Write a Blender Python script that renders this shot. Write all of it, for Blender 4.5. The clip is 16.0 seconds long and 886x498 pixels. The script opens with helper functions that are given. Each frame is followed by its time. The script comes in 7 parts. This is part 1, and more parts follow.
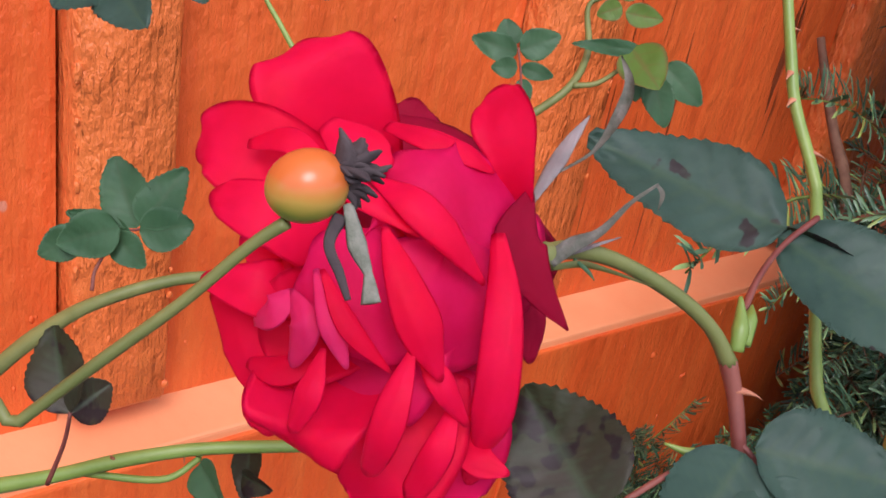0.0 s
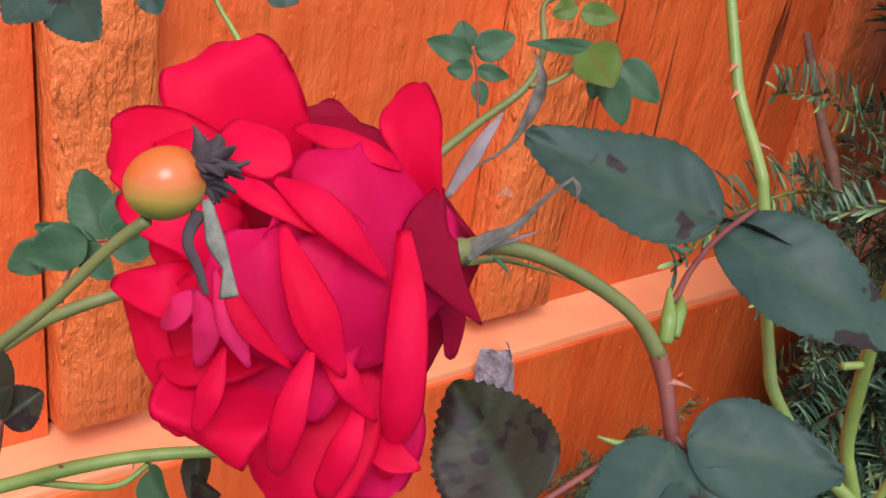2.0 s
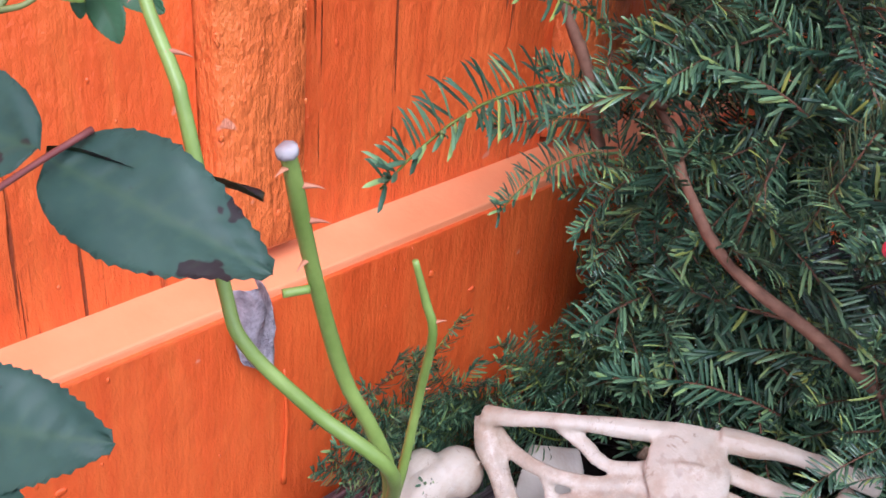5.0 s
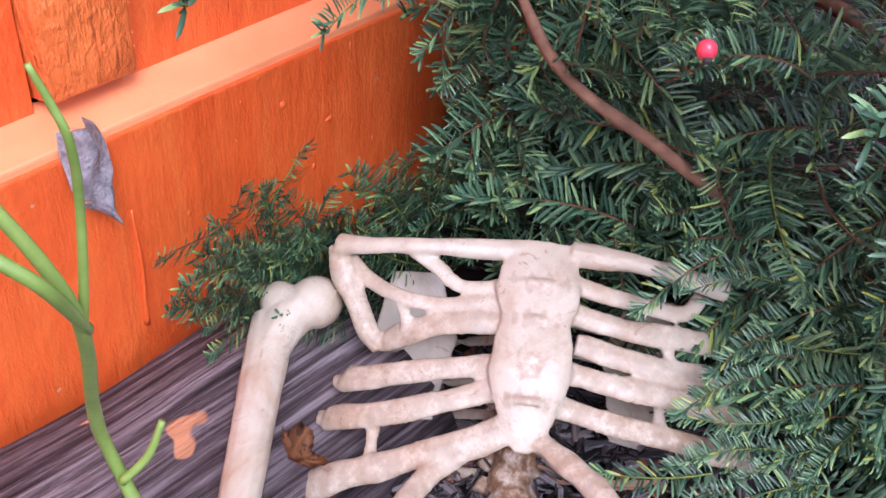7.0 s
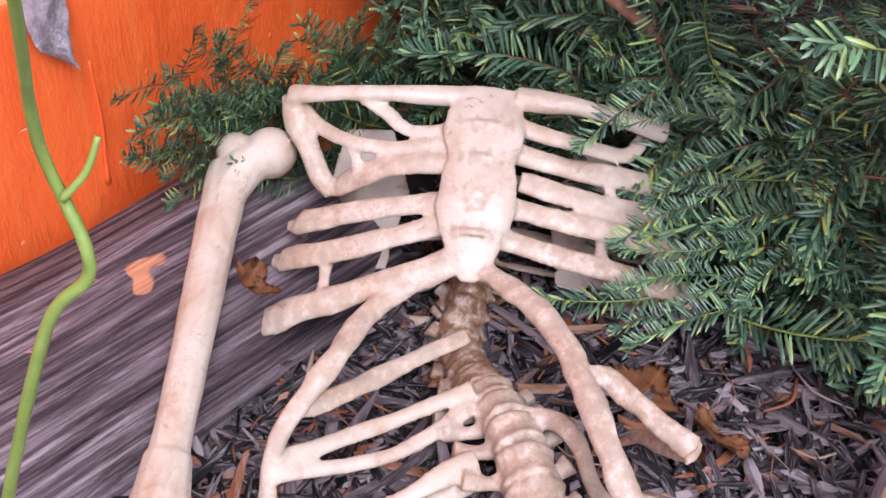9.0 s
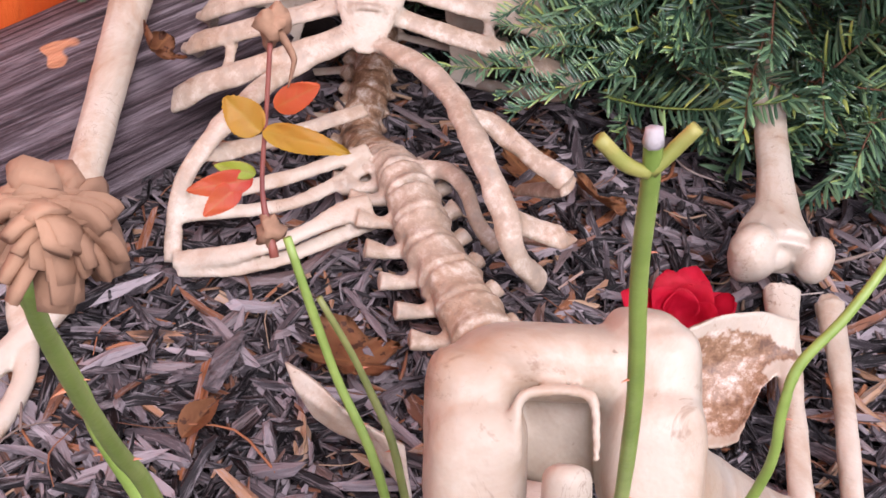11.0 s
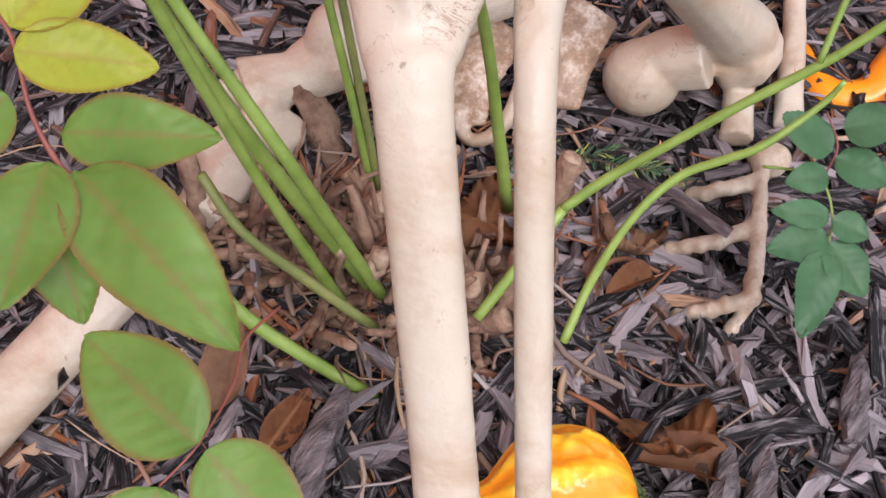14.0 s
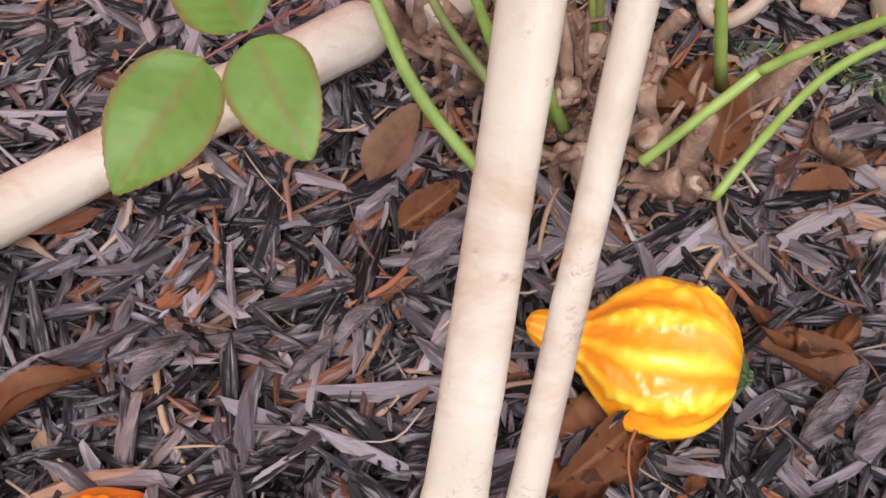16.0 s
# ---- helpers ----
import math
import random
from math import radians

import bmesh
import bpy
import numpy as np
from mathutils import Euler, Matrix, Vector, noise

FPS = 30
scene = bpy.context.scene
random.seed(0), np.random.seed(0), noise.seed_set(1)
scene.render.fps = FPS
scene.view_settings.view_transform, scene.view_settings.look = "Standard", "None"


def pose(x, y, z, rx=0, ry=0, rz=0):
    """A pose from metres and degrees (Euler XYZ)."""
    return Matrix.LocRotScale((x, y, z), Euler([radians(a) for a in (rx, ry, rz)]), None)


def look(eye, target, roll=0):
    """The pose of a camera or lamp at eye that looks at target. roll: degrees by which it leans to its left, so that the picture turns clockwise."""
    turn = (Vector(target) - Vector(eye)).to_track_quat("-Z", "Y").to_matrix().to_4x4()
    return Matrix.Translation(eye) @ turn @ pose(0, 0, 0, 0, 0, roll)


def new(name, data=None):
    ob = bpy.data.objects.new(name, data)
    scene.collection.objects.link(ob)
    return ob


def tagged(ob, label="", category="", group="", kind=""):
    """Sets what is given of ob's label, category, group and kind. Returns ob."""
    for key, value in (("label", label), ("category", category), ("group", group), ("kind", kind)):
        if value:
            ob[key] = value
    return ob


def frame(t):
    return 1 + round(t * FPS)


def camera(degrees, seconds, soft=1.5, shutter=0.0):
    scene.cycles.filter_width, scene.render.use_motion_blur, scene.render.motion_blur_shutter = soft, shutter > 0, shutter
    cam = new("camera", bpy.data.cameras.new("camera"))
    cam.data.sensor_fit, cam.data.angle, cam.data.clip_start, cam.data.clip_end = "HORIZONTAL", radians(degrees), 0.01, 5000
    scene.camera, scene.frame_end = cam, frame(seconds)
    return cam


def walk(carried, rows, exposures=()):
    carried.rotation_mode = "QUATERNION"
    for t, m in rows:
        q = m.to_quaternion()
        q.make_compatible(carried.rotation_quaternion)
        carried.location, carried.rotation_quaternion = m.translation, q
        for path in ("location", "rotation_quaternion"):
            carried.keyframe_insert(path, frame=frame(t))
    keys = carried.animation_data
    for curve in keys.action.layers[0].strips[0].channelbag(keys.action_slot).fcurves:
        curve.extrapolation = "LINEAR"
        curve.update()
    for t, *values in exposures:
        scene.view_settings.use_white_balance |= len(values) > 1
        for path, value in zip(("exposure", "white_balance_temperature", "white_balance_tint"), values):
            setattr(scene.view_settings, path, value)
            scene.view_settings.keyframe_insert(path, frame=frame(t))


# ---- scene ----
cam = camera(43.00, 16.0, soft=1.6)
PATH = [
    (0, (-0.0297, -0.4670, 0.6898), (0.5313, 0.2048, 0.2061), 10.78),
    (0.5, (-0.0279, -0.4665, 0.6924), (0.5315, 0.2104, 0.2139), 10.14),
    (1, (-0.0271, -0.4698, 0.6915), (0.5332, 0.2105, 0.2190), 9.72),
    (1.5, (-0.0240, -0.4750, 0.6903), (0.5358, 0.2047, 0.2164), 9.31),
    (2, (-0.0179, -0.4774, 0.6912), (0.5350, 0.2042, 0.2120), 8.84),
    (2.5, (-0.0157, -0.4804, 0.6867), (0.5287, 0.2048, 0.2027), 8.51),
    (3, (-0.0086, -0.4878, 0.6883), (0.5139, 0.2078, 0.1953), 7.64),
    (3.5, (0.0139, -0.4970, 0.6885), (0.5355, 0.1947, 0.1888), 6.93),
    (4, (0.0370, -0.5037, 0.6879), (0.5727, 0.1754, 0.1860), 5.27),
    (4.5, (0.0621, -0.5141, 0.6902), (0.6243, 0.1374, 0.1809), 4.54),
    (5, (0.0895, -0.5222, 0.6859), (0.6862, 0.0822, 0.1581), 4.57),
    (5.2, (0.0985, -0.5247, 0.6828), (0.6977, 0.0580, 0.1337), 4.63),
    (7.3, (0.1506, -0.5738, 0.6758), (0.7185, -0.0665, 0.0276), 3.16),
    (7.5, (0.1563, -0.5781, 0.6763), (0.7158, -0.0705, 0.0212), 2.70),
    (8, (0.1567, -0.5839, 0.6768), (0.7039, -0.0903, 0.0008), 2.63),
    (8.2, (0.1529, -0.5874, 0.6720), (0.7001, -0.0973, -0.0066), 2.57),
    (10.3, (0.0125, -0.7601, 0.5330), (0.6612, -0.2697, -0.0489), 5.87),
    (10.5, (0.0122, -0.7650, 0.5305), (0.6515, -0.2831, -0.0689), 5.71),
    (11, (0.0101, -0.7768, 0.5252), (0.6289, -0.3180, -0.1126), 5.59),
    (11.5, (0.0060, -0.7886, 0.5247), (0.6083, -0.3430, -0.1375), 5.40),
    (12, (-0.0001, -0.8097, 0.5130), (0.5787, -0.3719, -0.1749), 4.90),
    (12.5, (-0.0042, -0.8393, 0.4990), (0.5516, -0.4223, -0.2201), 4.97),
    (13, (-0.0147, -0.8619, 0.4942), (0.5217, -0.4536, -0.2445), 4.62),
    (13.5, (-0.0253, -0.8820, 0.4778), (0.4783, -0.4898, -0.2920), 3.93),
    (14, (-0.0349, -0.8930, 0.4669), (0.4315, -0.5202, -0.3353), 4.13),
    (14.5, (-0.0467, -0.9053, 0.4517), (0.3946, -0.5353, -0.3658), 5.76),
    (15, (-0.0554, -0.9330, 0.4477), (0.3349, -0.5137, -0.3720), 4.01),
    (15.5, (-0.0425, -0.9564, 0.4328), (0.2802, -0.4772, -0.3834), 1.32),
    (16, (-0.0212, -0.9873, 0.4199), (0.2266, -0.4481, -0.3850), -0.55),
]
walk(cam, [(t, look(e, g, r)) for t, e, g, r in PATH], exposures=[(0, 0.56, 5900, 22), (3.0, 0.62, 5800, 22), (4.0, 0.86, 5600, 21), (5.0, 1.0, 5300, 22), (7.3, 1.17, 5450, 24), (10.5, 1.18, 5950, 27), (12.0, 0.80, 6100, 24), (13.5, 0.86, 6100, 19), (16, 0.90, 6150, 18)])

# ---- light: an overcast autumn day ----
world = bpy.data.worlds.new("overcast_sky")
scene.world = world
world.use_nodes = True
wn = world.node_tree
sky = wn.nodes.new("ShaderNodeTexSky")
sky.sky_type = 'NISHITA'
sky.sun_disc = False
sky.sun_elevation = radians(48)
sky.sun_rotation = radians(200)
sky.dust_density = 4.0
soft_sky = wn.nodes.new("ShaderNodeMixRGB")
soft_sky.inputs[0].default_value = 0.75
soft_sky.inputs[2].default_value = (9.5, 9.6, 9.9, 1)
wn.links.new(sky.outputs[0], soft_sky.inputs[1])
wn.links.new(soft_sky.outputs[0], wn.nodes["Background"].inputs[0])
wn.nodes["Background"].inputs[1].default_value = 0.096
sun = new("sun", bpy.data.lights.new("sun", 'SUN'))
sun.data.energy = 1.5
sun.data.angle = radians(25)
sun.data.color = (1.0, 0.96, 0.9)
sun.matrix_world = look((-1.0, -2.2, 3.0), (0.4, -0.3, 0))


# ---- materials ----
def material(name, rough=0.6, spec=0.5, metal=0.0):
    m = bpy.data.materials.new(name)
    m.use_nodes = True
    b = m.node_tree.nodes["Principled BSDF"]
    b.inputs["Roughness"].default_value = rough
    b.inputs["Specular IOR Level"].default_value = spec
    b.inputs["Metallic"].default_value = metal
    return m, m.node_tree, b


def noise_tex(nt, scale, detail=4.0, rough=0.6, stretch=None, coord="Object", dist=0.0):
    tc = nt.nodes.new("ShaderNodeTexCoord")
    n = nt.nodes.new("ShaderNodeTexNoise")
    n.inputs["Scale"].default_value = scale
    n.inputs["Detail"].default_value = detail
    n.inputs["Roughness"].default_value = rough
    n.inputs["Distortion"].default_value = dist
    if stretch:
        mp = nt.nodes.new("ShaderNodeMapping")
        mp.inputs["Scale"].default_value = stretch
        nt.links.new(tc.outputs[coord], mp.inputs[0])
        nt.links.new(mp.outputs[0], n.inputs["Vector"])
    else:
        nt.links.new(tc.outputs[coord], n.inputs["Vector"])
    return n.outputs["Fac"]


def ramp(nt, fac, stops):
    r = nt.nodes.new("ShaderNodeValToRGB")
    e = r.color_ramp.elements
    while len(e) < len(stops):
        e.new(0.5)
    for el, (p, c) in zip(e, stops):
        el.position = p
        el.color = (*c, 1) if len(c) == 3 else c
    nt.links.new(fac, r.inputs[0])
    return r.outputs[0]


def mix(nt, fac, a, b, mode='MIX'):
    n = nt.nodes.new("ShaderNodeMixRGB")
    n.blend_type = mode
    for sock, v in ((n.inputs[0], fac), (n.inputs[1], a), (n.inputs[2], b)):
        if isinstance(v, (int, float)):
            sock.default_value = v
        elif isinstance(v, tuple):
            sock.default_value = (*v, 1)
        else:
            nt.links.new(v, sock)
    return n.outputs[0]


def bump(nt, b, height, strength, distance):
    n = nt.nodes.new("ShaderNodeBump")
    n.inputs["Strength"].default_value = strength
    n.inputs["Distance"].default_value = distance
    nt.links.new(height, n.inputs["Height"])
    prev = b.inputs["Normal"].links
    if prev:
        nt.links.new(prev[0].from_socket, n.inputs["Normal"])
    nt.links.new(n.outputs[0], b.inputs["Normal"])


def random_island(nt):
    return nt.nodes.new("ShaderNodeNewGeometry").outputs["Random Per Island"]


def orange_paint(name, lo, hi, relief=1.0, cracks=1.0):
    """Thick old paint: brush grain, blisters, pale flecks and fine vertical cracks where the board shows through."""
    m, nt, b = material(name, 0.36, 0.5)
    col = ramp(nt, noise_tex(nt, 5.0, 3), [(0.3, lo), (0.7, hi)])
    fine = noise_tex(nt, 60.0, 4, 0.7, (1, 1, 0.10))
    col = mix(nt, ramp(nt, fine, [(0.42, (0, 0, 0)), (0.75, (0.35, 0.35, 0.35))]), col, (0.86, 0.25, 0.05))
    flecks = noise_tex(nt, 38.0, 2, 0.5)
    col = mix(nt, ramp(nt, flecks, [(0.725, (0, 0, 0)), (0.74, (0.5, 0.5, 0.5))]), col, (0.75, 0.42, 0.3))
    if cracks:
        where = ramp(nt, noise_tex(nt, 7.0, 3, 0.6, (1, 1, 0.5)), [(0.46, (0, 0, 0)), (0.56, (1, 1, 1))])
        line = ramp(nt, noise_tex(nt, 75.0, 3, 0.65, (1, 1, 0.035), dist=0.25), [(0.64, (0, 0, 0)), (0.665, (1, 1, 1))])
        both = mix(nt, 1.0, where, line, 'MULTIPLY')
        col = mix(nt, both, col, (0.22, 0.045, 0.015))
        inv = nt.nodes.new("ShaderNodeInvert")
        nt.links.new(both, inv.inputs["Color"])
        bump(nt, b, inv.outputs[0], 0.9 * cracks, 0.004)
    nt.links.new(col, b.inputs["Base Color"])
    bump(nt, b, noise_tex(nt, 26.0, 5, 0.6, (1, 1, 0.1)), 0.9 * relief, 0.010)
    bump(nt, b, noise_tex(nt, 150.0, 4, 0.65, (1, 1, 0.5)), 0.9 * relief, 0.004)
    bump(nt, b, noise_tex(nt, 14.0, 2, 0.5), 0.7 * relief, 0.010)
    return m


M_WALL = orange_paint("orange_paint_rough", (0.66, 0.095, 0.016), (0.80, 0.135, 0.026), 0.7)
M_WALL_SMOOTH = orange_paint("orange_paint_smooth", (0.66, 0.090, 0.014), (0.78, 0.125, 0.022), 0.45, 0.0)
M_BATTEN = orange_paint("orange_paint_weathered_batten", (0.78, 0.155, 0.030), (0.88, 0.215, 0.050), 1.4, 1.0)


def ledge_paint():
    m, nt, b = material("orange_paint_salmon", 0.5, 0.5)
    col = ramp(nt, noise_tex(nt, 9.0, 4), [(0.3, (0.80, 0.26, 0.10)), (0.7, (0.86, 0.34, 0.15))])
    nt.links.new(col, b.inputs["Base Color"])
    bump(nt, b, noise_tex(nt, 120.0, 3), 0.3, 0.001)
    return m


M_LEDGE = ledge_paint()


def bone_plastic():
    m, nt, b = material("bone_plastic", 0.44, 0.4)
    col = ramp(nt, noise_tex(nt, 11.0, 4), [(0.3, (0.405, 0.335, 0.250)), (0.7, (0.53, 0.470, 0.385))])
    dirt = ramp(nt, noise_tex(nt, 17.0, 6, 0.7, dist=0.5), [(0.47, (0, 0, 0)), (0.70, (0.75, 0.75, 0.75))])
    col = mix(nt, dirt, col, (0.33, 0.205, 0.12))
    streak = ramp(nt, noise_tex(nt, 42.0, 5, 0.7, dist=1.2), [(0.63, (0, 0, 0)), (0.70, (0.55, 0.55, 0.55))])
    col = mix(nt, streak, col, (0.19, 0.105, 0.055))
    crack = ramp(nt, noise_tex(nt, 30.0, 5, 0.65, dist=1.6), [(0.493, (0, 0, 0)), (0.500, (0.75, 0.75, 0.75)), (0.507, (0, 0, 0))])
    where = ramp(nt, noise_tex(nt, 13.0, 3), [(0.52, (0, 0, 0)), (0.62, (1, 1, 1))])
    col = mix(nt, mix(nt, 1.0, crack, where, 'MULTIPLY'), col, (0.12, 0.07, 0.045))
    specks = ramp(nt, noise_tex(nt, 150.0, 3, 0.6), [(0.70, (0, 0, 0)), (0.75, (0.6, 0.6, 0.6))])
    col = mix(nt, specks, col, (0.14, 0.085, 0.05))
    at = nt.nodes.new("ShaderNodeAttribute")
    at.attribute_name = "stain"
    brown = ramp(nt, noise_tex(nt, 75.0, 6, 0.75), [(0.36, (0.10, 0.045, 0.022)), (0.50, (0.27, 0.15, 0.08)), (0.66, (0.62, 0.53, 0.44))])
    col = mix(nt, at.outputs["Fac"], col, brown)
    nt.links.new(col, b.inputs["Base Color"])
    bump(nt, b, noise_tex(nt, 45.0, 4), 0.35, 0.004)
    bump(nt, b, noise_tex(nt, 260.0, 3), 0.2, 0.0006)
    b.inputs["Subsurface Weight"].default_value = 0.08
    b.inputs["Subsurface Radius"].default_value = (0.004, 0.003, 0.002)
    return m


M_BONE = bone_plastic()


def mulch(name):
    m, nt, b = material(name, 0.55, 0.22)
    tint = ramp(nt, random_island(nt), [(0.0, (0.003, 0.0025, 0.003)), (0.42, (0.012, 0.010, 0.011)), (0.62, (0.095, 0.078, 0.083)), (0.85, (0.31, 0.265, 0.272)), (0.90, (0.10, 0.050, 0.033)), (0.96, (0.26, 0.095, 0.038)), (1.0, (0.40, 0.27, 0.17))])
    at = nt.nodes.new("ShaderNodeAttribute")
    at.attribute_name = "along"

    def grain(scale, detail):
        g = nt.nodes.new("ShaderNodeTexNoise")
        g.inputs["Scale"].default_value = scale
        g.inputs["Detail"].default_value = detail
        g.inputs["Roughness"].default_value = 0.7
        nt.links.new(at.outputs["Vector"], g.inputs["Vector"])
        return g.outputs["Fac"]

    col = mix(nt, ramp(nt, grain(420.0, 4), [(0.50, (0, 0, 0)), (0.68, (0.66, 0.66, 0.66))]), tint, (0.33, 0.29, 0.295))
    col = mix(nt, ramp(nt, grain(260.0, 3), [(0.30, (0.85, 0.85, 0.85)), (0.46, (0, 0, 0))]), col, (0.006, 0.005, 0.005))
    nt.links.new(col, b.inputs["Base Color"])
    bump(nt, b, grain(420.0, 4), 0.9, 0.0016)
    return m


M_MULCH = mulch("bark_mulch")


def soil():
    m, nt, b = material("dark_soil", 0.9, 0.2)
    col = ramp(nt, noise_tex(nt, 60.0, 6, 0.7), [(0.3, (0.005, 0.004, 0.004)), (0.7, (0.022, 0.017, 0.015))])
    nt.links.new(col, b.inputs["Base Color"])
    bump(nt, b, noise_tex(nt, 80.0, 6, 0.7), 0.8, 0.006)
    return m


M_SOIL = soil()


def old_timber():
    m, nt, b = material("weathered_timber", 0.75, 0.3)
    col = ramp(nt, noise_tex(nt, 80.0, 6, 0.75, (0.045, 1.5, 1.5), dist=0.2), [(0.35, (0.012, 0.008, 0.009)), (0.47, (0.12, 0.085, 0.092)), (0.62, (0.46, 0.38, 0.40))])
    broad = ramp(nt, noise_tex(nt, 9.0, 4, 0.6, (0.35, 1.6, 1.6)), [(0.35, (0.50, 0.48, 0.49)), (0.62, (1, 1, 1))])
    col = mix(nt, 1.0, col, broad, 'MULTIPLY')
    spots = ramp(nt, noise_tex(nt, 16.0, 2, 0.4), [(0.675, (0, 0, 0)), (0.69, (1, 1, 1))])
    col = mix(nt, spots, col, (0.72, 0.33, 0.17))
    nt.links.new(col, b.inputs["Base Color"])
    bump(nt, b, noise_tex(nt, 80.0, 6, 0.75, (0.045, 1.5, 1.5), dist=0.2), 1.0, 0.010)
    return m


M_TIMBER = old_timber()


def plain(name, lo, hi, scale=40.0, rough=0.5, relief=0.3, dist=0.001, spec=0.4, sss=0.0, stretch=None, glow=0.004):
    m, nt, b = material(name, rough, spec)
    col = ramp(nt, noise_tex(nt, scale, 4, 0.6, stretch), [(0.3, lo), (0.7, hi)])
    nt.links.new(col, b.inputs["Base Color"])
    if relief:
        bump(nt, b, noise_tex(nt, scale * 3, 4, 0.6, stretch), relief, dist)
    if sss:
        b.inputs["Subsurface Weight"].default_value = sss
        b.inputs["Subsurface Radius"].default_value = (glow, glow * 0.4, glow * 0.35)
    return m


def needles():
    m, nt, b = material("yew_needle", 0.36, 0.5)
    col = ramp(nt, random_island(nt), [(0.0, (0.018, 0.050, 0.028)), (0.50, (0.066, 0.132, 0.072)), (0.84, (0.150, 0.260, 0.125)), (0.95, (0.25, 0.37, 0.13)), (1.0, (0.32, 0.34, 0.06))])
    nt.links.new(col, b.inputs["Base Color"])
    return m


M_NEEDLE = needles()
M_TWIG = plain("yew_twig", (0.10, 0.045, 0.025), (0.24, 0.12, 0.07), 60, 0.8, 0.6)
M_YOUNG_TWIG = plain("yew_green_twig", (0.10, 0.15, 0.03), (0.2, 0.25, 0.05), 60, 0.6, 0.3)
M_PETAL = plain("rose_petal", (0.82, 0.003, 0.042), (0.92, 0.008, 0.085), 55, 0.55, 0.15, 0.0006, 0.15, 0.14, glow=0.003)
M_PETAL_OUT = plain("rose_petal_outside", (0.72, 0.004, 0.075), (0.88, 0.014, 0.155), 70, 0.55, 0.18, 0.0006, 0.15, 0.14, glow=0.003)
M_PETAL_IN = plain("rose_petal_heart", (0.86, 0.020, 0.15), (0.95, 0.06, 0.27), 60, 0.5, 0.15, 0.0006, 0.2, 0.14, glow=0.003)
# duller petal reverse, its red darkened further to carry the bloom's shade
M_PETAL_BACK_SHADED = plain("rose_petal_reverse_shaded", (0.34, 0.004, 0.030), (0.46, 0.010, 0.050), 45, 0.6, 0.12, 0.0006, 0.10, 0.12, glow=0.003)
M_CANE = plain("green_cane", (0.15, 0.235, 0.04), (0.26, 0.36, 0.08), 55, 0.42, 0.25, 0.001, 0.5)
M_CANE_DULL = plain("olive_cane", (0.12, 0.15, 0.04), (0.22, 0.23, 0.07), 55, 0.5, 0.25, 0.001, 0.45)
M_BUD = plain("yellow_green_bud", (0.20, 0.23, 0.045), (0.37, 0.32, 0.09), 90, 0.5, 0.2)
M_RED_STALK = plain("reddish_leaf_stalk", (0.14, 0.035, 0.03), (0.25, 0.08, 0.055), 70, 0.5, 0.2)
M_THORN = plain("thorn", (0.35, 0.10, 0.06), (0.55, 0.25, 0.13), 80, 0.45, 0.1)


def leaf_mat(name, lo, hi, spot=None, spot_amount=0.0, rough=0.42, vein=(0.10, 0.17, 0.08)):
    m, nt, b = material(name, rough, 0.32)
    col = ramp(nt, noise_tex(nt, 34.0, 4), [(0.3, lo), (0.7, hi)])
    if spot:
        f = ramp(nt, noise_tex(nt, 95.0, 3, 0.55), [(0.635 - spot_amount, (0, 0, 0)), (0.66 - spot_amount, (0.85, 0.85, 0.85))])
        col = mix(nt, f, col, spot)
    at = nt.nodes.new("ShaderNodeAttribute")
    at.attribute_name = "vein"
    col = mix(nt, at.outputs["Fac"], col, vein)
    nt.links.new(col, b.inputs["Base Color"])
    bump(nt, b, noise_tex(nt, 120.0, 3), 0.3, 0.0008)
    return m


M_LEAF_DARK = leaf_mat("dark_rose_leaf", (0.042, 0.095, 0.068), (0.085, 0.160, 0.115), (0.045, 0.018, 0.022), 0.0)
M_LEAF_MID = leaf_mat("green_rose_leaf", (0.06, 0.16, 0.07), (0.11, 0.24, 0.11))
M_LEAF_LIGHT = leaf_mat("light_rose_leaf", (0.135, 0.25, 0.040), (0.22, 0.36, 0.070), vein=(0.30, 0.15, 0.06))
M_LEAF_YELLOW = leaf_mat("yellow_green_rose_leaf", (0.30, 0.38, 0.03), (0.48, 0.48, 0.045), vein=(0.36, 0.22, 0.04))
M_LEAF_BROWNED = leaf_mat("browned_rose_leaf", (0.05, 0.075, 0.03), (0.075, 0.055, 0.035), (0.035, 0.018, 0.022), 0.08)
M_LEAF_RED = leaf_mat("red_autumn_leaf", (0.55, 0.05, 0.03), (0.6, 0.14, 0.03), vein=(0.5, 0.2, 0.05))
M_LEAF_GOLD = leaf_mat("golden_autumn_leaf", (0.45, 0.30, 0.02), (0.55, 0.25, 0.03), vein=(0.5, 0.33, 0.05))
M_LEAF_OAK = leaf_mat("fallen_brown_leaf", (0.17, 0.062, 0.026), (0.33, 0.150, 0.065), (0.07, 0.028, 0.018), 0.03, 0.6, vein=(0.42, 0.2, 0.08))
M_CHUNK = plain("bark_chunk_grey", (0.015, 0.012, 0.012), (0.26, 0.215, 0.22), 130, 0.8, 1.0, 0.005, stretch=(0.3, 1.6, 1.6))
M_DEAD = plain("withered_brown", (0.16, 0.085, 0.05), (0.38, 0.22, 0.13), 60, 0.85, 0.5)
M_DEAD_DARK = plain("withered_black", (0.02, 0.014, 0.016), (0.10, 0.075, 0.075), 90, 0.9, 0.6)
M_GREY_DRY = plain("papery_grey", (0.22, 0.20, 0.19), (0.50, 0.46, 0.45), 70, 0.8, 0.5)
M_SEPAL = plain("dry_sepal", (0.09, 0.11, 0.07), (0.34, 0.32, 0.27), 220, 0.8, 0.5)
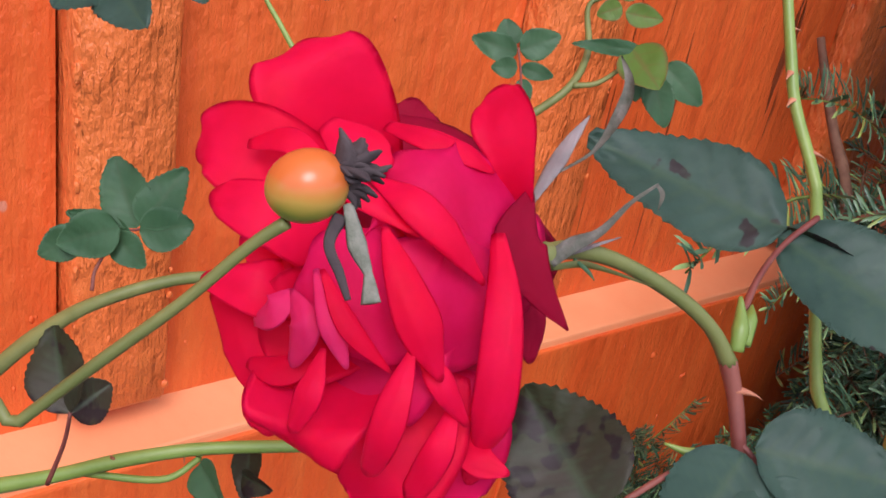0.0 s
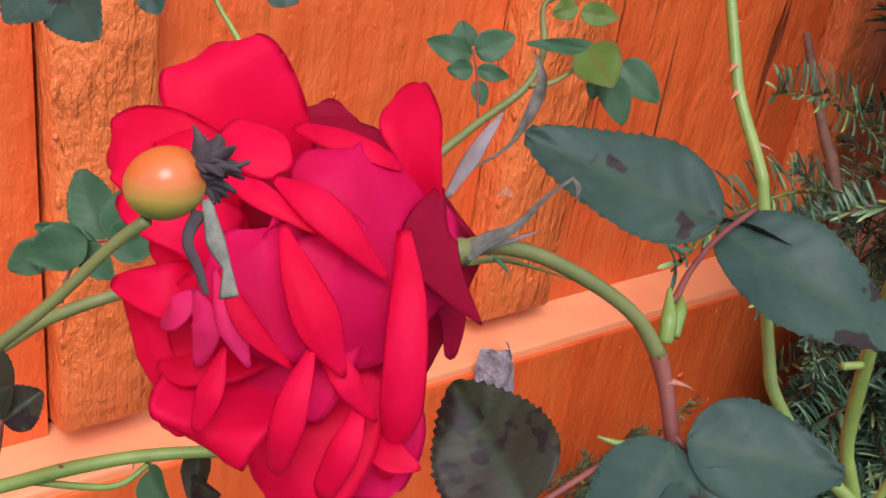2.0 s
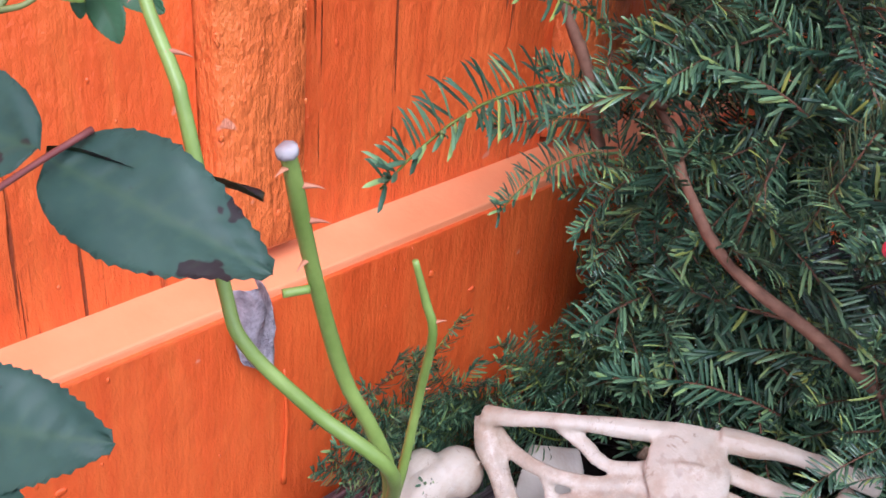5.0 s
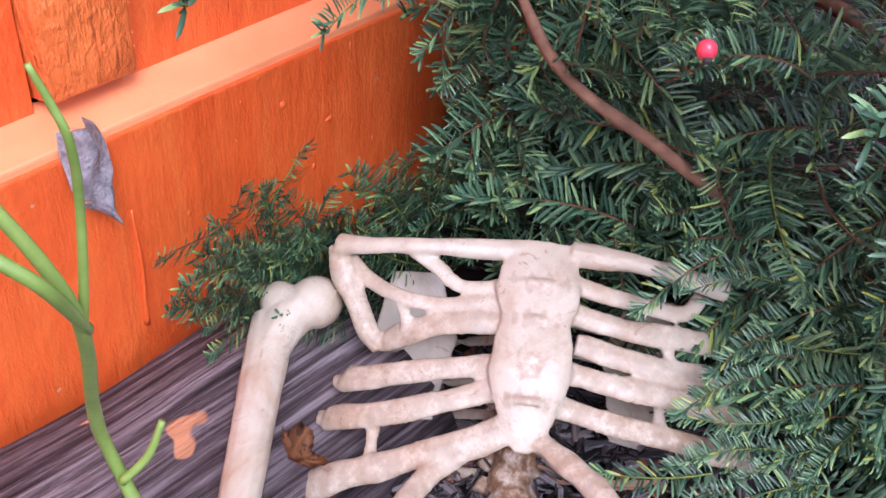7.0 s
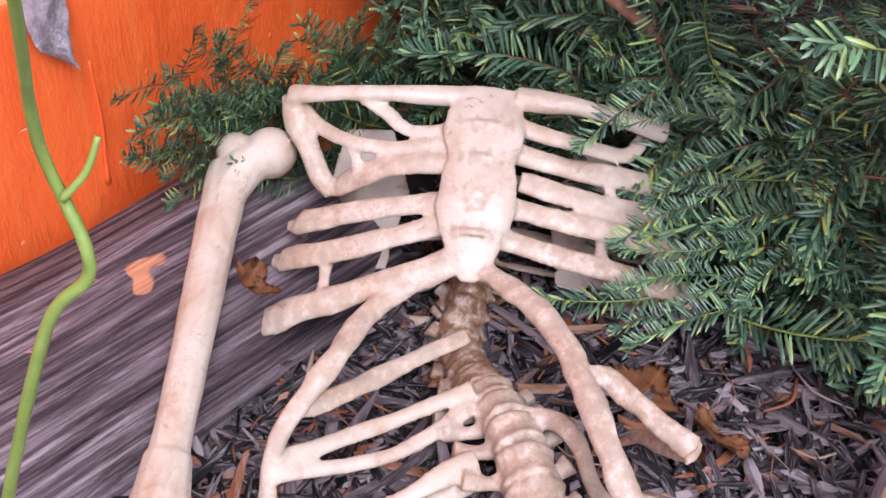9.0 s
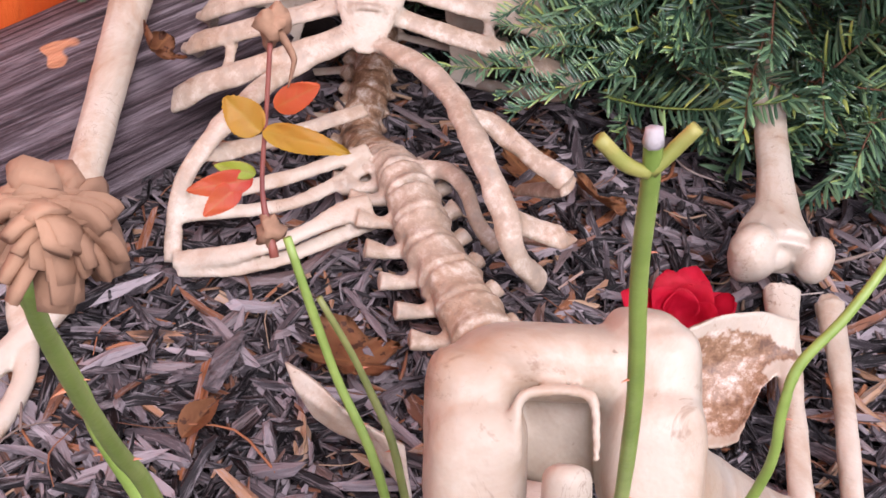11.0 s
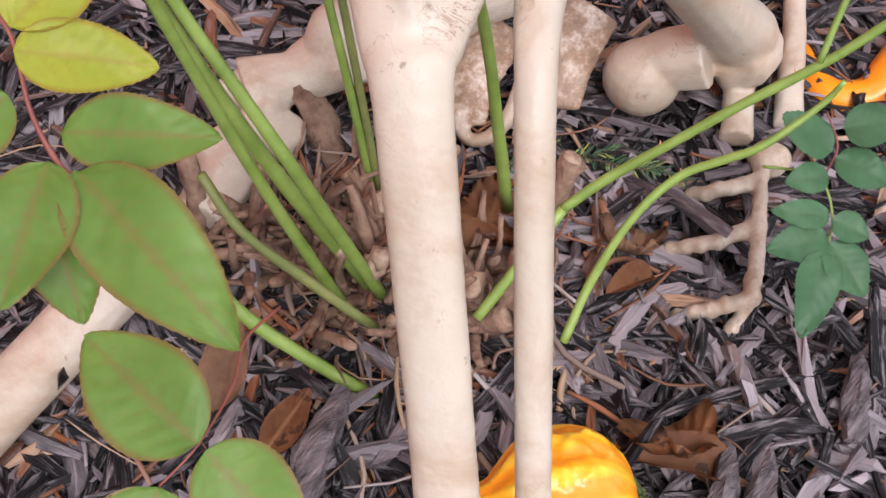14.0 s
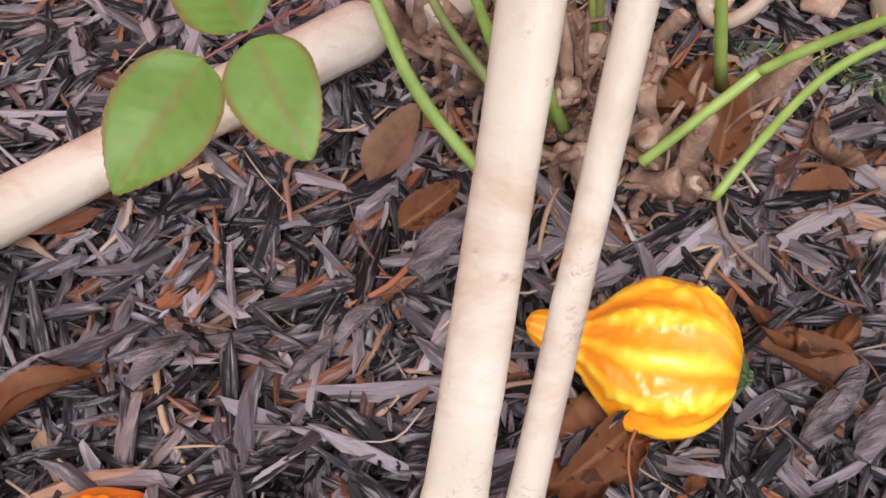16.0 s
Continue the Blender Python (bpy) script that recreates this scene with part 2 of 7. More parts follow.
M_STUB_END = plain("pale_cut_wood", (0.22, 0.13, 0.08), (0.50, 0.38, 0.28), 160, 0.85, 0.6)
M_BARK = plain("woody_bark", (0.10, 0.050, 0.032), (0.36, 0.235, 0.16), 70, 0.9, 0.8, 0.003)


# ---- mesh helpers ----
def part(name, bm, mat, parent=None, label="", smooth=True):
    me = bpy.data.meshes.new(name)
    bm.to_mesh(me)
    bm.free()
    if smooth:
        me.polygons.foreach_set("use_smooth", [True] * len(me.polygons))
    if mat:
        me.materials.append(mat)
    ob = new(name, me)
    if parent:
        ob.parent = parent
    if label:
        ob["label"] = label
    return ob


def thing(name, label, category, group="", kind=""):
    ob = new(name)
    ob.empty_display_size = 0.02
    return tagged(ob, label, category, group, kind)


def V(p):
    return Vector(p)


def smooth_path(pts, n):
    """Catmull-Rom through the points, n steps a span."""
    p = [V(q) for q in pts]
    p = [p[0] * 2 - p[1]] + p + [p[-1] * 2 - p[-2]]
    out = []
    for i in range(1, len(p) - 2):
        for k in range(n):
            t = k / n
            a, b, c, d = p[i - 1], p[i], p[i + 1], p[i + 2]
            out.append(0.5 * ((2 * b) + (c - a) * t + (2 * a - 5 * b + 4 * c - d) * t * t + (3 * b - a - 3 * c + d) * t ** 3))
    out.append(p[-2].copy())
    return out


def interp(vals, n_out):
    k = len(vals) - 1
    return [vals[min(int(i / (n_out - 1) * k), k - 1)] * (1 - (i / (n_out - 1) * k - min(int(i / (n_out - 1) * k), k - 1))) + vals[min(int(i / (n_out - 1) * k), k - 1) + 1] * (i / (n_out - 1) * k - min(int(i / (n_out - 1) * k), k - 1)) for i in range(n_out)]


def tube(bm, pts, radii, segs=8, n=6, flat=1.0, flat_dir=None, wob=0.0, layer=None, value=0.0):
    """A smooth tube through pts; radii are spread along it; flat squeezes it along flat_dir."""
    path = smooth_path(pts, n) if n > 1 else [V(q) for q in pts]
    r = interp(list(radii), len(path))
    up = V(flat_dir) if flat_dir else Vector((0.3, 0.2, 0.93))
    rings = []
    for i, c in enumerate(path):
        tan = (path[min(i + 1, len(path) - 1)] - path[max(i - 1, 0)]).normalized()
        a = (up - tan * up.dot(tan))
        a = a.normalized() if a.length > 1e-4 else tan.orthogonal().normalized()
        b = tan.cross(a)
        ring = []
        for k in range(segs):
            th = 2 * math.pi * k / segs
            rr = r[i] * (1 + (wob * noise.noise(c * 60 + Vector((k * 0.7, 0, 0))) if wob else 0))
            ring.append(bm.verts.new(c + a * math.cos(th) * rr * flat + b * math.sin(th) * rr))
        rings.append(ring)
    for u, v in zip(rings, rings[1:]):
        for k in range(segs):
            bm.faces.new((u[k], u[(k + 1) % segs], v[(k + 1) % segs], v[k]))
    bm.faces.new(rings[0][::-1])
    bm.faces.new(rings[-1])
    if layer is not None:
        for ring in rings:
            for v in ring:
                v[layer] = value


def blob(bm, centre, radii, turn=None, segs=14, rings=9, wob=0.0, freq=40.0, layer=None, value=0.0):
    m = Matrix.Translation(centre) @ (turn.to_4x4() if turn else Matrix()) @ Matrix.Diagonal((*radii, 1))
    res = bmesh.ops.create_uvsphere(bm, u_segments=segs, v_segments=rings, radius=1.0, matrix=m)
    for v in res["verts"]:
        if wob:
            d = v.co - V(centre)
            v.co = V(centre) + d * (1 + wob * noise.noise(v.co * freq))
        if layer is not None:
            v[layer] = value


def box(bm, lo, hi):
    res = bmesh.ops.create_cube(bm, size=1.0)
    for v in res["verts"]:
        v.co = Vector([lo[i] + (v.co[i] + 0.5) * (hi[i] - lo[i]) for i in range(3)])
    return res["verts"]


def frame_from(z_dir, x_hint):
    z = V(z_dir).normalized()
    x = V(x_hint) - z * V(x_hint).dot(z)
    x.normalize()
    y = z.cross(x)
    return Matrix((x, y, z)).transposed()


# ---- setting: painted wall, ground ----
UP = 0.035
LEDGE = 0.2555
BATTENS = (-0.78, -0.475, -0.16, 0.136, 0.420, 0.745, 1.05, 1.37, 1.69)
wall = thing("wall_north", "orange painted board-and-batten wall with a ledge", "wall", kind="structure")


def bevelled(bm, width, segs=2):
    bmesh.ops.bevel(bm, geom=list(bm.edges), offset=width, segments=segs, affect='EDGES', profile=0.6)


for i, x in enumerate(BATTENS):
    x2 = BATTENS[i + 1] if i + 1 < len(BATTENS) else 2.1
    bm = bmesh.new()
    w = 0.066 if x != 0.136 else 0.053
    box(bm, (x + w + 0.0030, UP, LEDGE - 0.02), (x2 - 0.0022, UP + 0.03, 2.6))
    part("board", bm, M_WALL, wall, smooth=False)
    bm = bmesh.new()
    w = 0.066 if x != 0.136 else 0.053
    vs = box(bm, (x, UP - 0.021, LEDGE + 0.010), (x + w, UP + 0.02, 2.6))
    for v in vs:
        if v.co.z < 1 and v.co.y < UP - 0.01:
            v.co.z += 0.012
    bmesh.ops.subdivide_edges(bm, edges=[e for e in bm.edges if abs(e.verts[0].co.z - e.verts[1].co.z) > 1], cuts=60)
    bevelled(bm, 0.0025, 1)
    for v in bm.verts:
        v.co.x += 0.0016 * noise.noise(Vector((v.co.x * 30, i, v.co.z * 26)))
        v.co.y += 0.0022 * noise.noise(Vector((i, v.co.x * 60, v.co.z * 30)))
    batten = part("batten", bm, M_BATTEN, wall)
    beads = random.Random(200 + i)
    bm = bmesh.new()
    for _ in range(70):
        z = beads.uniform(LEDGE + 0.03, 1.1)
        e = beads.choice((0.001, w - 0.001, w - 0.001, beads.uniform(0.01, w - 0.01)))
        rr = beads.uniform(0.0008, 0.0024)
        blob(bm, (x + e, UP - 0.021, z), (rr, rr * 0.7, rr * beads.uniform(0.8, 2.6)), segs=7, rings=5, wob=0.4, freq=300)
    tagged(part("paint_beads", bm, M_BATTEN, batten), kind="stuff")
bm = bmesh.new()
box(bm, (-1.2, UP + 0.031, LEDGE - 0.02), (2.4, UP + 0.06, 2.6))
part("sheathing", bm, M_TIMBER, wall, smooth=False)
bm = bmesh.new()
vs = box(bm, (-1.2, 0.0, LEDGE - 0.03), (2.4, UP + 0.01, LEDGE))
for v in vs:
    if v.co.y > 0.02 and v.co.z > LEDGE - 0.01:
        v.co.z += 0.010
bevelled(bm, 0.002)
part("ledge", bm, M_LEDGE, wall, "salmon orange ledge, paler than the wall", smooth=False)
bm = bmesh.new()
box(bm, (-1.2, -0.003, -0.2), (2.4, 0.03, LEDGE - 0.006))
bevelled(bm, 0.002)
part("lower_board", bm, M_WALL_SMOOTH, wall, smooth=False)
bm = bmesh.new()
tube(bm, [(0.4545, -0.003, 0.187), (0.4555, -0.004, 0.14), (0.4535, -0.004, 0.105), (0.4525, -0.0035, 0.080)], (0.0008, 0.0018, 0.0015, 0.0026), 6, 4)
part("paint_drip", bm, M_WALL_SMOOTH, wall)
for x, z in ((0.638, 0.181), (0.592, 0.214), (0.285, 0.17), (0.32, 0.098)):
    bm = bmesh.new()
    blob(bm, (x, -0.003, z), (0.004, 0.0012, 0.003), wob=0.5, freq=300, segs=10, rings=6)
    part("nail_head", bm, M_WALL_SMOOTH, wall)
rng = random.Random(3)
bm = bmesh.new()
for _ in range(110):
    x, z = rng.uniform(0.05, 0.9), rng.uniform(0.05, 0.62)
    y = -0.003 if z < LEDGE else UP
    if z < LEDGE - 0.01 or z > LEDGE + 0.02:
        r = rng.uniform(0.0006, 0.0018)
        blob(bm, (x, y, z), (r, 0.0008, r * rng.uniform(1, 2.2)), segs=6, rings=4)
tagged(part("paint_blisters", bm, M_WALL, wall), kind="stuff")

# ground: one sheet to the horizon
axis_x = np.concatenate([[-80, -30, -10, -4, -2], np.linspace(-1, 2, 76), [3, 5, 12, 30, 80]])
axis_y = np.concatenate([[-80, -30, -10, -5, -3], np.linspace(-2, 0.1, 56), [1, 4, 12, 30, 80]])


def ground_z(x, y):
    near = max(0.0, 1 - max(abs(x - 0.4) - 1.2, 0) - max(abs(y + 0.6) - 1.2, 0))
    return near * (0.010 * noise.noise(Vector((x * 5, y * 5, 0))) + 0.005 * noise.noise(Vector((x * 16, y * 16, 4)))) - 0.008


nx, ny = len(axis_x), len(axis_y)
me = bpy.data.meshes.new("ground")
me.from_pydata([(x, y, ground_z(x, y)) for y in axis_y for x in axis_x], [],
               [(j * nx + i, j * nx + i + 1, (j + 1) * nx + i + 1, (j + 1) * nx + i) for j in range(ny - 1) for i in range(nx - 1)])
me.polygons.foreach_set("use_smooth", [True] * len(me.polygons))
me.materials.append(M_SOIL)
tagged(new("ground", me), "dark soil under shredded bark mulch", "ground", kind="structure")


def chips(name, count, x0, x1, y0, y1, seed, size=1.0, lift=0.012):
    """Shredded bark: flat splinters with ragged ends, thrown on the ground at all angles."""
    r = np.random.RandomState(seed)
    length = np.clip(r.lognormal(-3.85, 0.6, count), 0.006, 0.07) * size
    width = length * r.uniform(0.07, 0.27, count)
    width = np.clip(width, 0.0017, 0.0078)
    thick = width * r.uniform(0.35, 0.85, count)
    base = np.array([[-1, -1, -1], [-.3, -1.1, -1], [.35, -.9, -1], [1, -.5, -.8], [1.05, .5, -.8], [.3, 1.1, -1], [-.35, .9, -1], [-1.1, .4, -1],
                     [-.9, -.8, .8], [-.3, -.9, 1.1], [.35, -.8, .9], [.9, -.3, .6], [.95, .3, .5], [.3, .9, 1], [-.35, .8, 1.1], [-1, .3, .8]])
    v = base[None] + r.uniform(-0.3, 0.3, (count, 16, 3))
    v = v * np.stack([length / 2, width / 2, thick / 2], 1)[:, None]
    along = (v * np.array([0.10, 1.0, 1.0]) + r.uniform(0, 9, (count, 1, 3))).reshape(-1)
    v[:, :, 1] += (v[:, :, 0] ** 2) * r.uniform(-9, 9, count)[:, None]
    yaw, pitch, roll = r.uniform(0, 6.28, count), r.normal(0, 0.24, count), r.normal(0, 0.55, count)
    cy, sy, cp, sp, cr, sr = np.cos(yaw), np.sin(yaw), np.cos(pitch), np.sin(pitch), np.cos(roll), np.sin(roll)
    x, y, z = v[..., 0], v[..., 1], v[..., 2]
    y, z = y * cr[:, None] - z * sr[:, None], y * sr[:, None] + z * cr[:, None]
    x, z = x * cp[:, None] + z * sp[:, None], -x * sp[:, None] + z * cp[:, None]
    x, y = x * cy[:, None] - y * sy[:, None], x * sy[:, None] + y * cy[:, None]
    px, py = r.uniform(x0, x1, count), r.uniform(y0, y1, count)
    pz = np.array([ground_z(a, b) for a, b in zip(px, py)]) + r.uniform(0.0, lift, count)
    verts = np.stack([x + px[:, None], y + py[:, None], z + pz[:, None]], 2).reshape(-1, 3)
    one = [(7, 6, 5, 4, 3, 2, 1, 0), (8, 9, 10, 11, 12, 13, 14, 15)] + [(i, (i + 1) % 8, (i + 1) % 8 + 8, i + 8) for i in range(8)]
    faces = [tuple(i + 16 * k for i in f) for k in range(count) for f in one]
    me = bpy.data.meshes.new(name)
    me.from_pydata(verts.tolist(), [], faces)
    me.attributes.new("along", 'FLOAT_VECTOR', 'POINT').data.foreach_set("vector", along)
    me.materials.append(M_MULCH)
    return new(name, me)


tagged(chips("bark_mulch", 38000, -0.25, 0.85, -1.08, -0.15, 5, 1.2, 0.030), "dark grey-brown shredded bark mulch covering the ground", "mulch", kind="stuff")
tagged(chips("bark_mulch", 7000, -1.4, 2.0, -2.2, -0.05, 6, 1.15), "dark grey-brown shredded bark mulch further out", "mulch", kind="stuff")

tagged(chips("bark_mulch", 12000, -0.12, 0.55, -1.0, -0.28, 8, 0.5, 0.030), "fine shreds of bark mulch between the larger chips", "mulch", kind="stuff")

# landscape timber along the foot of the wall
bm = bmesh.new()
prof = [(-0.205, 0.0), (-0.212, 0.04), (-0.19, 0.08), (-0.15, 0.098), (-0.09, 0.102), (-0.03, 0.085), (-0.012, 0.05), (-0.01, 0.0)]
rings = []
for k in range(61):
    x = -1.2 + k * (1.78 / 60)
    ring = [bm.verts.new((x, y + 0.004 * noise.noise(Vector((x * 9, y * 40, 1))), z + 0.007 * noise.noise(Vector((x * 7, y * 60, z * 50))) - 0.012)) for y, z in prof]
    rings.append(ring)
for a, b in zip(rings, rings[1:]):
    for i in range(len(prof)):
        bm.faces.new((a[i], b[i], b[(i + 1) % len(prof)], a[(i + 1) % len(prof)]))
bm.faces.new(rings[0])
bm.faces.new(rings[-1][::-1])
tagged(part("landscape_timber", bm, M_TIMBER), "dark weathered timber with orange paint splashes lying along the wall", "timber")


# ---- skeleton decoration: one mesh ----
from mathutils.kdtree import KDTree


def skeleton_mesh():
    bm = bmesh.new()
    st = bm.verts.layers.float.new("stain")

    def T(pts, radii, segs=8, n=6, flat=1.0, fd=None, s=0.0, wob=0.12):
        tube(bm, pts, radii, segs, n, flat, fd, wob, st, s)

    def B(c, r, turn=None, s=0.0, wob=0.15, freq=60.0, segs=16, rings_=10):
        blob(bm, c, r, turn, segs, rings_, wob, freq, st, s)

    # chest frame: u towards the head, l towards the wall, n out of the chest
    xiph = V((0.545, -0.292, 0.120))
    u = V((0.70, 0.52, 0.49)).normalized()
    l = V((-0.60, 0.80, 0.0)).normalized()
    n = u.cross(l)
    if n.z < 0:
        n = -n

    def C(s, w, d):
        q = xiph + u * s + l * w - n * d
        q.z = max(q.z, 0.014)
        return q

    # breastbone
    T([C(-0.012, 0, 0.002), C(0.008, 0, 0), C(0.04, 0, -0.004), C(0.075, 0, -0.004), C(0.10, 0, -0.002), C(0.135, 0, 0.004)], (0.006, 0.018, 0.029, 0.024, 0.030, 0.024), 14, 5, 0.24, n, 0.12)
    for s_ in (0.022, 0.052, 0.078, 0.104):
        T([C(s_, -0.025, 0.001), C(s_ - 0.002, 0, -0.0105), C(s_, 0.025, 0.001)], (0.0022, 0.0030, 0.0022), 8, 4, 0.6, n, 0.35)
    B(C(0.042, 0.002, -0.009), (0.004, 0.004, 0.0016), frame_from(n, u).to_3x3(), 0.5)
    def arc(pts, r, flat=0.45, stain=0.12, wob=0.2, ends=None):
        q = [C(*p) for p in pts]
        T(q, r, 8, 5, flat, ends or n, stain, wob)

    def rib(front, r, stain):
        """A rib from the breastbone round the side and back to the spine."""
        s_, w_, d_ = front[-1]
        sg = 1 if w_ > 0 else -1
        arc(list(front) + [(s_ + 0.004, w_ * 1.03, d_ + 0.018)], r, 0.42, stain + 0.12, 0.28)
        back = [(s_ + 0.002, w_ * 1.0, d_ + 0.004), (s_ + 0.010, w_ * 1.0, d_ + 0.045), (s_ + 0.028, w_ * 0.65, 0.120), (s_ + 0.034, 0.018 * sg, 0.112)]
        T([C(*p) for p in back], (0.0085, 0.007, 0.006, 0.005), 8, 5, 0.42, C(s_, w_, d_ + 0.03) - C(s_, 0, 0.06), stain)

    # collar bones and shoulder blades
    arc([(0.128, 0.012, 0.004), (0.123, 0.077, 0.0), (0.120, 0.117, 0.004), (0.121, 0.143, 0.012)], (0.009, 0.0062, 0.006, 0.009), 0.75, 0.05)
    arc([(0.130, -0.020, 0.003), (0.129, -0.045, 0.002), (0.127, -0.078, 0.004), (0.120, -0.130, 0.014)], (0.010, 0.009, 0.0065, 0.009), 0.75, 0.05)
    arc([(0.121, 0.143, 0.012), (0.099, 0.134, 0.020), (0.069, 0.116, 0.030), (0.057, 0.104, 0.035)], (0.008, 0.0095, 0.0085, 0.008), 0.6, 0.3, 0.3)
    for sgn in (1, -1):
        T([C(0.13, 0.09 * sgn, 0.075), C(0.08, 0.085 * sgn, 0.085), C(0.02, 0.075 * sgn, 0.09)], (0.02, 0.034, 0.012), 10, 5, 0.08, n, 0.0, 0.0)
    # short bars between the collar bone and the first ribs
    arc([(0.103, 0.010, 0.003), (0.098, 0.051, 0.006), (0.110, 0.070, 0.006), (0.120, 0.088, 0.003)], (0.0065, 0.0058, 0.006, 0.006), 0.5, 0.08)
    arc([(0.090, 0.015, 0.002), (0.085, 0.060, 0.007), (0.087, 0.092, 0.011), (0.104, 0.124, 0.020), (0.119, 0.140, 0.014)], (0.0068, 0.006, 0.006, 0.007, 0.007), 0.5, 0.25)
    arc([(0.107, -0.024, 0.002), (0.102, -0.063, 0.008), (0.102, -0.101, 0.020), (0.122, -0.117, 0.024)], (0.008, 0.0068, 0.0065, 0.006), 0.5, 0.1)
    # ribs that reach the breastbone
    wide = (0.0088, 0.0086, 0.0096, 0.0104, 0.0095)
    rib([(0.075, 0.018, 0.002), (0.070, 0.063, 0.008), (0.062, 0.099, 0.030)], wide, 0.2)
    rib([(0.046, 0.020, 0.002), (0.035, 0.082, 0.012), (0.029, 0.122, 0.030)], wide, 0.22)
    rib([(0.029, 0.016, 0.002), (0.010, 0.078, 0.012), (0.003, 0.129, 0.035)], wide, 0.2)
    rib([(0.006, 0.008, 0.002), (-0.017, 0.059, 0.010), (-0.035, 0.111, 0.025), (-0.043, 0.139, 0.045)], (0.0095, 0.0098, 0.0115, 0.0125), 0.22)
    rib([(0.086, -0.026, 0.002), (0.081, -0.066, 0.008), (0.084, -0.118, 0.025)], wide, 0.15)
    rib([(0.066, -0.028, 0.002), (0.059, -0.075, 0.010), (0.060, -0.125, 0.030)], wide, 0.18)
    rib([(0.045, -0.024, 0.002), (0.040, -0.077, 0.010), (0.039, -0.140, 0.035)], wide, 0.2)
    rib([(0.023, -0.018, 0.002), (0.016, -0.064, 0.012), (0.013, -0.110, 0.026), (0.010, -0.152, 0.045)], wide, 0.3)
    # webs that tie neighbouring ribs
    for a_, b_ in (((0.066, 0.085, 0.018), (0.085, 0.092, 0.012)), ((-0.030, 0.098, 0.022), (0.003, 0.100, 0.024)), ((0.020, -0.090, 0.020), (0.040, -0.088, 0.014)), ((0.059, -0.095, 0.018), (0.081, -0.090, 0.015))):
        arc([a_, [(p + q) / 2 for p, q in zip(a_, b_)], b_], (0.006, 0.0045, 0.006), 0.4, 0.2)
    # costal margins and the lower ribs that end on them
    def low(pts, r, flat=0.5, stain=0.2, wob=0.3):
        T(pts, r, 8, 5, flat, n, stain, wob)

    low([C(0.003, 0.006, 0.002), C(-0.029, 0.056, 0.010), (0.425, -0.281, 0.100), (0.395, -0.283, 0.085), (0.371, -0.286, 0.060), (0.352, -0.303, 0.030)], (0.008, 0.0088, 0.0085, 0.007, 0.006, 0.0065), 0.55, 0.3, 0.35)
    low([C(-0.003, -0.012, 0.002), (0.542, -0.362, 0.120), (0.514, -0.413, 0.118), (0.489, -0.451, 0.112), (0.476, -0.478, 0.098), (0.471, -0.493, 0.078), (0.490, -0.502, 0.050)], (0.0085, 0.0092, 0.0095, 0.0095, 0.009, 0.008, 0.009), 0.55, 0.4, 0.35)
    low([(0.520, -0.405, 0.117), (0.534, -0.419, 0.112), (0.538, -0.449, 0.100), (0.542, -0.480, 0.090), (0.56, -0.43, 0.05)], (0.007, 0.0085, 0.008, 0.0095, 0.006), 0.5, 0.45)
    low([(0.478, -0.476, 0.097), (0.493, -0.489, 0.086), (0.506, -0.503, 0.078), (0.53, -0.46, 0.04)], (0.008, 0.008, 0.0095, 0.006), 0.5, 0.45)
    low([(0.505, -0.375, 0.066), (0.514, -0.395, 0.072), (0.510, -0.416, 0.074), (0.499, -0.442, 0.060), (0.498, -0.461, 0.048)], (0.008, 0.0075, 0.0065, 0.006, 0.007), 0.6, 0.45)
    low([(0.534, -0.305, 0.070), (0.483, -0.293, 0.070), (0.424, -0.287, 0.078), (0.400, -0.283, 0.085)], (0.0065, 0.007, 0.0075, 0.0075), 0.45, 0.3)
    low([(0.503, -0.338, 0.065), (0.443, -0.311, 0.056), (0.374, -0.288, 0.060)], (0.007, 0.0065, 0.0075), 0.45, 0.1)
    low([(0.497, -0.345, 0.060), (0.435, -0.330, 0.050), (0.369, -0.292, 0.054)], (0.007, 0.0055, 0.0062), 0.45, 0.1)
    low([(0.462, -0.378, 0.060), (0.445, -0.370, 0.060), (0.408, -0.358, 0.052), (0.374, -0.336, 0.044), (0.350, -0.306, 0.034)], (0.009, 0.0085, 0.0062, 0.0075, 0.007), 0.45, 0.1)
    low([(0.460, -0.384, 0.052), (0.410, -0.364, 0.042), (0.376, -0.344, 0.036), (0.348, -0.312, 0.030)], (0.007, 0.0052, 0.006, 0.005), 0.45, 0.12)
    # spine: a stack of worn vertebrae with side and rear processes
    spine = smooth_path([C(0.15, 0, 0.105), C(0.08, 0, 0.110), C(0.02, 0, 0.100), C(-0.04, 0.0, 0.085), (0.497, -0.377, 0.062), (0.462, -0.429, 0.058), (0.436, -0.479, 0.056), (0.414, -0.517, 0.056), (0.395, -0.553, 0.054)], 12)
    length = [0.0]
    for a, b in zip(spine, spine[1:]):
        length.append(length[-1] + (b - a).length)
    pos = 0.0
    while pos < length[-1] - 0.004:
        k = max(i for i in range(len(length) - 1) if length[i] <= pos)
        f = (pos - length[k]) / (length[k + 1] - length[k])
        c = spine[k].lerp(spine[k + 1], f)
        tan = (spine[k + 1] - spine[k]).normalized()
        g = pos / length[-1]
        r = 0.0155 + 0.008 * max(0, g - 0.3)
        h = 0.017 + 0.024 * max(0, g - 0.3)
        s = 0.95 if g < 0.52 else 0.5
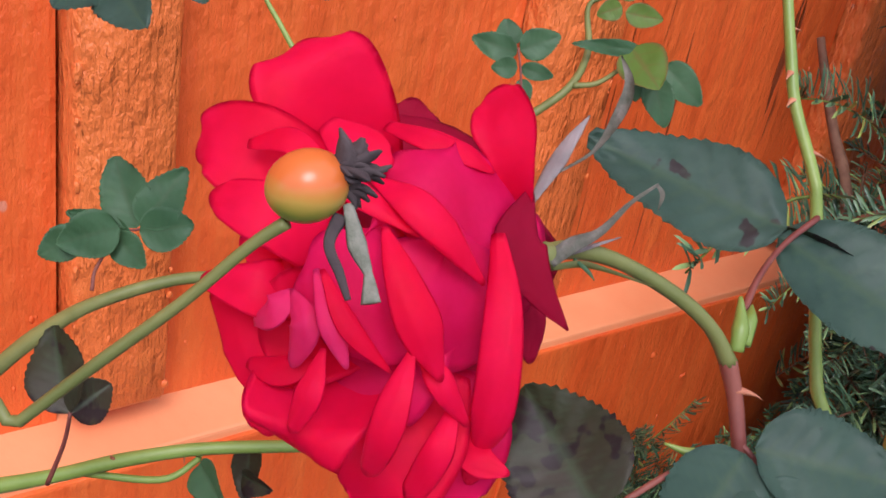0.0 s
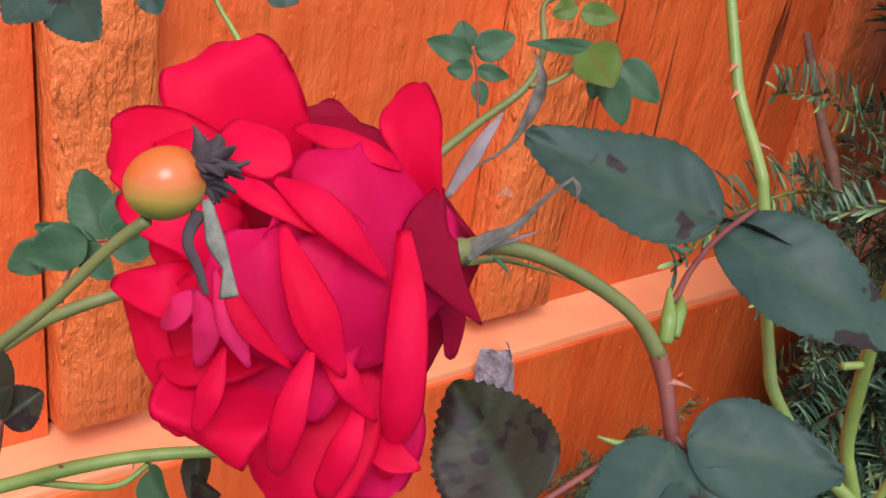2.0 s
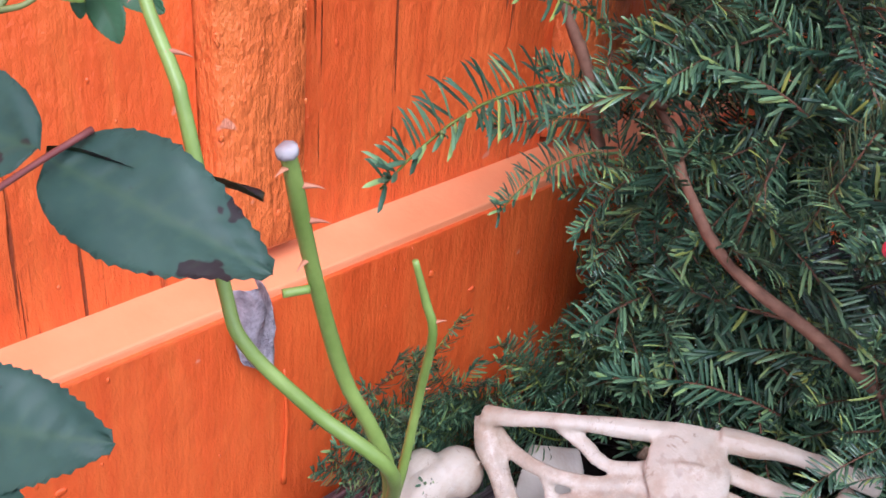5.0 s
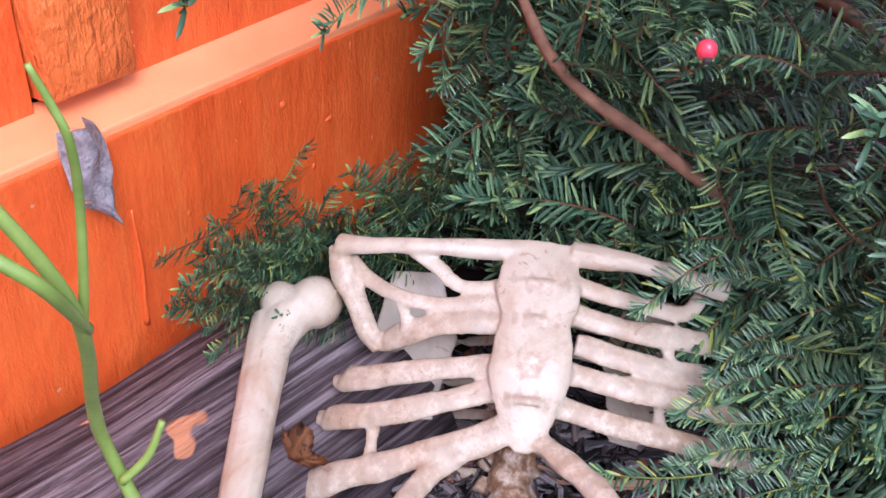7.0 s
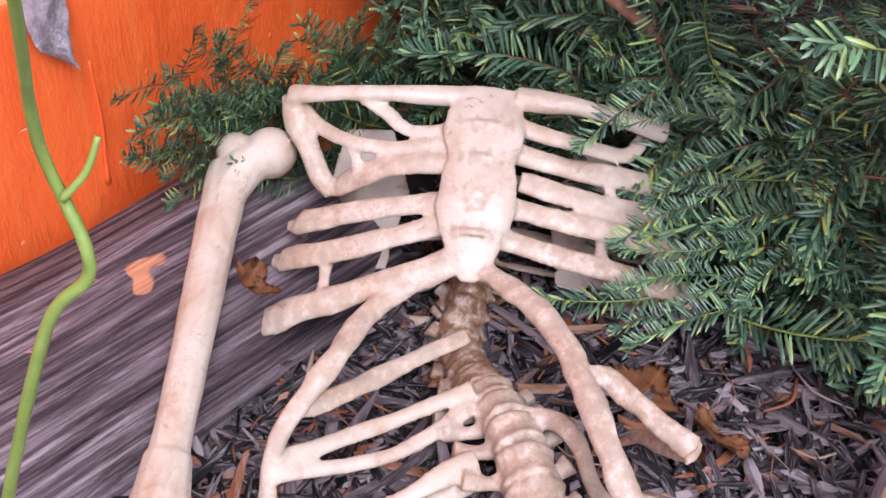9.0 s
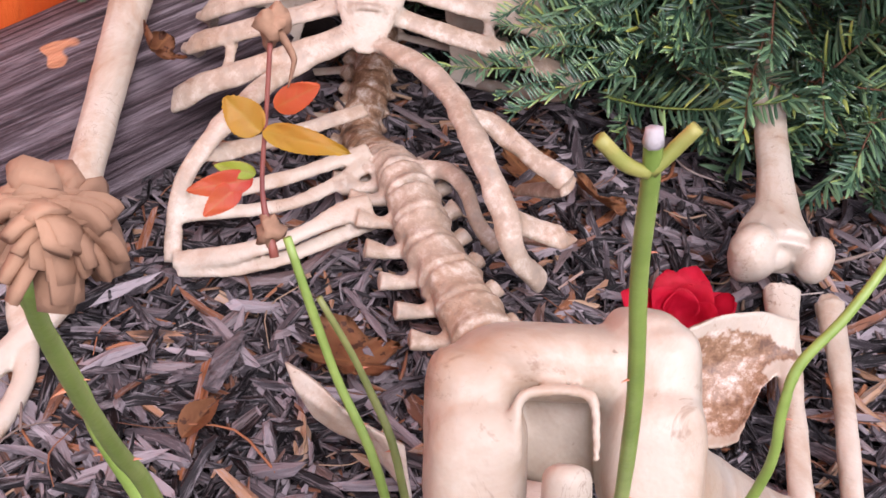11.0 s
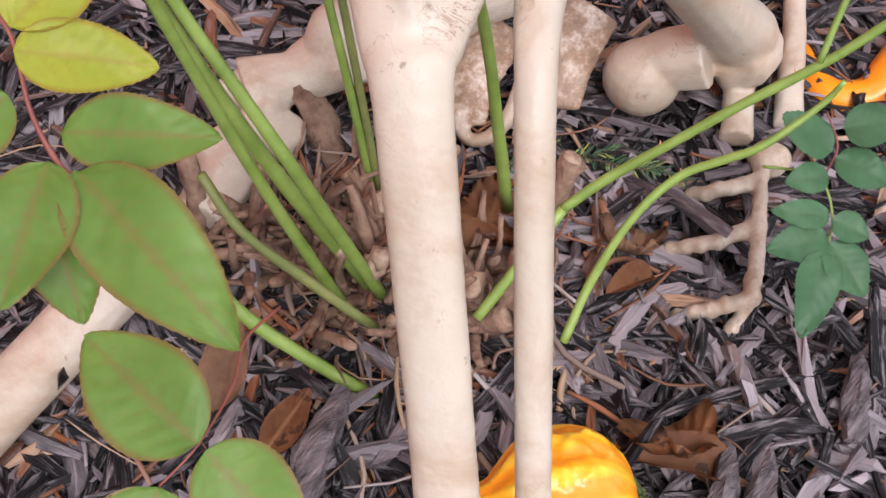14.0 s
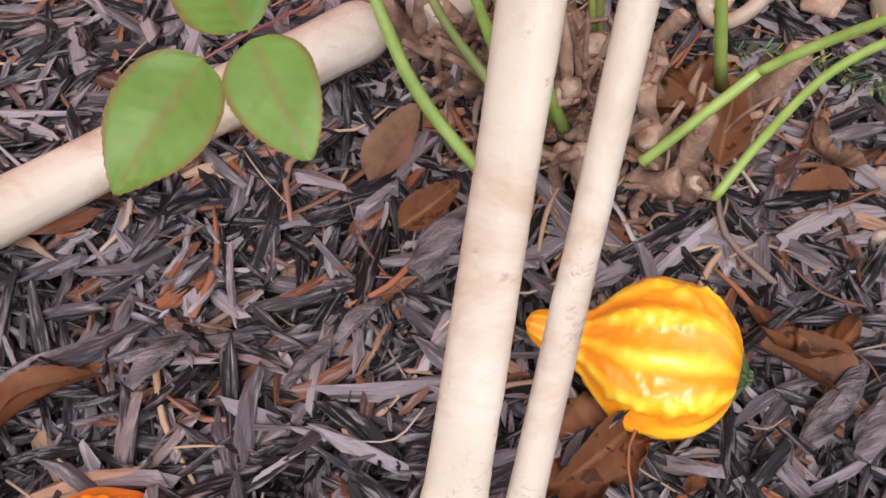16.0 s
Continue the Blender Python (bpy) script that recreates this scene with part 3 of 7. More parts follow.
        T([c - tan * h * 0.5, c - tan * h * 0.36, c - tan * h * 0.1, c + tan * h * 0.15, c + tan * h * 0.36, c + tan * h * 0.44], (r * 0.92, r * 1.06, r * 0.95, r * 0.95, r * 1.06, r * 0.9), 14, 2, 0.88, (0, 0, 1), s, 0.16)
        side = tan.cross(Vector((0, 0, 1))).normalized()
        tl = 0.024 if g < 0.5 else 0.041
        for sgn in (1, -0.72):
            T([c + side * sgn * r * 0.7 - Vector((0, 0, 0.006)), c + side * sgn * (tl * 0.6) - Vector((0, 0, 0.008)), c + side * sgn * tl - Vector((0, 0, 0.005)) - tan * 0.004], (0.0075, 0.0052, 0.0078), 8, 3, 0.8, (0, 0, 1), s * 0.8, 0.35)
        pos += h
    # arm on the timber
    h0, h1 = V((0.495, -0.101, 0.120)), V((0.292, -0.274, 0.058))
    d = (h1 - h0).normalized()
    T([h0 - d * 0.004, h0 + d * 0.03, h0 + d * 0.08, h0 + d * 0.15, h0 + d * 0.22, h1 - d * 0.045, h1 - d * 0.015], (0.016, 0.0160, 0.0150, 0.0135, 0.0130, 0.0155, 0.0185), 12, 5, 0.85, (0, 0, 1), 0.0, 0.06)
    T([h1 - d * 0.020, h1 - d * 0.006, h1 + d * 0.006], (0.0185, 0.0175, 0.012), 14, 4, 0.85, (0, 0, 1))
    B((0.525, -0.113, 0.129), (0.020, 0.019, 0.019), s=0.0, wob=0.06)
    B((0.506, -0.096, 0.130), (0.015, 0.014, 0.014), s=0.1)
    T([(0.525, -0.113, 0.129), (0.503, -0.109, 0.124), h0 + d * 0.03], (0.016, 0.0165, 0.013), 12, 4)
    side = d.cross(Vector((0, 0, 1))).normalized()
    for w, r in ((-0.019, 0.0125), (0.0, 0.009), (0.018, 0.0145)):
        B(h1 + side * w - V((0, 0, 0.002)), (r * 0.9, r * 0.9, r * 1.25), s=0.15)
    T([h1 + d * 0.006, h1 + d * 0.03 - V((0, 0, 0.012)), V((0.215, -0.305, 0.030)), V((0.14, -0.34, 0.024)), V((0.07, -0.37, 0.022))], (0.013, 0.011, 0.0085, 0.0075, 0.0085), 10, 5, 0.85, (0, 0, 1), 0.05)
    T([h1 + side * 0.02 + d * 0.006, h1 + side * 0.022 + d * 0.03 - V((0, 0, 0.012)), V((0.223, -0.325, 0.028)), V((0.15, -0.358, 0.022)), V((0.08, -0.388, 0.02))], (0.010, 0.009, 0.007, 0.0065, 0.008), 10, 5, 0.85, (0, 0, 1), 0.05)
    # arm beside the shrub
    e1 = V((0.605, -0.612, 0.066))
    h0 = V((0.8788, -0.4309, 0.1250))
    d = (e1 - h0).normalized()
    T([h0, h0 + d * 0.05, h0 + d * 0.14, e1 - d * 0.09, e1 - d * 0.04, e1 - d * 0.012], (0.018, 0.0145, 0.0125, 0.0125, 0.016, 0.024), 12, 5, 0.75, (0, 0, 1), 0.0, 0.05)
    B(h0, (0.022, 0.022, 0.022))
    side = d.cross(Vector((0, 0, 1))).normalized()
    for w, r in ((-0.021, 0.0125), (0.002, 0.0075), (0.019, 0.0165)):
        B(e1 + side * w - d * 0.004, (r * 1.15, r * 1.0, r * 1.35), s=0.12, segs=18)
    T([e1 - d * 0.05, e1 - d * 0.022 + side * 0.004, e1 - d * 0.002 + side * 0.004], (0.014, 0.025, 0.031), 14, 5, 0.55, (0, 0, 1), 0.0, 0.06)
    w1, w2 = V((0.3822, -0.7530, 0.0280)), V((0.4113, -0.7682, 0.0260))
    a1, a2 = V((0.5787, -0.6281, 0.0550)), V((0.6004, -0.6539, 0.0500))
    T([a1 + d * -0.012, a1, a1 * 0.7 + w1 * 0.3 + V((0, 0, 0.004)), a1 * 0.3 + w1 * 0.7 + V((0, 0, 0.004)), w1], (0.012, 0.0115, 0.0075, 0.0072, 0.0095), 10, 6, 0.85, (0, 0, 1), 0.05, 0.2)
    T([a2 + d * -0.008, a2, a2 * 0.7 + w2 * 0.3 + V((0, 0, 0.006)), a2 * 0.3 + w2 * 0.7 + V((0, 0, 0.005)), w2], (0.0105, 0.0098, 0.0068, 0.0068, 0.0088), 10, 6, 0.85, (0, 0, 1), 0.1, 0.2)
    # hand: knuckled fingers curled on the mulch
    wrist = V((0.3798, -0.7735, 0.0300))
    B(wrist, (0.011, 0.010, 0.009), s=0.3, wob=0.5, freq=120)
    digits = [[(0.3677, -0.7773, 0.0300), (0.3359, -0.7953, 0.0340), (0.3069, -0.8110, 0.0320), (0.2861, -0.8168, 0.0200), (0.2658, -0.8084, 0.0080)],
              [(0.3015, -0.8155, 0.0280), (0.2872, -0.8087, 0.0300), (0.2791, -0.7985, 0.0220), (0.2721, -0.7880, 0.0100)],
              [(0.3378, -0.7930, 0.0300), (0.3151, -0.7858, 0.0320), (0.3075, -0.7743, 0.0250), (0.3013, -0.7603, 0.0120)],
              [(0.3641, -0.7766, 0.0280), (0.3511, -0.7704, 0.0300), (0.3430, -0.7614, 0.0250), (0.3404, -0.7504, 0.0120)]]
    for dg in digits:
        T(dg, (0.0042, 0.0040, 0.0036, 0.0024), 8, 5, 1, None, 0.35, 0.5)
        path = smooth_path(dg, 4)
        for q in path[::2]:
            B(q, (0.0052, 0.0048, 0.0046), s=0.3, wob=0.5, freq=200, segs=8, rings_=6)
    # hip bones
    def plate(rows, thick, s):
        grid = [[V(q) for q in smooth_path(r, 4)] for r in rows]
        m, k = len(grid), len(grid[0])
        top = [[bm.verts.new(q + V((0, 0, 0.002 * noise.noise(q * 60)))) for q in r] for r in grid]
        low = [[bm.verts.new(q + V((0.006, 0.005, -thick - 0.002))) for q in r] for r in grid]
        for r in top + low:
            for v in r:
                v[st] = s
        for r in (top[0], top[-1]):
            for v in r:
                v[st] = 0.1
        for g_, flip in ((top, False), (low, True)):
            for i in range(m - 1):
                for j in range(k - 1):
                    f = (g_[i][j], g_[i][j + 1], g_[i + 1][j + 1], g_[i + 1][j])
                    bm.faces.new(f[::-1] if flip else f)
        loop = [(0, j) for j in range(k)] + [(i, k - 1) for i in range(1, m)] + [(m - 1, j) for j in range(k - 2, -1, -1)] + [(i, 0) for i in range(m - 2, 0, -1)]
        for (a, b), (c, e) in zip(loop, loop[1:] + loop[:1]):
            bm.faces.new((top[a][b], low[a][b], low[c][e], top[c][e]))

    plate([[(0.4725, -0.5980, 0.0750), (0.5045, -0.6121, 0.0820), (0.5300, -0.6287, 0.0820), (0.5568, -0.6481, 0.0700)],
           [(0.4741, -0.6046, 0.0500), (0.5009, -0.6184, 0.0500), (0.5219, -0.6367, 0.0550), (0.5350, -0.6573, 0.0600)],
           [(0.4679, -0.6180, 0.0350), (0.4886, -0.6294, 0.0350), (0.5003, -0.6450, 0.0400), (0.5082, -0.6534, 0.0500)],
           [(0.4545, -0.6366, 0.0250), (0.4608, -0.6437, 0.0280), (0.4672, -0.6530, 0.0300), (0.4735, -0.6595, 0.0350)]], 0.006, 0.95)
    plate([[(0.3101, -0.4528, 0.0750), (0.3142, -0.4740, 0.0700), (0.3153, -0.5013, 0.0620), (0.3242, -0.5314, 0.0550)],
           [(0.3051, -0.4653, 0.0660), (0.3101, -0.4846, 0.0580), (0.3193, -0.5020, 0.0500), (0.3184, -0.5393, 0.0450)],
           [(0.3079, -0.4778, 0.0500), (0.3150, -0.4908, 0.0400), (0.3212, -0.5093, 0.0350), (0.3108, -0.5508, 0.0350)]], 0.005, 0.25)
    B((0.3996, -0.5537, 0.0400), (0.05, 0.035, 0.03), s=0.5, wob=0.3, freq=30)
    for px in ((0.3085, -0.6450, 0.0300), (0.3527, -0.6737, 0.0300)):
        q = V(px)
        T([q + V((-0.02, 0.0, 0.0)), q + V((-0.004, 0.012, 0.018)), q + V((0.026, 0.02, 0.03))], (0.010, 0.016, 0.018), 12, 4, 0.25, (-0.8, -0.5, 0.4), 0.8, 0.1)
        if px[0] < 0.33:
            T([q + V((0.03, 0.03, 0.03)), q + V((-0.01, 0.02, 0.012)), q + V((-0.024, -0.004, -0.004)), q + V((-0.008, -0.016, 0.006)), q + V((0.03, -0.002, 0.03))], (0.005, 0.0045, 0.004, 0.0045, 0.005), 8, 5, 1, None, 0.15)
    # raised leg: thigh bone, jointed knee with its slot, shin bones
    R = V((0.61, -0.79, 0.05)).normalized()
    F = V((0.615, 0.474, -0.63)).normalized()
    U = R.cross(F).normalized()
    km = Matrix((R, U, -F)).transposed()

    def lump(c, r, s=0.0, sq=0.58, wob=0.07):
        """A rounded block in the knee's own frame."""
        c = V(c)
        res = bmesh.ops.create_uvsphere(bm, u_segments=22, v_segments=14, radius=1.0)
        for v in res["verts"]:
            p = v.co.copy()
            p = V([math.copysign(abs(a) ** sq, a) * b for a, b in zip(p, r)])
            v.co = c + km @ p
            v.co += (v.co - c) * wob * noise.noise(v.co * 70)
            v[st] = s

    lump((0.1898, -0.6626, 0.2701), (0.0150, 0.0215, 0.020))
    lump((0.2234, -0.6998, 0.2754), (0.0150, 0.0220, 0.020))
    lump((0.1990, -0.6529, 0.2791), (0.0140, 0.0190, 0.018))
    lump((0.2346, -0.6914, 0.2852), (0.0135, 0.0220, 0.018))
    lump((0.2231, -0.6652, 0.2896), (0.0320, 0.0115, 0.019), sq=0.75)
    lump((0.2278, -0.6670, 0.2623), (0.024, 0.020, 0.012))
    lump((0.2429, -0.6810, 0.2938), (0.0105, 0.0110, 0.016))
    rim = [(0.1874, -0.6779, 0.2855), (0.1941, -0.6710, 0.2949), (0.1986, -0.6699, 0.2982), (0.2056, -0.6760, 0.2988), (0.2100, -0.6832, 0.2994), (0.2081, -0.6875, 0.2963), (0.2013, -0.6943, 0.2870)]
    T(rim, (0.0014, 0.0019, 0.0021, 0.0019, 0.0021, 0.0019, 0.0014), 8, 4)
    tro = V((0.4177, -0.7237, 0.0600))
    kn = V((0.2174, -0.7018, 0.2762))
    ax_ = (tro - kn)
    T([kn + ax_ * 0.03, kn + ax_ * 0.1, kn + ax_ * 0.2, kn + ax_ * 0.42, kn + ax_ * 0.65, kn + ax_ * 0.85, tro], (0.015, 0.0165, 0.0155, 0.0145, 0.0150, 0.018, 0.022), 14, 6, 0.9, (0, 0, 1), 0.0, 0.05)
    B((0.4176, -0.7293, 0.0530), (0.021, 0.018, 0.021), s=0.0, wob=0.3)
    T([(0.3915, -0.7197, 0.0620), (0.3803, -0.7007, 0.0520), (0.3728, -0.6926, 0.0450)], (0.019, 0.0155, 0.014), 12, 4)
    B((0.3737, -0.6949, 0.0400), (0.0215, 0.0215, 0.0215), wob=0.03)
    plat = V((0.1761, -0.7152, 0.2607))
    shaft, foot = V((0.1214, -0.7549, 0.2460)), V((0.0421, -0.8565, 0.0922))
    sd = (foot - shaft).normalized()
    sw = (R - sd * R.dot(sd)).normalized()
    su = sw.cross(sd).normalized()
    if su.dot(F) > 0:
        su = -su
    peg = V((0.1828, -0.6953, 0.2991))
    T([plat - sw * 0.006, V((0.1751, -0.7037, 0.2776)), V((0.1786, -0.6998, 0.2879)), peg, peg + U * 0.003], (0.0150, 0.0084, 0.0070, 0.0067, 0.0036), 14, 5, 0.9, su, 0.0, 0.02)
    top = V((0.1802, -0.7058, 0.2664))
    mid1 = V((0.1487, -0.7309, 0.2628))
    mid2 = V((0.1324, -0.7435, 0.2550))
    T([top, plat - sw * 0.003, V((0.1635, -0.7213, 0.2643)), mid1, mid2, shaft, shaft.lerp(foot, 0.5), foot], (0.026, 0.0375, 0.033, 0.0205, 0.0145, 0.0112, 0.0100, 0.0108), 20, 7, 0.55, su, 0.0, 0.05)
    T([V((0.1623, -0.7161, 0.2774)), V((0.1502, -0.7277, 0.2753)), V((0.1403, -0.7372, 0.2708)), V((0.1306, -0.7460, 0.2591))], (0.006, 0.0105, 0.008, 0.002), 12, 5, 0.6, su)
    B((0.1616, -0.7371, 0.2732), (0.012, 0.010, 0.008), wob=0.3)
    B((0.1568, -0.6938, 0.2598), (0.013, 0.010, 0.013), wob=0.4)
    T([V((0.1480, -0.7021, 0.2691)), V((0.1420, -0.7202, 0.2693)), V((0.1424, -0.7289, 0.2702))], (0.004, 0.0045, 0.002), 10, 4)
    T([V((0.1891, -0.7381, 0.2754)), V((0.1703, -0.7417, 0.2743)), V((0.1556, -0.7382, 0.2722))], (0.005, 0.0045, 0.002), 10, 4)
    T([V((0.1967, -0.7289, 0.2658)), V((0.1956, -0.7392, 0.2645)), V((0.1794, -0.7510, 0.2649)), V((0.1638, -0.7617, 0.2608)), V((0.1425, -0.7794, 0.2478)), V((0.102, -0.8225, 0.170)), V((0.0620, -0.8659, 0.0920))], (0.012, 0.0125, 0.0105, 0.0072, 0.0060, 0.0058, 0.0062), 12, 6, 0.85, su, 0.0, 0.08)
    T([foot, foot + V((-0.02, -0.025, -0.05)), foot + V((-0.03, -0.045, -0.075))], (0.0108, 0.014, 0.016), 12, 4, 0.8, su)
    T([V((0.0620, -0.8659, 0.0920)), V((0.042, -0.886, 0.045)), V((0.025, -0.895, 0.012))], (0.0062, 0.0075, 0.009), 10, 4)
    T([V((0.02, -0.88, 0.012)), V((-0.03, -0.94, 0.012)), V((-0.09, -1.0, 0.010))], (0.018, 0.022, 0.016), 12, 5, 0.5, (0, 0, 1), 0.1, 0.2)
    # the other leg, stretched to the side on the mulch
    k2 = V((0.2155, -0.5572, 0.0450))
    f2 = V((0.2757, -0.5887, 0.0600))
    d2 = (k2 - f2).normalized()
    T([f2 - d2 * 0.08, f2 - d2 * 0.02, f2 + d2 * 0.015, k2 - d2 * 0.025, k2], (0.015, 0.018, 0.020, 0.014, 0.020), 12, 6, 0.85, (0, 0, 1), 0.1, 0.2)
    B(f2 + V((-0.01, 0.012, 0.006)), (0.022, 0.018, 0.017), s=0.1)
    for q in ((0.2133, -0.5481, 0.0400), (0.2076, -0.5736, 0.0400), (0.2129, -0.5841, 0.0350)):
        B(q, (0.015, 0.012, 0.013), s=0.2, wob=0.4)
    e2 = V((0.1240, -0.5953, 0.0420))
    o2 = V((-0.0350, -0.6287, 0.0430))
    d3 = (o2 - e2).normalized()
    T([V((0.1840, -0.5587, 0.0350)), V((0.1817, -0.5774, 0.0300)), V((0.1502, -0.5902, 0.0300))], (0.014, 0.018, 0.014), 10, 4, 0.7, (0, 0, 1), 0.1, 0.2)
    T([e2, e2 + d3 * 0.01, e2 + d3 * 0.06, o2, o2 + d3 * 0.16], (0.012, 0.0165, 0.0155, 0.0145, 0.017), 14, 5, 0.9, (0, 0, 1), 0.0, 0.05)
    bmesh.ops.recalc_face_normals(bm, faces=bm.faces)
    return bm


def moulded(bm, voxel):
    """Fuses the overlapping bones into one moulded skin and keeps their stains."""
    st = bm.verts.layers.float["stain"]
    src = [(v.co.copy(), v[st]) for v in bm.verts]
    me = bpy.data.meshes.new("raw")
    bm.to_mesh(me)
    bm.free()
    ob = new("raw", me)
    mod = ob.modifiers.new("fuse", 'REMESH')
    mod.mode, mod.voxel_size = 'VOXEL', voxel
    sm = ob.modifiers.new("soften", 'SMOOTH')
    sm.factor, sm.iterations = 0.5, 5
    deps = bpy.context.evaluated_depsgraph_get()
    out = bpy.data.meshes.new_from_object(ob.evaluated_get(deps))
    bpy.data.objects.remove(ob)
    tree = KDTree(len(src))
    for i, (co, _) in enumerate(src):
        tree.insert(co, i)
    tree.balance()
    at = out.attributes.new("stain", 'FLOAT', 'POINT')
    at.data.foreach_set("value", [src[tree.find(v.co)[1]][1] for v in out.vertices])
    out.materials.clear()
    out.materials.append(M_BONE)
    out.polygons.foreach_set("use_smooth", [True] * len(out.polygons))
    out.name = "skeleton"
    return new("skeleton", out)


tagged(moulded(skeleton_mesh(), 0.0015), "life-size plastic skeleton decoration lying on the mulch, one knee raised", "skeleton decoration")


# ---- yew shrub ----
def sprig_mesh(name, length, seed, needle=0.022, young=0.0):
    """One flat yew shoot along +x, its needles in two loose ranks."""
    r = random.Random(seed)
    verts, faces, mats = [], [], []

    def blade(base, way, up, ln, wd):
        """A flat blunt needle with a raised midrib."""
        side = way.cross(up).normalized() * wd
        i = len(verts)
        verts.append(base)
        for f, w in ((0.16, 0.75), (0.55, 1.0), (0.86, 0.8)):
            c = base + way * ln * f + up * ln * (0.05 - 0.16 * (f - 0.35) ** 2)
            verts.extend([c + side * w, c + up * wd * 0.45, c - side * w])
        verts.append(base + way * ln - up * ln * 0.05)
        faces.extend([(i, i + 1, i + 2), (i, i + 2, i + 3), (i + 1, i + 4, i + 5, i + 2), (i + 2, i + 5, i + 6, i + 3),
                      (i + 4, i + 7, i + 8, i + 5), (i + 5, i + 8, i + 9, i + 6), (i + 7, i + 10, i + 8), (i + 8, i + 10, i + 9)])
        mats.extend([0] * 8)

    n = int(length / 0.0036)
    bend = r.uniform(-0.4, 0.4)
    for k in range(n):
        f = k / n
        c = Vector((length * f, bend * length * f * f, -0.12 * length * f * f))
        for sgn in (1, -1):
            if r.random() < 0.10:
                continue
            spread = radians(66 - 28 * f + r.uniform(-16, 16))
            lift = radians(r.uniform(-8, 58))
            way = Vector((math.cos(spread), math.sin(spread) * sgn * math.cos(lift), math.sin(spread) * math.sin(lift)))
            ln = needle * (0.65 + 0.4 * math.sin(math.pi * min(1, f * 0.9 + 0.12))) * r.uniform(0.8, 1.15)
            blade(c, way, Vector((0, 0, 1)), ln, 0.00145)
        if f > 0.86:
            for _ in range(2):
                way = Vector((1, r.uniform(-0.7, 0.7), r.uniform(-0.1, 0.8))).normalized()
                blade(c, way, Vector((0, 0, 1)), needle * 0.75, 0.0014)
    i0 = len(verts)
    for k in range(7):
        f = k / 6
        c = Vector((length * f, bend * length * f * f, -0.12 * length * f * f))
        for a in range(4):
            rr = 0.0013 * (1 - 0.5 * f)
            verts.append(c + Vector((0, rr * math.cos(a * math.pi / 2), rr * math.sin(a * math.pi / 2))))
    for k in range(6):
        for a in range(4):
            faces.append((i0 + k * 4 + a, i0 + k * 4 + (a + 1) % 4, i0 + k * 4 + 4 + (a + 1) % 4, i0 + k * 4 + 4 + a))
            mats.append(1)
    me = bpy.data.meshes.new(name)
    me.from_pydata(verts, [], faces)
    me.materials.append(M_NEEDLE)
    me.materials.append(M_YOUNG_TWIG if young else M_TWIG)
    me.polygons.foreach_set("material_index", mats)
    me.polygons.foreach_set("use_smooth", [True] * len(faces))
    return me


SPRIGS = [sprig_mesh("sprig", ln, 20 + i, nd, i % 2) for i, (ln, nd) in enumerate(((0.11, 0.025), (0.13, 0.027), (0.09, 0.023), (0.15, 0.026), (0.12, 0.028)))]
yew = thing("yew_shrub", "dense dark green yew shrub growing against the wall", "shrub")
yew.location = (1.15, -0.36, 0)
rng = random.Random(11)


def add_sprig(p, way, up=(0, 0, 1), scale=1.0, k=None):
    w = V(way).normalized()
    x, y = w, V(up).cross(w).normalized()
    z = x.cross(y)
    rot = Matrix((x, y, z)).transposed().to_4x4()
    ob = new("sprig", SPRIGS[rng.randrange(5) if k is None else k])
    ob.parent = yew
    ob.matrix_local = Matrix.Translation(V(p) - yew.location) @ rot @ Matrix.Diagonal((scale, scale, scale, 1))
    return ob


centre, rad = V((1.125, -0.345, 0.35)), V((0.52, 0.60, 0.60))


def shell_point(lo, hi):
    while True:
        q = V((rng.uniform(0.52, 1.3), rng.uniform(-1.0, -0.02), rng.uniform(0.04, 0.98)))
        e = V(((q.x - centre.x) / rad.x, (q.y - centre.y) / rad.y, (q.z - centre.z) / rad.z))
        r = e.length * (1 + 0.16 * noise.noise(q * 6.0))
        if not lo < r < hi or (q.y < -0.75 and q.x < 0.8) or (q.x < 0.68 and q.y < -0.12 and q.z < 0.31):
            continue
        out = V((e.x / rad.x, e.y / rad.y, e.z / rad.z)).normalized()
        way = (out * 0.75 + V((rng.uniform(-0.7, 0.7), rng.uniform(-0.7, 0.7), rng.uniform(-0.15, 0.65)))).normalized()
        if (q + way * 0.05).y > 0.0:
            continue
        up = (V((0, 0, 1)) + out * 0.8 + V((rng.uniform(-0.3, 0.3), rng.uniform(-0.3, 0.3), 0))).normalized()
        return q - way * 0.09, way, up, rng.uniform(0.75, 1.15)


def wall_side_point():
    """Shoots of the dense side that stands against the wall."""
    q = V((rng.uniform(0.66, 1.0), rng.uniform(-0.24, -0.05), rng.uniform(0.10, 0.72)))
    q.x = max(q.x, 0.70 - 0.05 * noise.noise(q * 7) + 0.10 * max(0, 0.25 - q.z))
    way = V((rng.uniform(-1.0, 0.1), rng.uniform(-0.8, 0.25), rng.uniform(-0.3, 0.6))).normalized()
    return q - way * 0.03, way, V((rng.uniform(-0.5, 0), -0.6, 0.7)).normalized(), rng.uniform(0.6, 0.95)


def skirt_point():
    """Shoots of the low skirt beside the ribs and the arm."""
    f = rng.random()
    q = V((0.73 + 0.05 * f, -0.22 - 0.40 * f, 0.07)) + V((rng.uniform(0.0, 0.22), rng.uniform(-0.07, 0.07), rng.uniform(-0.03, 0.13)))
    way = V((rng.uniform(-1.0, -0.1), rng.uniform(-0.9, 0.3), rng.uniform(-0.3, 0.4))).normalized()
    return q, way, V((-0.4, -0.35, 0.9)), rng.uniform(0.7, 1.0)


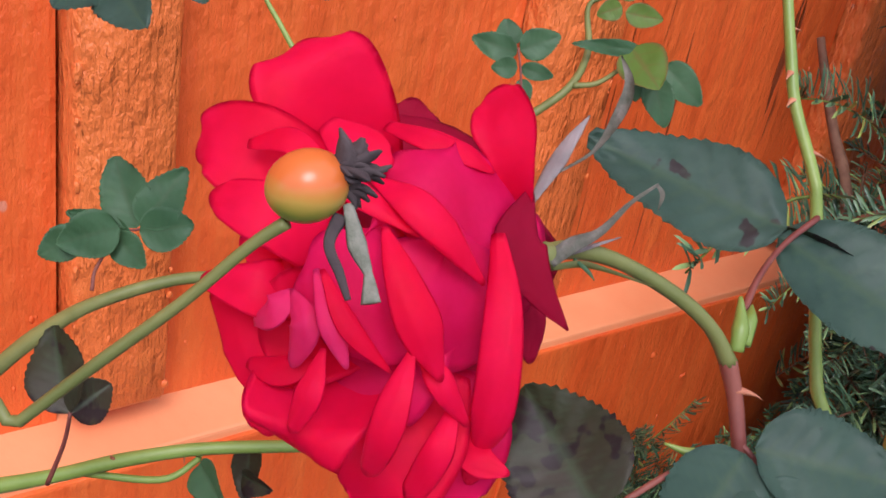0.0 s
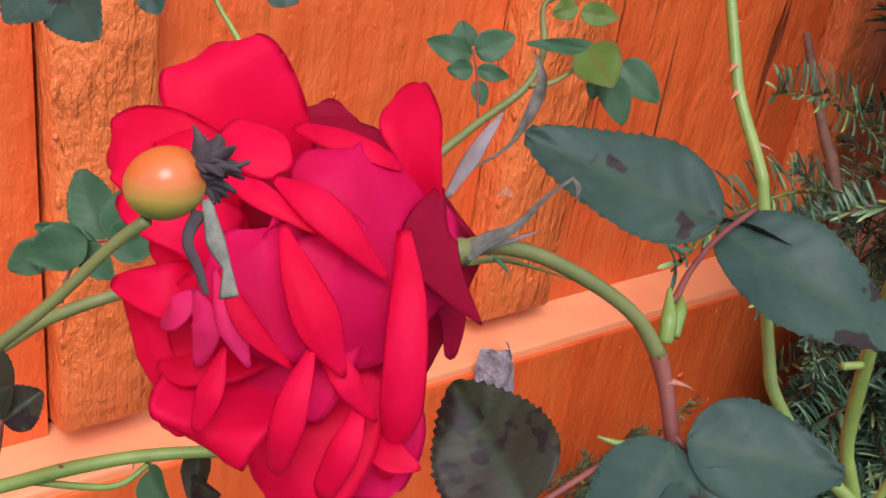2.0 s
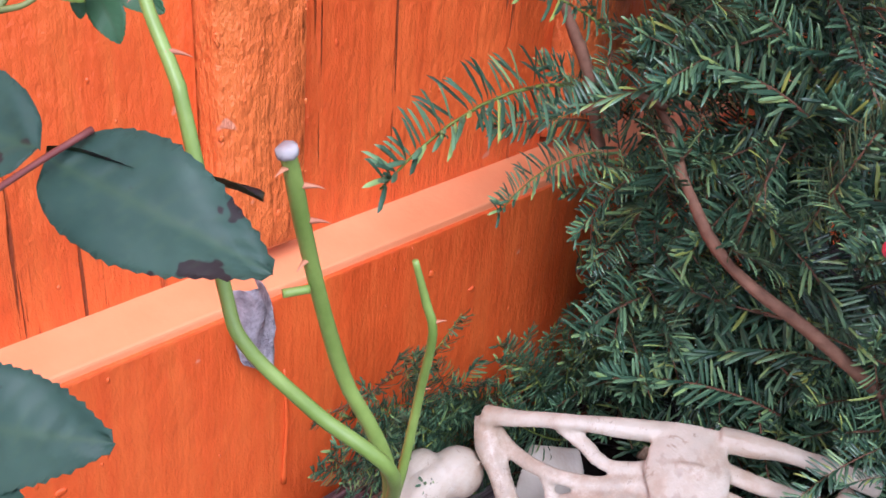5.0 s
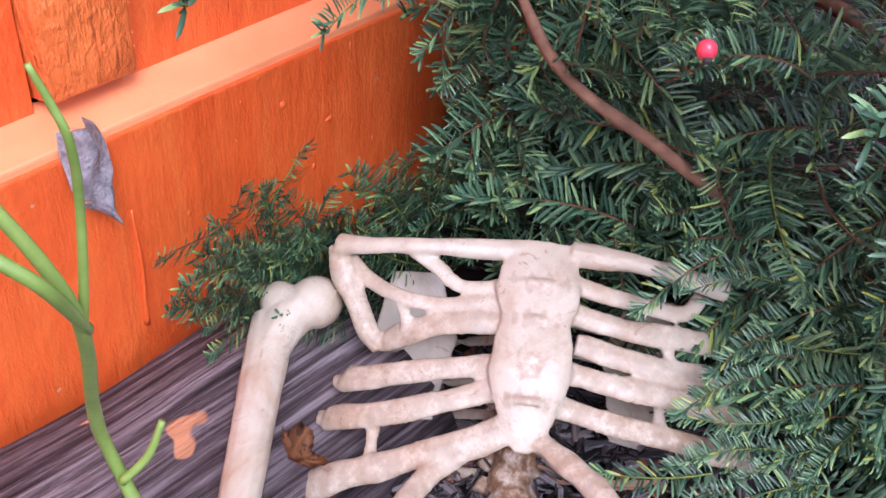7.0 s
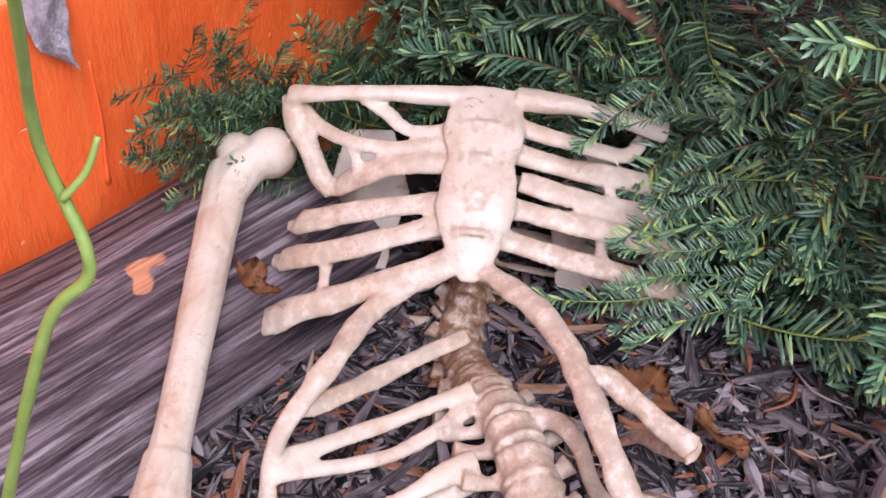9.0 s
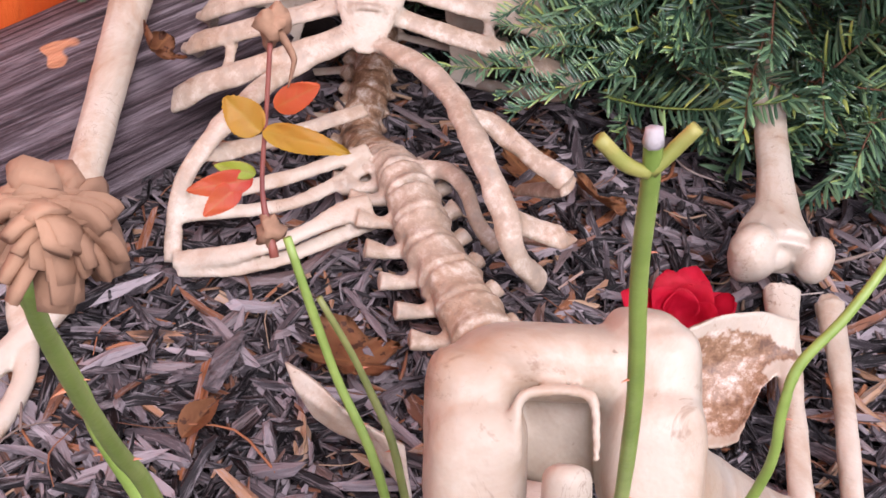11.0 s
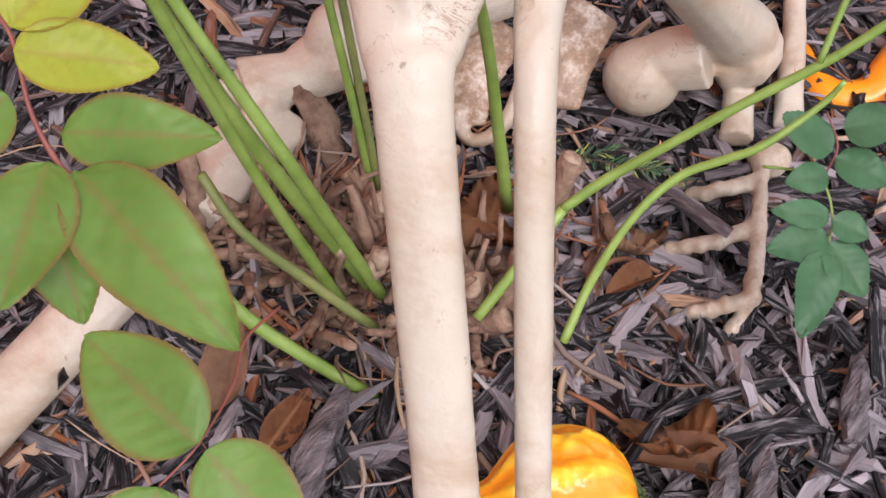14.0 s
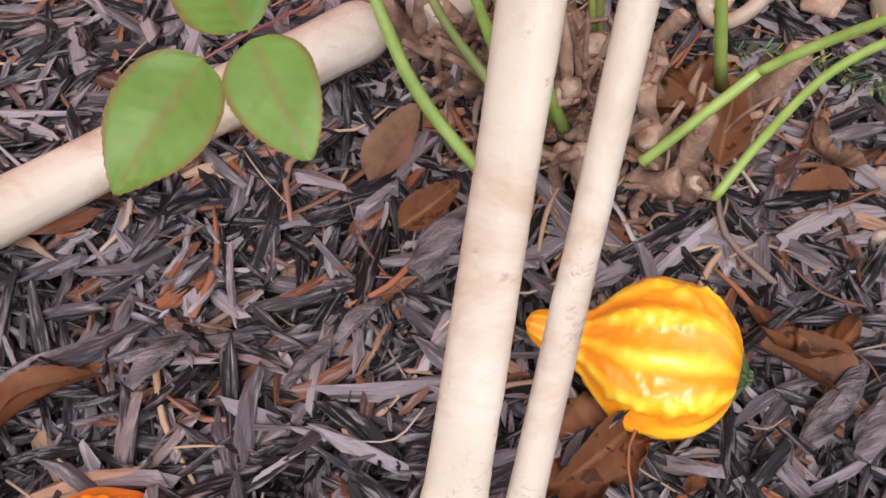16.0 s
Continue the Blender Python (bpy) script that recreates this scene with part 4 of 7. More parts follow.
for _ in range(300):
    add_sprig(*shell_point(0.88, 1.02))
# the rest of the foliage, joined
raw = []
for me in SPRIGS:
    co = np.empty(len(me.vertices) * 3)
    me.vertices.foreach_get("co", co)
    raw.append((co.reshape(-1, 3), [tuple(f.vertices) for f in me.polygons], [f.material_index for f in me.polygons]))
verts, faces, mats, base = [], [], [], 0
for k_ in range(1750):
    p, w, up, sc = shell_point(0.66, 0.93) if k_ < 1000 else wall_side_point() if k_ < 1450 else skirt_point()
    k = rng.randrange(5)
    x = w.normalized()
    y = up.cross(x).normalized()
    m = np.array(Matrix((x, y, x.cross(y))).transposed())
    co, fc, mi = raw[k]
    verts.append((co * sc) @ m.T + np.array(p - yew.location))
    faces += [tuple(i + base for i in f) for f in fc]
    mats += mi
    base += len(co)
me = bpy.data.meshes.new("foliage")
me.from_pydata(np.concatenate(verts).tolist(), [], faces)
me.materials.append(M_NEEDLE)
me.materials.append(M_TWIG)
me.polygons.foreach_set("material_index", mats)
ob = new("foliage", me)
ob.parent = yew
tagged(ob, kind="stuff")
# low shoots along the foot of the wall and single shoots that stick out
for _ in range(46):
    p = V((rng.uniform(0.57, 0.86), rng.uniform(-0.12, -0.045), rng.uniform(0.05, 0.13)))
    add_sprig(p, (rng.uniform(-0.9, 0.2), rng.uniform(-0.25, 0.0), rng.uniform(0.25, 1.0)), (rng.uniform(-0.2, 0.3), -0.9, 0.4), rng.uniform(0.55, 0.85))
for px in ((0.4995, -0.0550, 0.1292), (0.5198, -0.0500, 0.1416), (0.5407, -0.0500, 0.1409), (0.5672, -0.0500, 0.1319), (0.5848, -0.0550, 0.1140), (0.6123, -0.0500, 0.1074), (0.6445, -0.0550, 0.0930), (0.6720, -0.0600, 0.0811), (0.5364, -0.0600, 0.1164), (0.5049, -0.0600, 0.1182)):
    for _ in range(4):
        add_sprig(V(px) + V((rng.uniform(-0.01, 0.03), rng.uniform(-0.02, 0), -0.015)), (rng.uniform(-0.9, 0.3), rng.uniform(-0.4, 0.0), rng.uniform(0.2, 1.0)), (0.1, -0.9, 0.4), rng.uniform(0.5, 0.72))
for p in [(0.482, -0.055, 0.207), (0.492, -0.055, 0.17), (0.514, -0.055, 0.165), (0.527, -0.055, 0.199), (0.537, -0.055, 0.141), (0.566, -0.055, 0.163), (0.577, -0.055, 0.118), (0.601, -0.055, 0.144), (0.615, -0.055, 0.108), (0.633, -0.055, 0.127), (0.665, -0.055, 0.098), (0.467, -0.055, 0.146), (0.499, -0.055, 0.126), (0.684, -0.055, 0.094), (0.727, -0.055, 0.065)]:
    for way in ((-0.5, -0.35, 0.7), (0.1, -0.6, 0.75)):
        add_sprig(V(p) + V((rng.uniform(-0.008, 0.008), 0, -0.028)), V(way) + V((rng.uniform(-0.35, 0.35), rng.uniform(-0.2, 0.2), rng.uniform(-0.2, 0.2))), (0.2, -0.8, -0.2), rng.uniform(0.45, 0.6))
# shoots that reach over the ends of the ribs
for p in [(0.697, -0.349, 0.198), (0.694, -0.327, 0.21), (0.689, -0.377, 0.176), (0.668, -0.385, 0.156), (0.685, -0.426, 0.142), (0.614, -0.394, 0.113), (0.618, -0.409, 0.106), (0.654, -0.42, 0.124), (0.727, -0.416, 0.178), (0.695, -0.401, 0.164), (0.718, -0.375, 0.196), (0.712, -0.435, 0.155), (0.656, -0.403, 0.136), (0.686, -0.45, 0.128), (0.662, -0.452, 0.111), (0.715, -0.457, 0.144)]:
    add_sprig(p, V((-0.694, 0.719, -0.036)) + V((rng.uniform(-0.25, 0.25), rng.uniform(-0.35, 0.35), rng.uniform(-0.25, 0.2))), (-0.288, -0.223, 1.108), rng.uniform(0.38, 0.6))
# the skirt of the shrub over the ribs and the arm
for _ in range(120):
    f = rng.random()
    p = V((0.875 + 0.03 * f, -0.26 - 0.36 * f, 0.19)) + V((rng.uniform(-0.05, 0.14), rng.uniform(-0.06, 0.06), rng.uniform(-0.06, 0.12)))
    add_sprig(p, (rng.uniform(-1.0, -0.2), rng.uniform(-0.8, 0.2), rng.uniform(-0.35, 0.35)), (-0.4, -0.35, 0.9), rng.uniform(0.8, 1.1))
for p, w, s in (((0.6083, -0.1000, 0.4029), (-0.9, 0.02, 0.25), 1.15), ((0.6353, -0.1100, 0.3509), (-0.95, 0.05, 0.25), 0.7), ((0.6147, -0.1200, 0.4422), (-0.6, 0.1, 0.5), 0.9)):
    add_sprig(p, w, (0.0, -0.6, 0.8), s, 3)
for pts, r in (([(0.7117, -0.3107, 0.2351), (0.6741, -0.2668, 0.2786), (0.6497, -0.2150, 0.3103), (0.6528, -0.1706, 0.3469), (0.6783, -0.1329, 0.3650), (0.6914, -0.1023, 0.3792)], (0.005, 0.0045, 0.004, 0.004, 0.0035, 0.002)),
               ([(0.6816, -0.1251, 0.3778), (0.6649, -0.1032, 0.3840), (0.6452, -0.0831, 0.3668)], (0.003, 0.0025, 0.0015)),
               ([(0.6740, -0.0800, 0.3313), (0.6775, -0.0575, 0.3789), (0.6806, -0.0262, 0.4183), (0.6876, 0.0102, 0.4679)], (0.005, 0.0045, 0.004, 0.003))):
    bm = bmesh.new()
    tube(bm, [V(q) - yew.location for q in pts], r, 7, 5, wob=0.3)
    part("bare_twig", bm, M_TWIG, yew, "bare reddish brown twig")
for k in range(9):
    a = rng.uniform(0, 6.28)
    bm = bmesh.new()
    tip = V((0.4 * math.cos(a), 0.4 * math.sin(a), rng.uniform(0.2, 0.6)))
    tube(bm, [(0, 0, -0.02), tip * 0.35 + V((0, 0, 0.06)), tip * 0.7, tip], (0.014, 0.010, 0.006, 0.003), 7, 4, wob=0.2)
    part("branch", bm, M_TWIG, yew)


# ---- rose bush ----
def cane(parent, pts, radii, mat=None, n=6, thorns=(), label="", name="cane", segs=9):
    radii = [(0.60 if name == "leaf_stalk" else 0.62 if name == "bud_sheath" else 0.82) * q for q in radii]
    bm = bmesh.new()
    tube(bm, pts, radii, segs, n, wob=0.12)
    ob = part(name, bm, mat or M_CANE, parent, label)
    path = smooth_path(pts, 12)
    for f, way, ln in thorns:
        c = path[int(f * (len(path) - 1))]
        w = V(way).normalized()
        bm = bmesh.new()
        tube(bm, [c, c + w * ln * 0.35, c + w * ln * 0.75 - V((0, 0, ln * 0.08)), c + w * ln - V((0, 0, ln * 0.2))], (ln * 0.28, ln * 0.17, ln * 0.07, ln * 0.01), 7, 2, flat=0.6)
        part("thorn", bm, M_THORN, ob)
    return ob


def leaflet(parent, base, tip, width, face, mat, fold=0.15, droop=0.08, teeth=15, name="leaflet", label="", seed=0, stalk=None):
    """A serrated rose leaflet from base to tip; face is the side that its upper surface looks to."""
    base, tip = V(base), V(tip)
    ln = (tip - base).length
    x = (tip - base).normalized()
    z = V(face) - x * V(face).dot(x)
    z.normalize()
    y = z.cross(x)
    r = random.Random(seed + int(ln * 1e6))
    nu, nv = 2 * teeth + 8, 6
    bm = bmesh.new()
    vein = bm.verts.layers.float.new("vein")
    tw = r.uniform(-0.15, 0.15)
    tooth_r = [r.uniform(0.5, 1.3) for _ in range(nu + 1)]
    grid = []
    for i in range(nu + 1):
        u = i / nu
        w = width * 0.545 * (math.sin(math.pi * u ** 0.76) ** 0.70 if 0 < u < 1 else 0) * (1 - 0.12 * u)
        row = []
        for j in range(-nv, nv + 1):
            v = j / nv
            edge = abs(v)
            tooth = ((0.012 if mat in (M_LEAF_LIGHT, M_LEAF_YELLOW) else 0.030) * width * (1 if i % 2 else -0.3) * tooth_r[i]) if abs(j) == nv and 0 < i < nu else 0
            side = v * w + math.copysign(tooth, v) * (1 if w > 0 else 0)
            h = fold * abs(side) - droop * ln * (u - 0.2) ** 2 + 0.025 * ln * math.sin(u * 9 + v * 2.0 + seed) * edge
            h += 0.012 * ln * math.cos((u * 7.5 - edge * 1.6) * 2 * math.pi) * edge * (1 - edge) * 1.6
            p = base + x * (u * ln + tooth * 0.5) + y * (side + tw * side * u) + z * (h + tw * side * 0.3)
            vert = bm.verts.new(p)
            f = max(0.0, 1 - edge * 9) * 0.42
            vein_line = abs(((u * 7.5 - edge * 1.6) % 1.0) - 0.5)
            vert[vein] = max(f, (0.28 if vein_line < 0.09 else 0.0) * (1 - edge))
            if abs(j) == nv and mat in (M_LEAF_LIGHT, M_LEAF_YELLOW):
                vert[vein] = 0.8
            row.append(vert)
        grid.append(row)
    for a, b in zip(grid, grid[1:]):
        for j in range(2 * nv):
            bm.faces.new((a[j], a[j + 1], b[j + 1], b[j]))
    # a thin real thickness
    res = bmesh.ops.solidify(bm, geom=bm.faces[:], thickness=0.00028)
    return part(name, bm, mat, parent, label)



bush = thing("rose_bush", "red rose bush with a bloom, thorny green canes and spotted leaves", "rose bush")


def petal(parent, origin, frame_m, phi, length, width, a0, a1, a2, mat, curl=0.0, tip=0.0, seed=0, r0=0.002, lift=0.0, name="petal"):
    """A rose petal that leaves the axis at angle phi: its slope from the axis runs a0, a1, a2 degrees from base to rim; curl rolls the side edges back."""
    bm = bmesh.new()
    nu, nv = 14, 12
    r_, z_ = r0, lift
    prof = []
    for i in range(nu + 1):
        u = i / nu
        a = radians((a0 + (a1 - a0) * min(1, u * 2)) if u < 0.5 else (a1 + (a2 - a1) * ((u - 0.5) * 2) ** 1.5))
        prof.append((r_, z_, a))
        r_ += math.sin(a) * length / nu
        z_ += math.cos(a) * length / nu
    grid = []
    for i in range(nu + 1):
        row = []
        for j in range(nv + 1):
            v = 2 * j / nv - 1
            u = i / nu * (1 - 0.30 * abs(v) ** 2.6 + tip * 0.08 * max(0.0, 1 - abs(v) * 3))
            k = min(int(u * nu), nu - 1)
            f = u * nu - k
            (ra, za, aa), (rb, zb, ab) = prof[k], prof[k + 1]
            r_, z_, a = ra + (rb - ra) * f, za + (zb - za) * f, aa + (ab - aa) * f
            w = width * 0.5 * (0.20 + 0.80 * math.sin(min(1.0, u * 1.25) * math.pi / 2))
            reach = max(r_, 0.010)
            th = max(-1.9, min(1.9, v * w / reach)) * 0.92
            px = r_ * math.cos(th) if r_ >= 0.010 else r_ - (1 - math.cos(th)) * reach
            py = reach * math.sin(th)
            roll = curl * max(0.0, abs(v) - 0.5) ** 1.5 * u
            px += roll * 0.016
            zz = z_ - roll * 0.005
            lip = curl * max(0.0, u - 0.86) * 0.03
            px += lip
            zz -= lip * 0.5
            nz = 0.0016 * noise.noise(Vector((u * 2.6 + seed, v * 2.0, seed * 1.7)))
            row.append(bm.verts.new((px + nz * 1.2, py + nz, zz + nz)))
        grid.append(row)
    for a, b in zip(grid, grid[1:]):
        for j in range(nv):
            bm.faces.new((a[j], a[j + 1], b[j + 1], b[j]))
    bmesh.ops.solidify(bm, geom=bm.faces[:], thickness=0.0005)
    turn = Matrix.Translation(origin) @ frame_m.to_4x4() @ Matrix.Rotation(radians(phi), 4, 'Z')
    bmesh.ops.transform(bm, matrix=turn, verts=bm.verts)
    return part(name, bm, mat, parent)


def rose_petal(spine, widths, face, cup=0.25, mat=None, roll=0.0, name="petal"):
    """A petal along a spine in the bloom's own frame (millimetres: across, up, out). cup bows it away from its face, roll turns its rim back."""
    pts = [bloom_c + bloom_turn @ (V(q) * 0.001) for q in spine]
    path = smooth_path(pts, 6)
    half = [v.x * (0.00034 if name == "sepal" else 0.0005) for v in smooth_path([(w, 0, 0) for w in widths], 6)]
    out = bloom_turn @ V(face).normalized()
    nv = 8
    seed = spine[0][0] * 0.37 + spine[0][1] * 0.21
    bm = bmesh.new()
    grid = []
    for i, c in enumerate(path):
        u = i / (len(path) - 1)
        tan = (path[min(i + 1, len(path) - 1)] - path[max(i - 1, 0)]).normalized()
        side = tan.cross(out).normalized()
        nrm = side.cross(tan)
        row = []
        for j in range(-nv, nv + 1):
            v = j / nv
            w = max(half[i], 0.0001)
            rim = max(0.0, u - 0.78) / 0.22
            ripple = noise.noise(Vector((u * 2.3 + seed, v * 1.6, seed))) * 0.10 * w + noise.noise(Vector((u * 7 + seed, v * 3.5, seed * 2))) * 0.03 * w
            h = -cup * w * abs(v) ** 2.2 - roll * w * rim ** 2 + ripple * (0.4 + abs(v))
            back = half[-1] * 0.75 * v * v * rim ** 2 * (1 + 0.25 * noise.noise(Vector((v * 2.5, seed, 3))))
            row.append(bm.verts.new(c + side * v * w * (1 + 0.05 * noise.noise(Vector((u * 5, seed, v)))) + nrm * h - tan * back))
        grid.append(row)
    for p, q in zip(grid, grid[1:]):
        for j in range(2 * nv):
            bm.faces.new((p[j], p[j + 1], q[j + 1], q[j]))
    bmesh.ops.solidify(bm, geom=bm.faces[:], thickness=0.0004)
    return part(name, bm, mat or M_PETAL, bloom)


bloom = tagged(new("rose_bloom"), "large open red rose with reflexed outer petals")
bloom.parent = bush
bloom_c = V((0.0607, -0.3443, 0.5997))
bloom_turn = Matrix(((0.8138, -0.5653, 0.1349), (0.1790, 0.4646, 0.8673), (-0.5529, -0.6816, 0.4792))).transposed()
rose_petal([(28.3, 3.8, -10), (15.9, 2.7, 2), (0.0, -0.9, 8), (-11.2, -5.6, 6)], (7.6, 29.2, 35.9, 20.7), (0, 0, 1), 0.45, M_PETAL_BACK_SHADED)
rose_petal([(28.6, 3.8, -12), (12.1, 15.0, -8), (-4.6, 21.3, -6)], (5.7, 23.4, 24.0), (0.2, 0.5, 1), 0.4, M_PETAL_BACK_SHADED)
rose_petal([(28.6, 2.9, -12), (12.0, -14.8, -6), (-2.7, -25.6, -4)], (5.7, 25.9, 25.6), (0.1, -0.4, 1), 0.4, M_PETAL_BACK_SHADED)
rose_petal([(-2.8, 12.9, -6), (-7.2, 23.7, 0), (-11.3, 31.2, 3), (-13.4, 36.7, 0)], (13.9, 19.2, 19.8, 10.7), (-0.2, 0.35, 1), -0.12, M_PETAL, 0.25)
rose_petal([(2.4, 13.2, -10), (4.3, 23.0, -13), (4.8, 29.3, -15)], (15.1, 14.4, 6.8), (0.3, 0.3, 0.6), 0.2, M_PETAL_BACK_SHADED)
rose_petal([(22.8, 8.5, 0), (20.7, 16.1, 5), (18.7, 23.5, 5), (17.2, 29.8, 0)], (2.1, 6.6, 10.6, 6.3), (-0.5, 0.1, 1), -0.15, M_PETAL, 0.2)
rose_petal([(23.4, 13.2, 3), (21.7, 5.2, 7), (24.7, -1.7, 6), (29.7, -8.4, 3)], (1.4, 9.6, 5.7, 0.4), (0.5, -0.2, 1), 0.1, M_PETAL_BACK_SHADED)
rose_petal([(21.9, 0.0, -4), (25.3, -7.4, -7), (24.9, -15.0, -9)], (5.5, 4.8, 2.3), (0.4, -0.1, 1), 0.1, M_PETAL_BACK_SHADED)
rose_petal([(-7.0, 9.6, 4), (-15.6, 15.6, 10), (-23.8, 19.1, 9), (-28.7, 17.7, 6)], (13.1, 15.6, 12.7, 6.9), (-0.35, 0.4, 1), -0.1, M_PETAL, 0.25)
rose_petal([(-7.3, 21.4, 17), (-2.0, 17.6, 20), (2.5, 15.2, 20)], (3.2, 8.3, 4.1), (0.2, 0.35, 1), 0.15)
rose_petal([(-18.8, 18.3, 14), (-12.5, 18.9, 17), (-6.0, 14.5, 18)], (1.6, 4.5, 1.8), (0, 0.5, 1), 0.2)
rose_petal([(-6.7, 4.2, 12), (-15.4, 8.5, 17), (-24.3, 11.1, 14)], (10.8, 9.7, 4.9), (-0.3, 0.35, 1), 0.1, M_PETAL, 0.2)
rose_petal([(0.7, 22.6, 4), (6.8, 20.5, 9), (13.6, 18.0, 9), (17.5, 15.6, 6)], (2.1, 4.2, 3.9, 0.9), (0, 0.6, 1), 0.25)
rose_petal([(26.5, 5.5, -4), (17.1, 9.8, 8), (9.1, 12.8, 14), (1.7, 17.1, 12)], (9.1, 18.8, 17.3, 10.0), (0.2, 0.3, 1), 0.3, M_PETAL_OUT)
rose_petal([(-0.2, 13.5, 20), (5.4, 10.4, 24), (11.1, 5.3, 23), (16.0, -1.1, 16)], (1.3, 5.3, 5.1, 1.1), (0.2, 0.4, 1), 0.3)
rose_petal([(-7.6, 14.2, 19), (-1.6, 11.1, 23), (6.6, 5.6, 23)], (1.6, 4.0, 0.9), (0.1, 0.5, 1), 0.3)
rose_petal([(24.4, 0.9, -2), (15.3, -1.7, 13), (8.3, -1.6, 20), (2.8, 4.8, 20)], (11.8, 23.2, 20.6, 8.7), (0.2, 0, 1), 0.3, M_PETAL_OUT)
rose_petal([(1.8, 6.7, 25), (4.2, 0.8, 28), (7.4, -6.8, 28), (10.1, -14.3, 23)], (1.1, 4.7, 6.5, 1.4), (0.3, 0.1, 1), 0.3)
rose_petal([(6.4, -9.2, 20), (10.2, -14.7, 22), (14.1, -21.4, 17)], (1.0, 4.2, 1.0), (0.2, 0.2, 1), 0.3)
rose_petal([(8.3, 0.0, 12), (2.0, 0.0, 22), (-3.5, 1.2, 24), (-7.5, 5.5, 21)], (21.7, 24.3, 19.3, 10.3), (-0.05, 0.15, 1), 0.22, M_PETAL_OUT)
rose_petal([(17.8, 6.4, 13), (18.5, -3.2, 18), (18.1, -12.8, 19), (17.1, -21.2, 16), (15.4, -27.2, 10)], (2.2, 5.3, 6.4, 6.0, 1.9), (-0.1, 0, 1), 0.35)
rose_petal([(14.4, -21.7, 9), (15.4, -26.4, 13), (20.4, -28.7, 14)], (4.6, 5.5, 1.2), (-0.1, 0.3, 1), 0.15)
rose_petal([(-8.4, -3.8, 10), (-16.2, -2.6, 17), (-25.7, -1.2, 12)], (12.7, 8.4, 2.2), (-0.4, 0.4, 1), -0.2, M_PETAL, 0.3)
rose_petal([(-24.3, -3.1, 8), (-19.2, -9.9, 13), (-16.7, -17.8, 13)], (3.1, 8.3, 5.8), (-0.5, 0.1, 1), 0.2)
rose_petal([(-4.2, -6.7, 12), (-9.8, -8.1, 16), (-16.5, -9.9, 14)], (15.8, 17.1, 12.4), (-0.3, 0.1, 1), -0.2)
rose_petal([(-16.7, -6.9, 18), (-13.6, -5.1, 23), (-10.7, -2.2, 22)], (1.8, 5.1, 1.9), (-0.3, 0.3, 1), 0.2, M_PETAL_IN)
rose_petal([(-11.3, -2.5, 22), (-9.0, -6.9, 26), (-10.7, -13.0, 22)], (1.7, 5.0, 1.9), (-0.4, 0, 1), 0.3, M_PETAL_IN)
rose_petal([(-7.4, 0.8, 25), (-4.8, -6.4, 28), (-2.8, -12.7, 25)], (0.9, 3.8, 0.9), (0.1, 0.1, 1), 0.3, M_PETAL_IN)
rose_petal([(-6.4, 0.8, 26), (-2.4, -6.6, 28), (3.2, -13.2, 24)], (0.8, 3.3, 0.6), (0.3, 0.3, 1), 0.3)
rose_petal([(-18.1, -13.2, 14), (-12.8, -13.6, 19), (-7.1, -12.7, 20)], (1.6, 4.8, 1.9), (-0.2, 0.4, 1), 0.25)
rose_petal([(5.8, -5.0, 12), (1.6, -12.9, 17), (-1.6, -22.4, 16)], (15.0, 17.8, 12.2), (-0.2, 0.1, 1), 0.1, M_PETAL_OUT)
rose_petal([(-3.4, -11.0, 10), (-7.3, -16.6, 17), (-9.7, -21.6, 22), (-10.6, -26.2, 18)], (14.3, 19.4, 16.9, 12.1), (-0.15, 0.35, 1), -0.05, M_PETAL, 0.25)
rose_petal([(-16.2, -13.7, 8), (-15.2, -19.0, 14), (-14.3, -23.8, 15)], (6.8, 8.2, 4.9), (-0.3, 0.2, 1), 0.1)
rose_petal([(-5.1, 2.6, 8), (-13.3, 3.8, 12), (-20.3, 4.6, 10)], (12.8, 10.8, 7.6), (-0.3, 0.3, 1), 0.1)
rose_petal([(-6.0, -9.8, 26), (-7.8, -15.8, 28), (-10.3, -21.5, 25)], (0.8, 4.1, 2.0), (-0.3, 0, 1), 0.3)
rose_petal([(10.2, -13.7, 8), (6.2, -21.6, 13), (2.1, -30.5, 14), (-0.7, -36.9, 9)], (9.4, 17.8, 16.5, 9.3), (-0.1, 0.1, 1), 0.1)
rose_petal([(6.1, -9.3, 26), (3.9, -15.7, 29), (2.0, -21.9, 28), (-0.2, -27.6, 22)], (0.8, 4.5, 4.8, 3.0), (-0.25, 0, 1), 0.3)
rose_petal([(15.6, -14.7, 6), (13.8, -24.6, 9), (10.8, -35.4, 6)], (8.6, 14.4, 11.2), (0, 0, 1), 0.15, M_PETAL_OUT)
rose_petal([(12.0, -18.0, 17), (9.7, -24.6, 20), (5.6, -32.6, 15)], (1.3, 4.6, 3.8), (-0.2, 0, 1), 0.3)
rose_petal([(18.4, -18.4, 4), (17.1, -24.8, 8), (14.5, -31.6, 8)], (5.2, 6.0, 2.6), (0.1, 0, 1), 0.2)
rose_petal([(-5.6, -27.7, 6), (-4.6, -29.6, 7), (-3.3, -32.5, 6)], (1.2, 2.6, 0.9), (-0.3, 0, 1), 0.2, M_DEAD_DARK)
bm = bmesh.new()
blob(bm, bloom_c + bloom_turn @ V((0.0262, 0.0030, -0.004)), (0.0026, 0.0024, 0.0024), segs=12, rings=8)
part("calyx", bm, M_CANE_DULL, bloom)
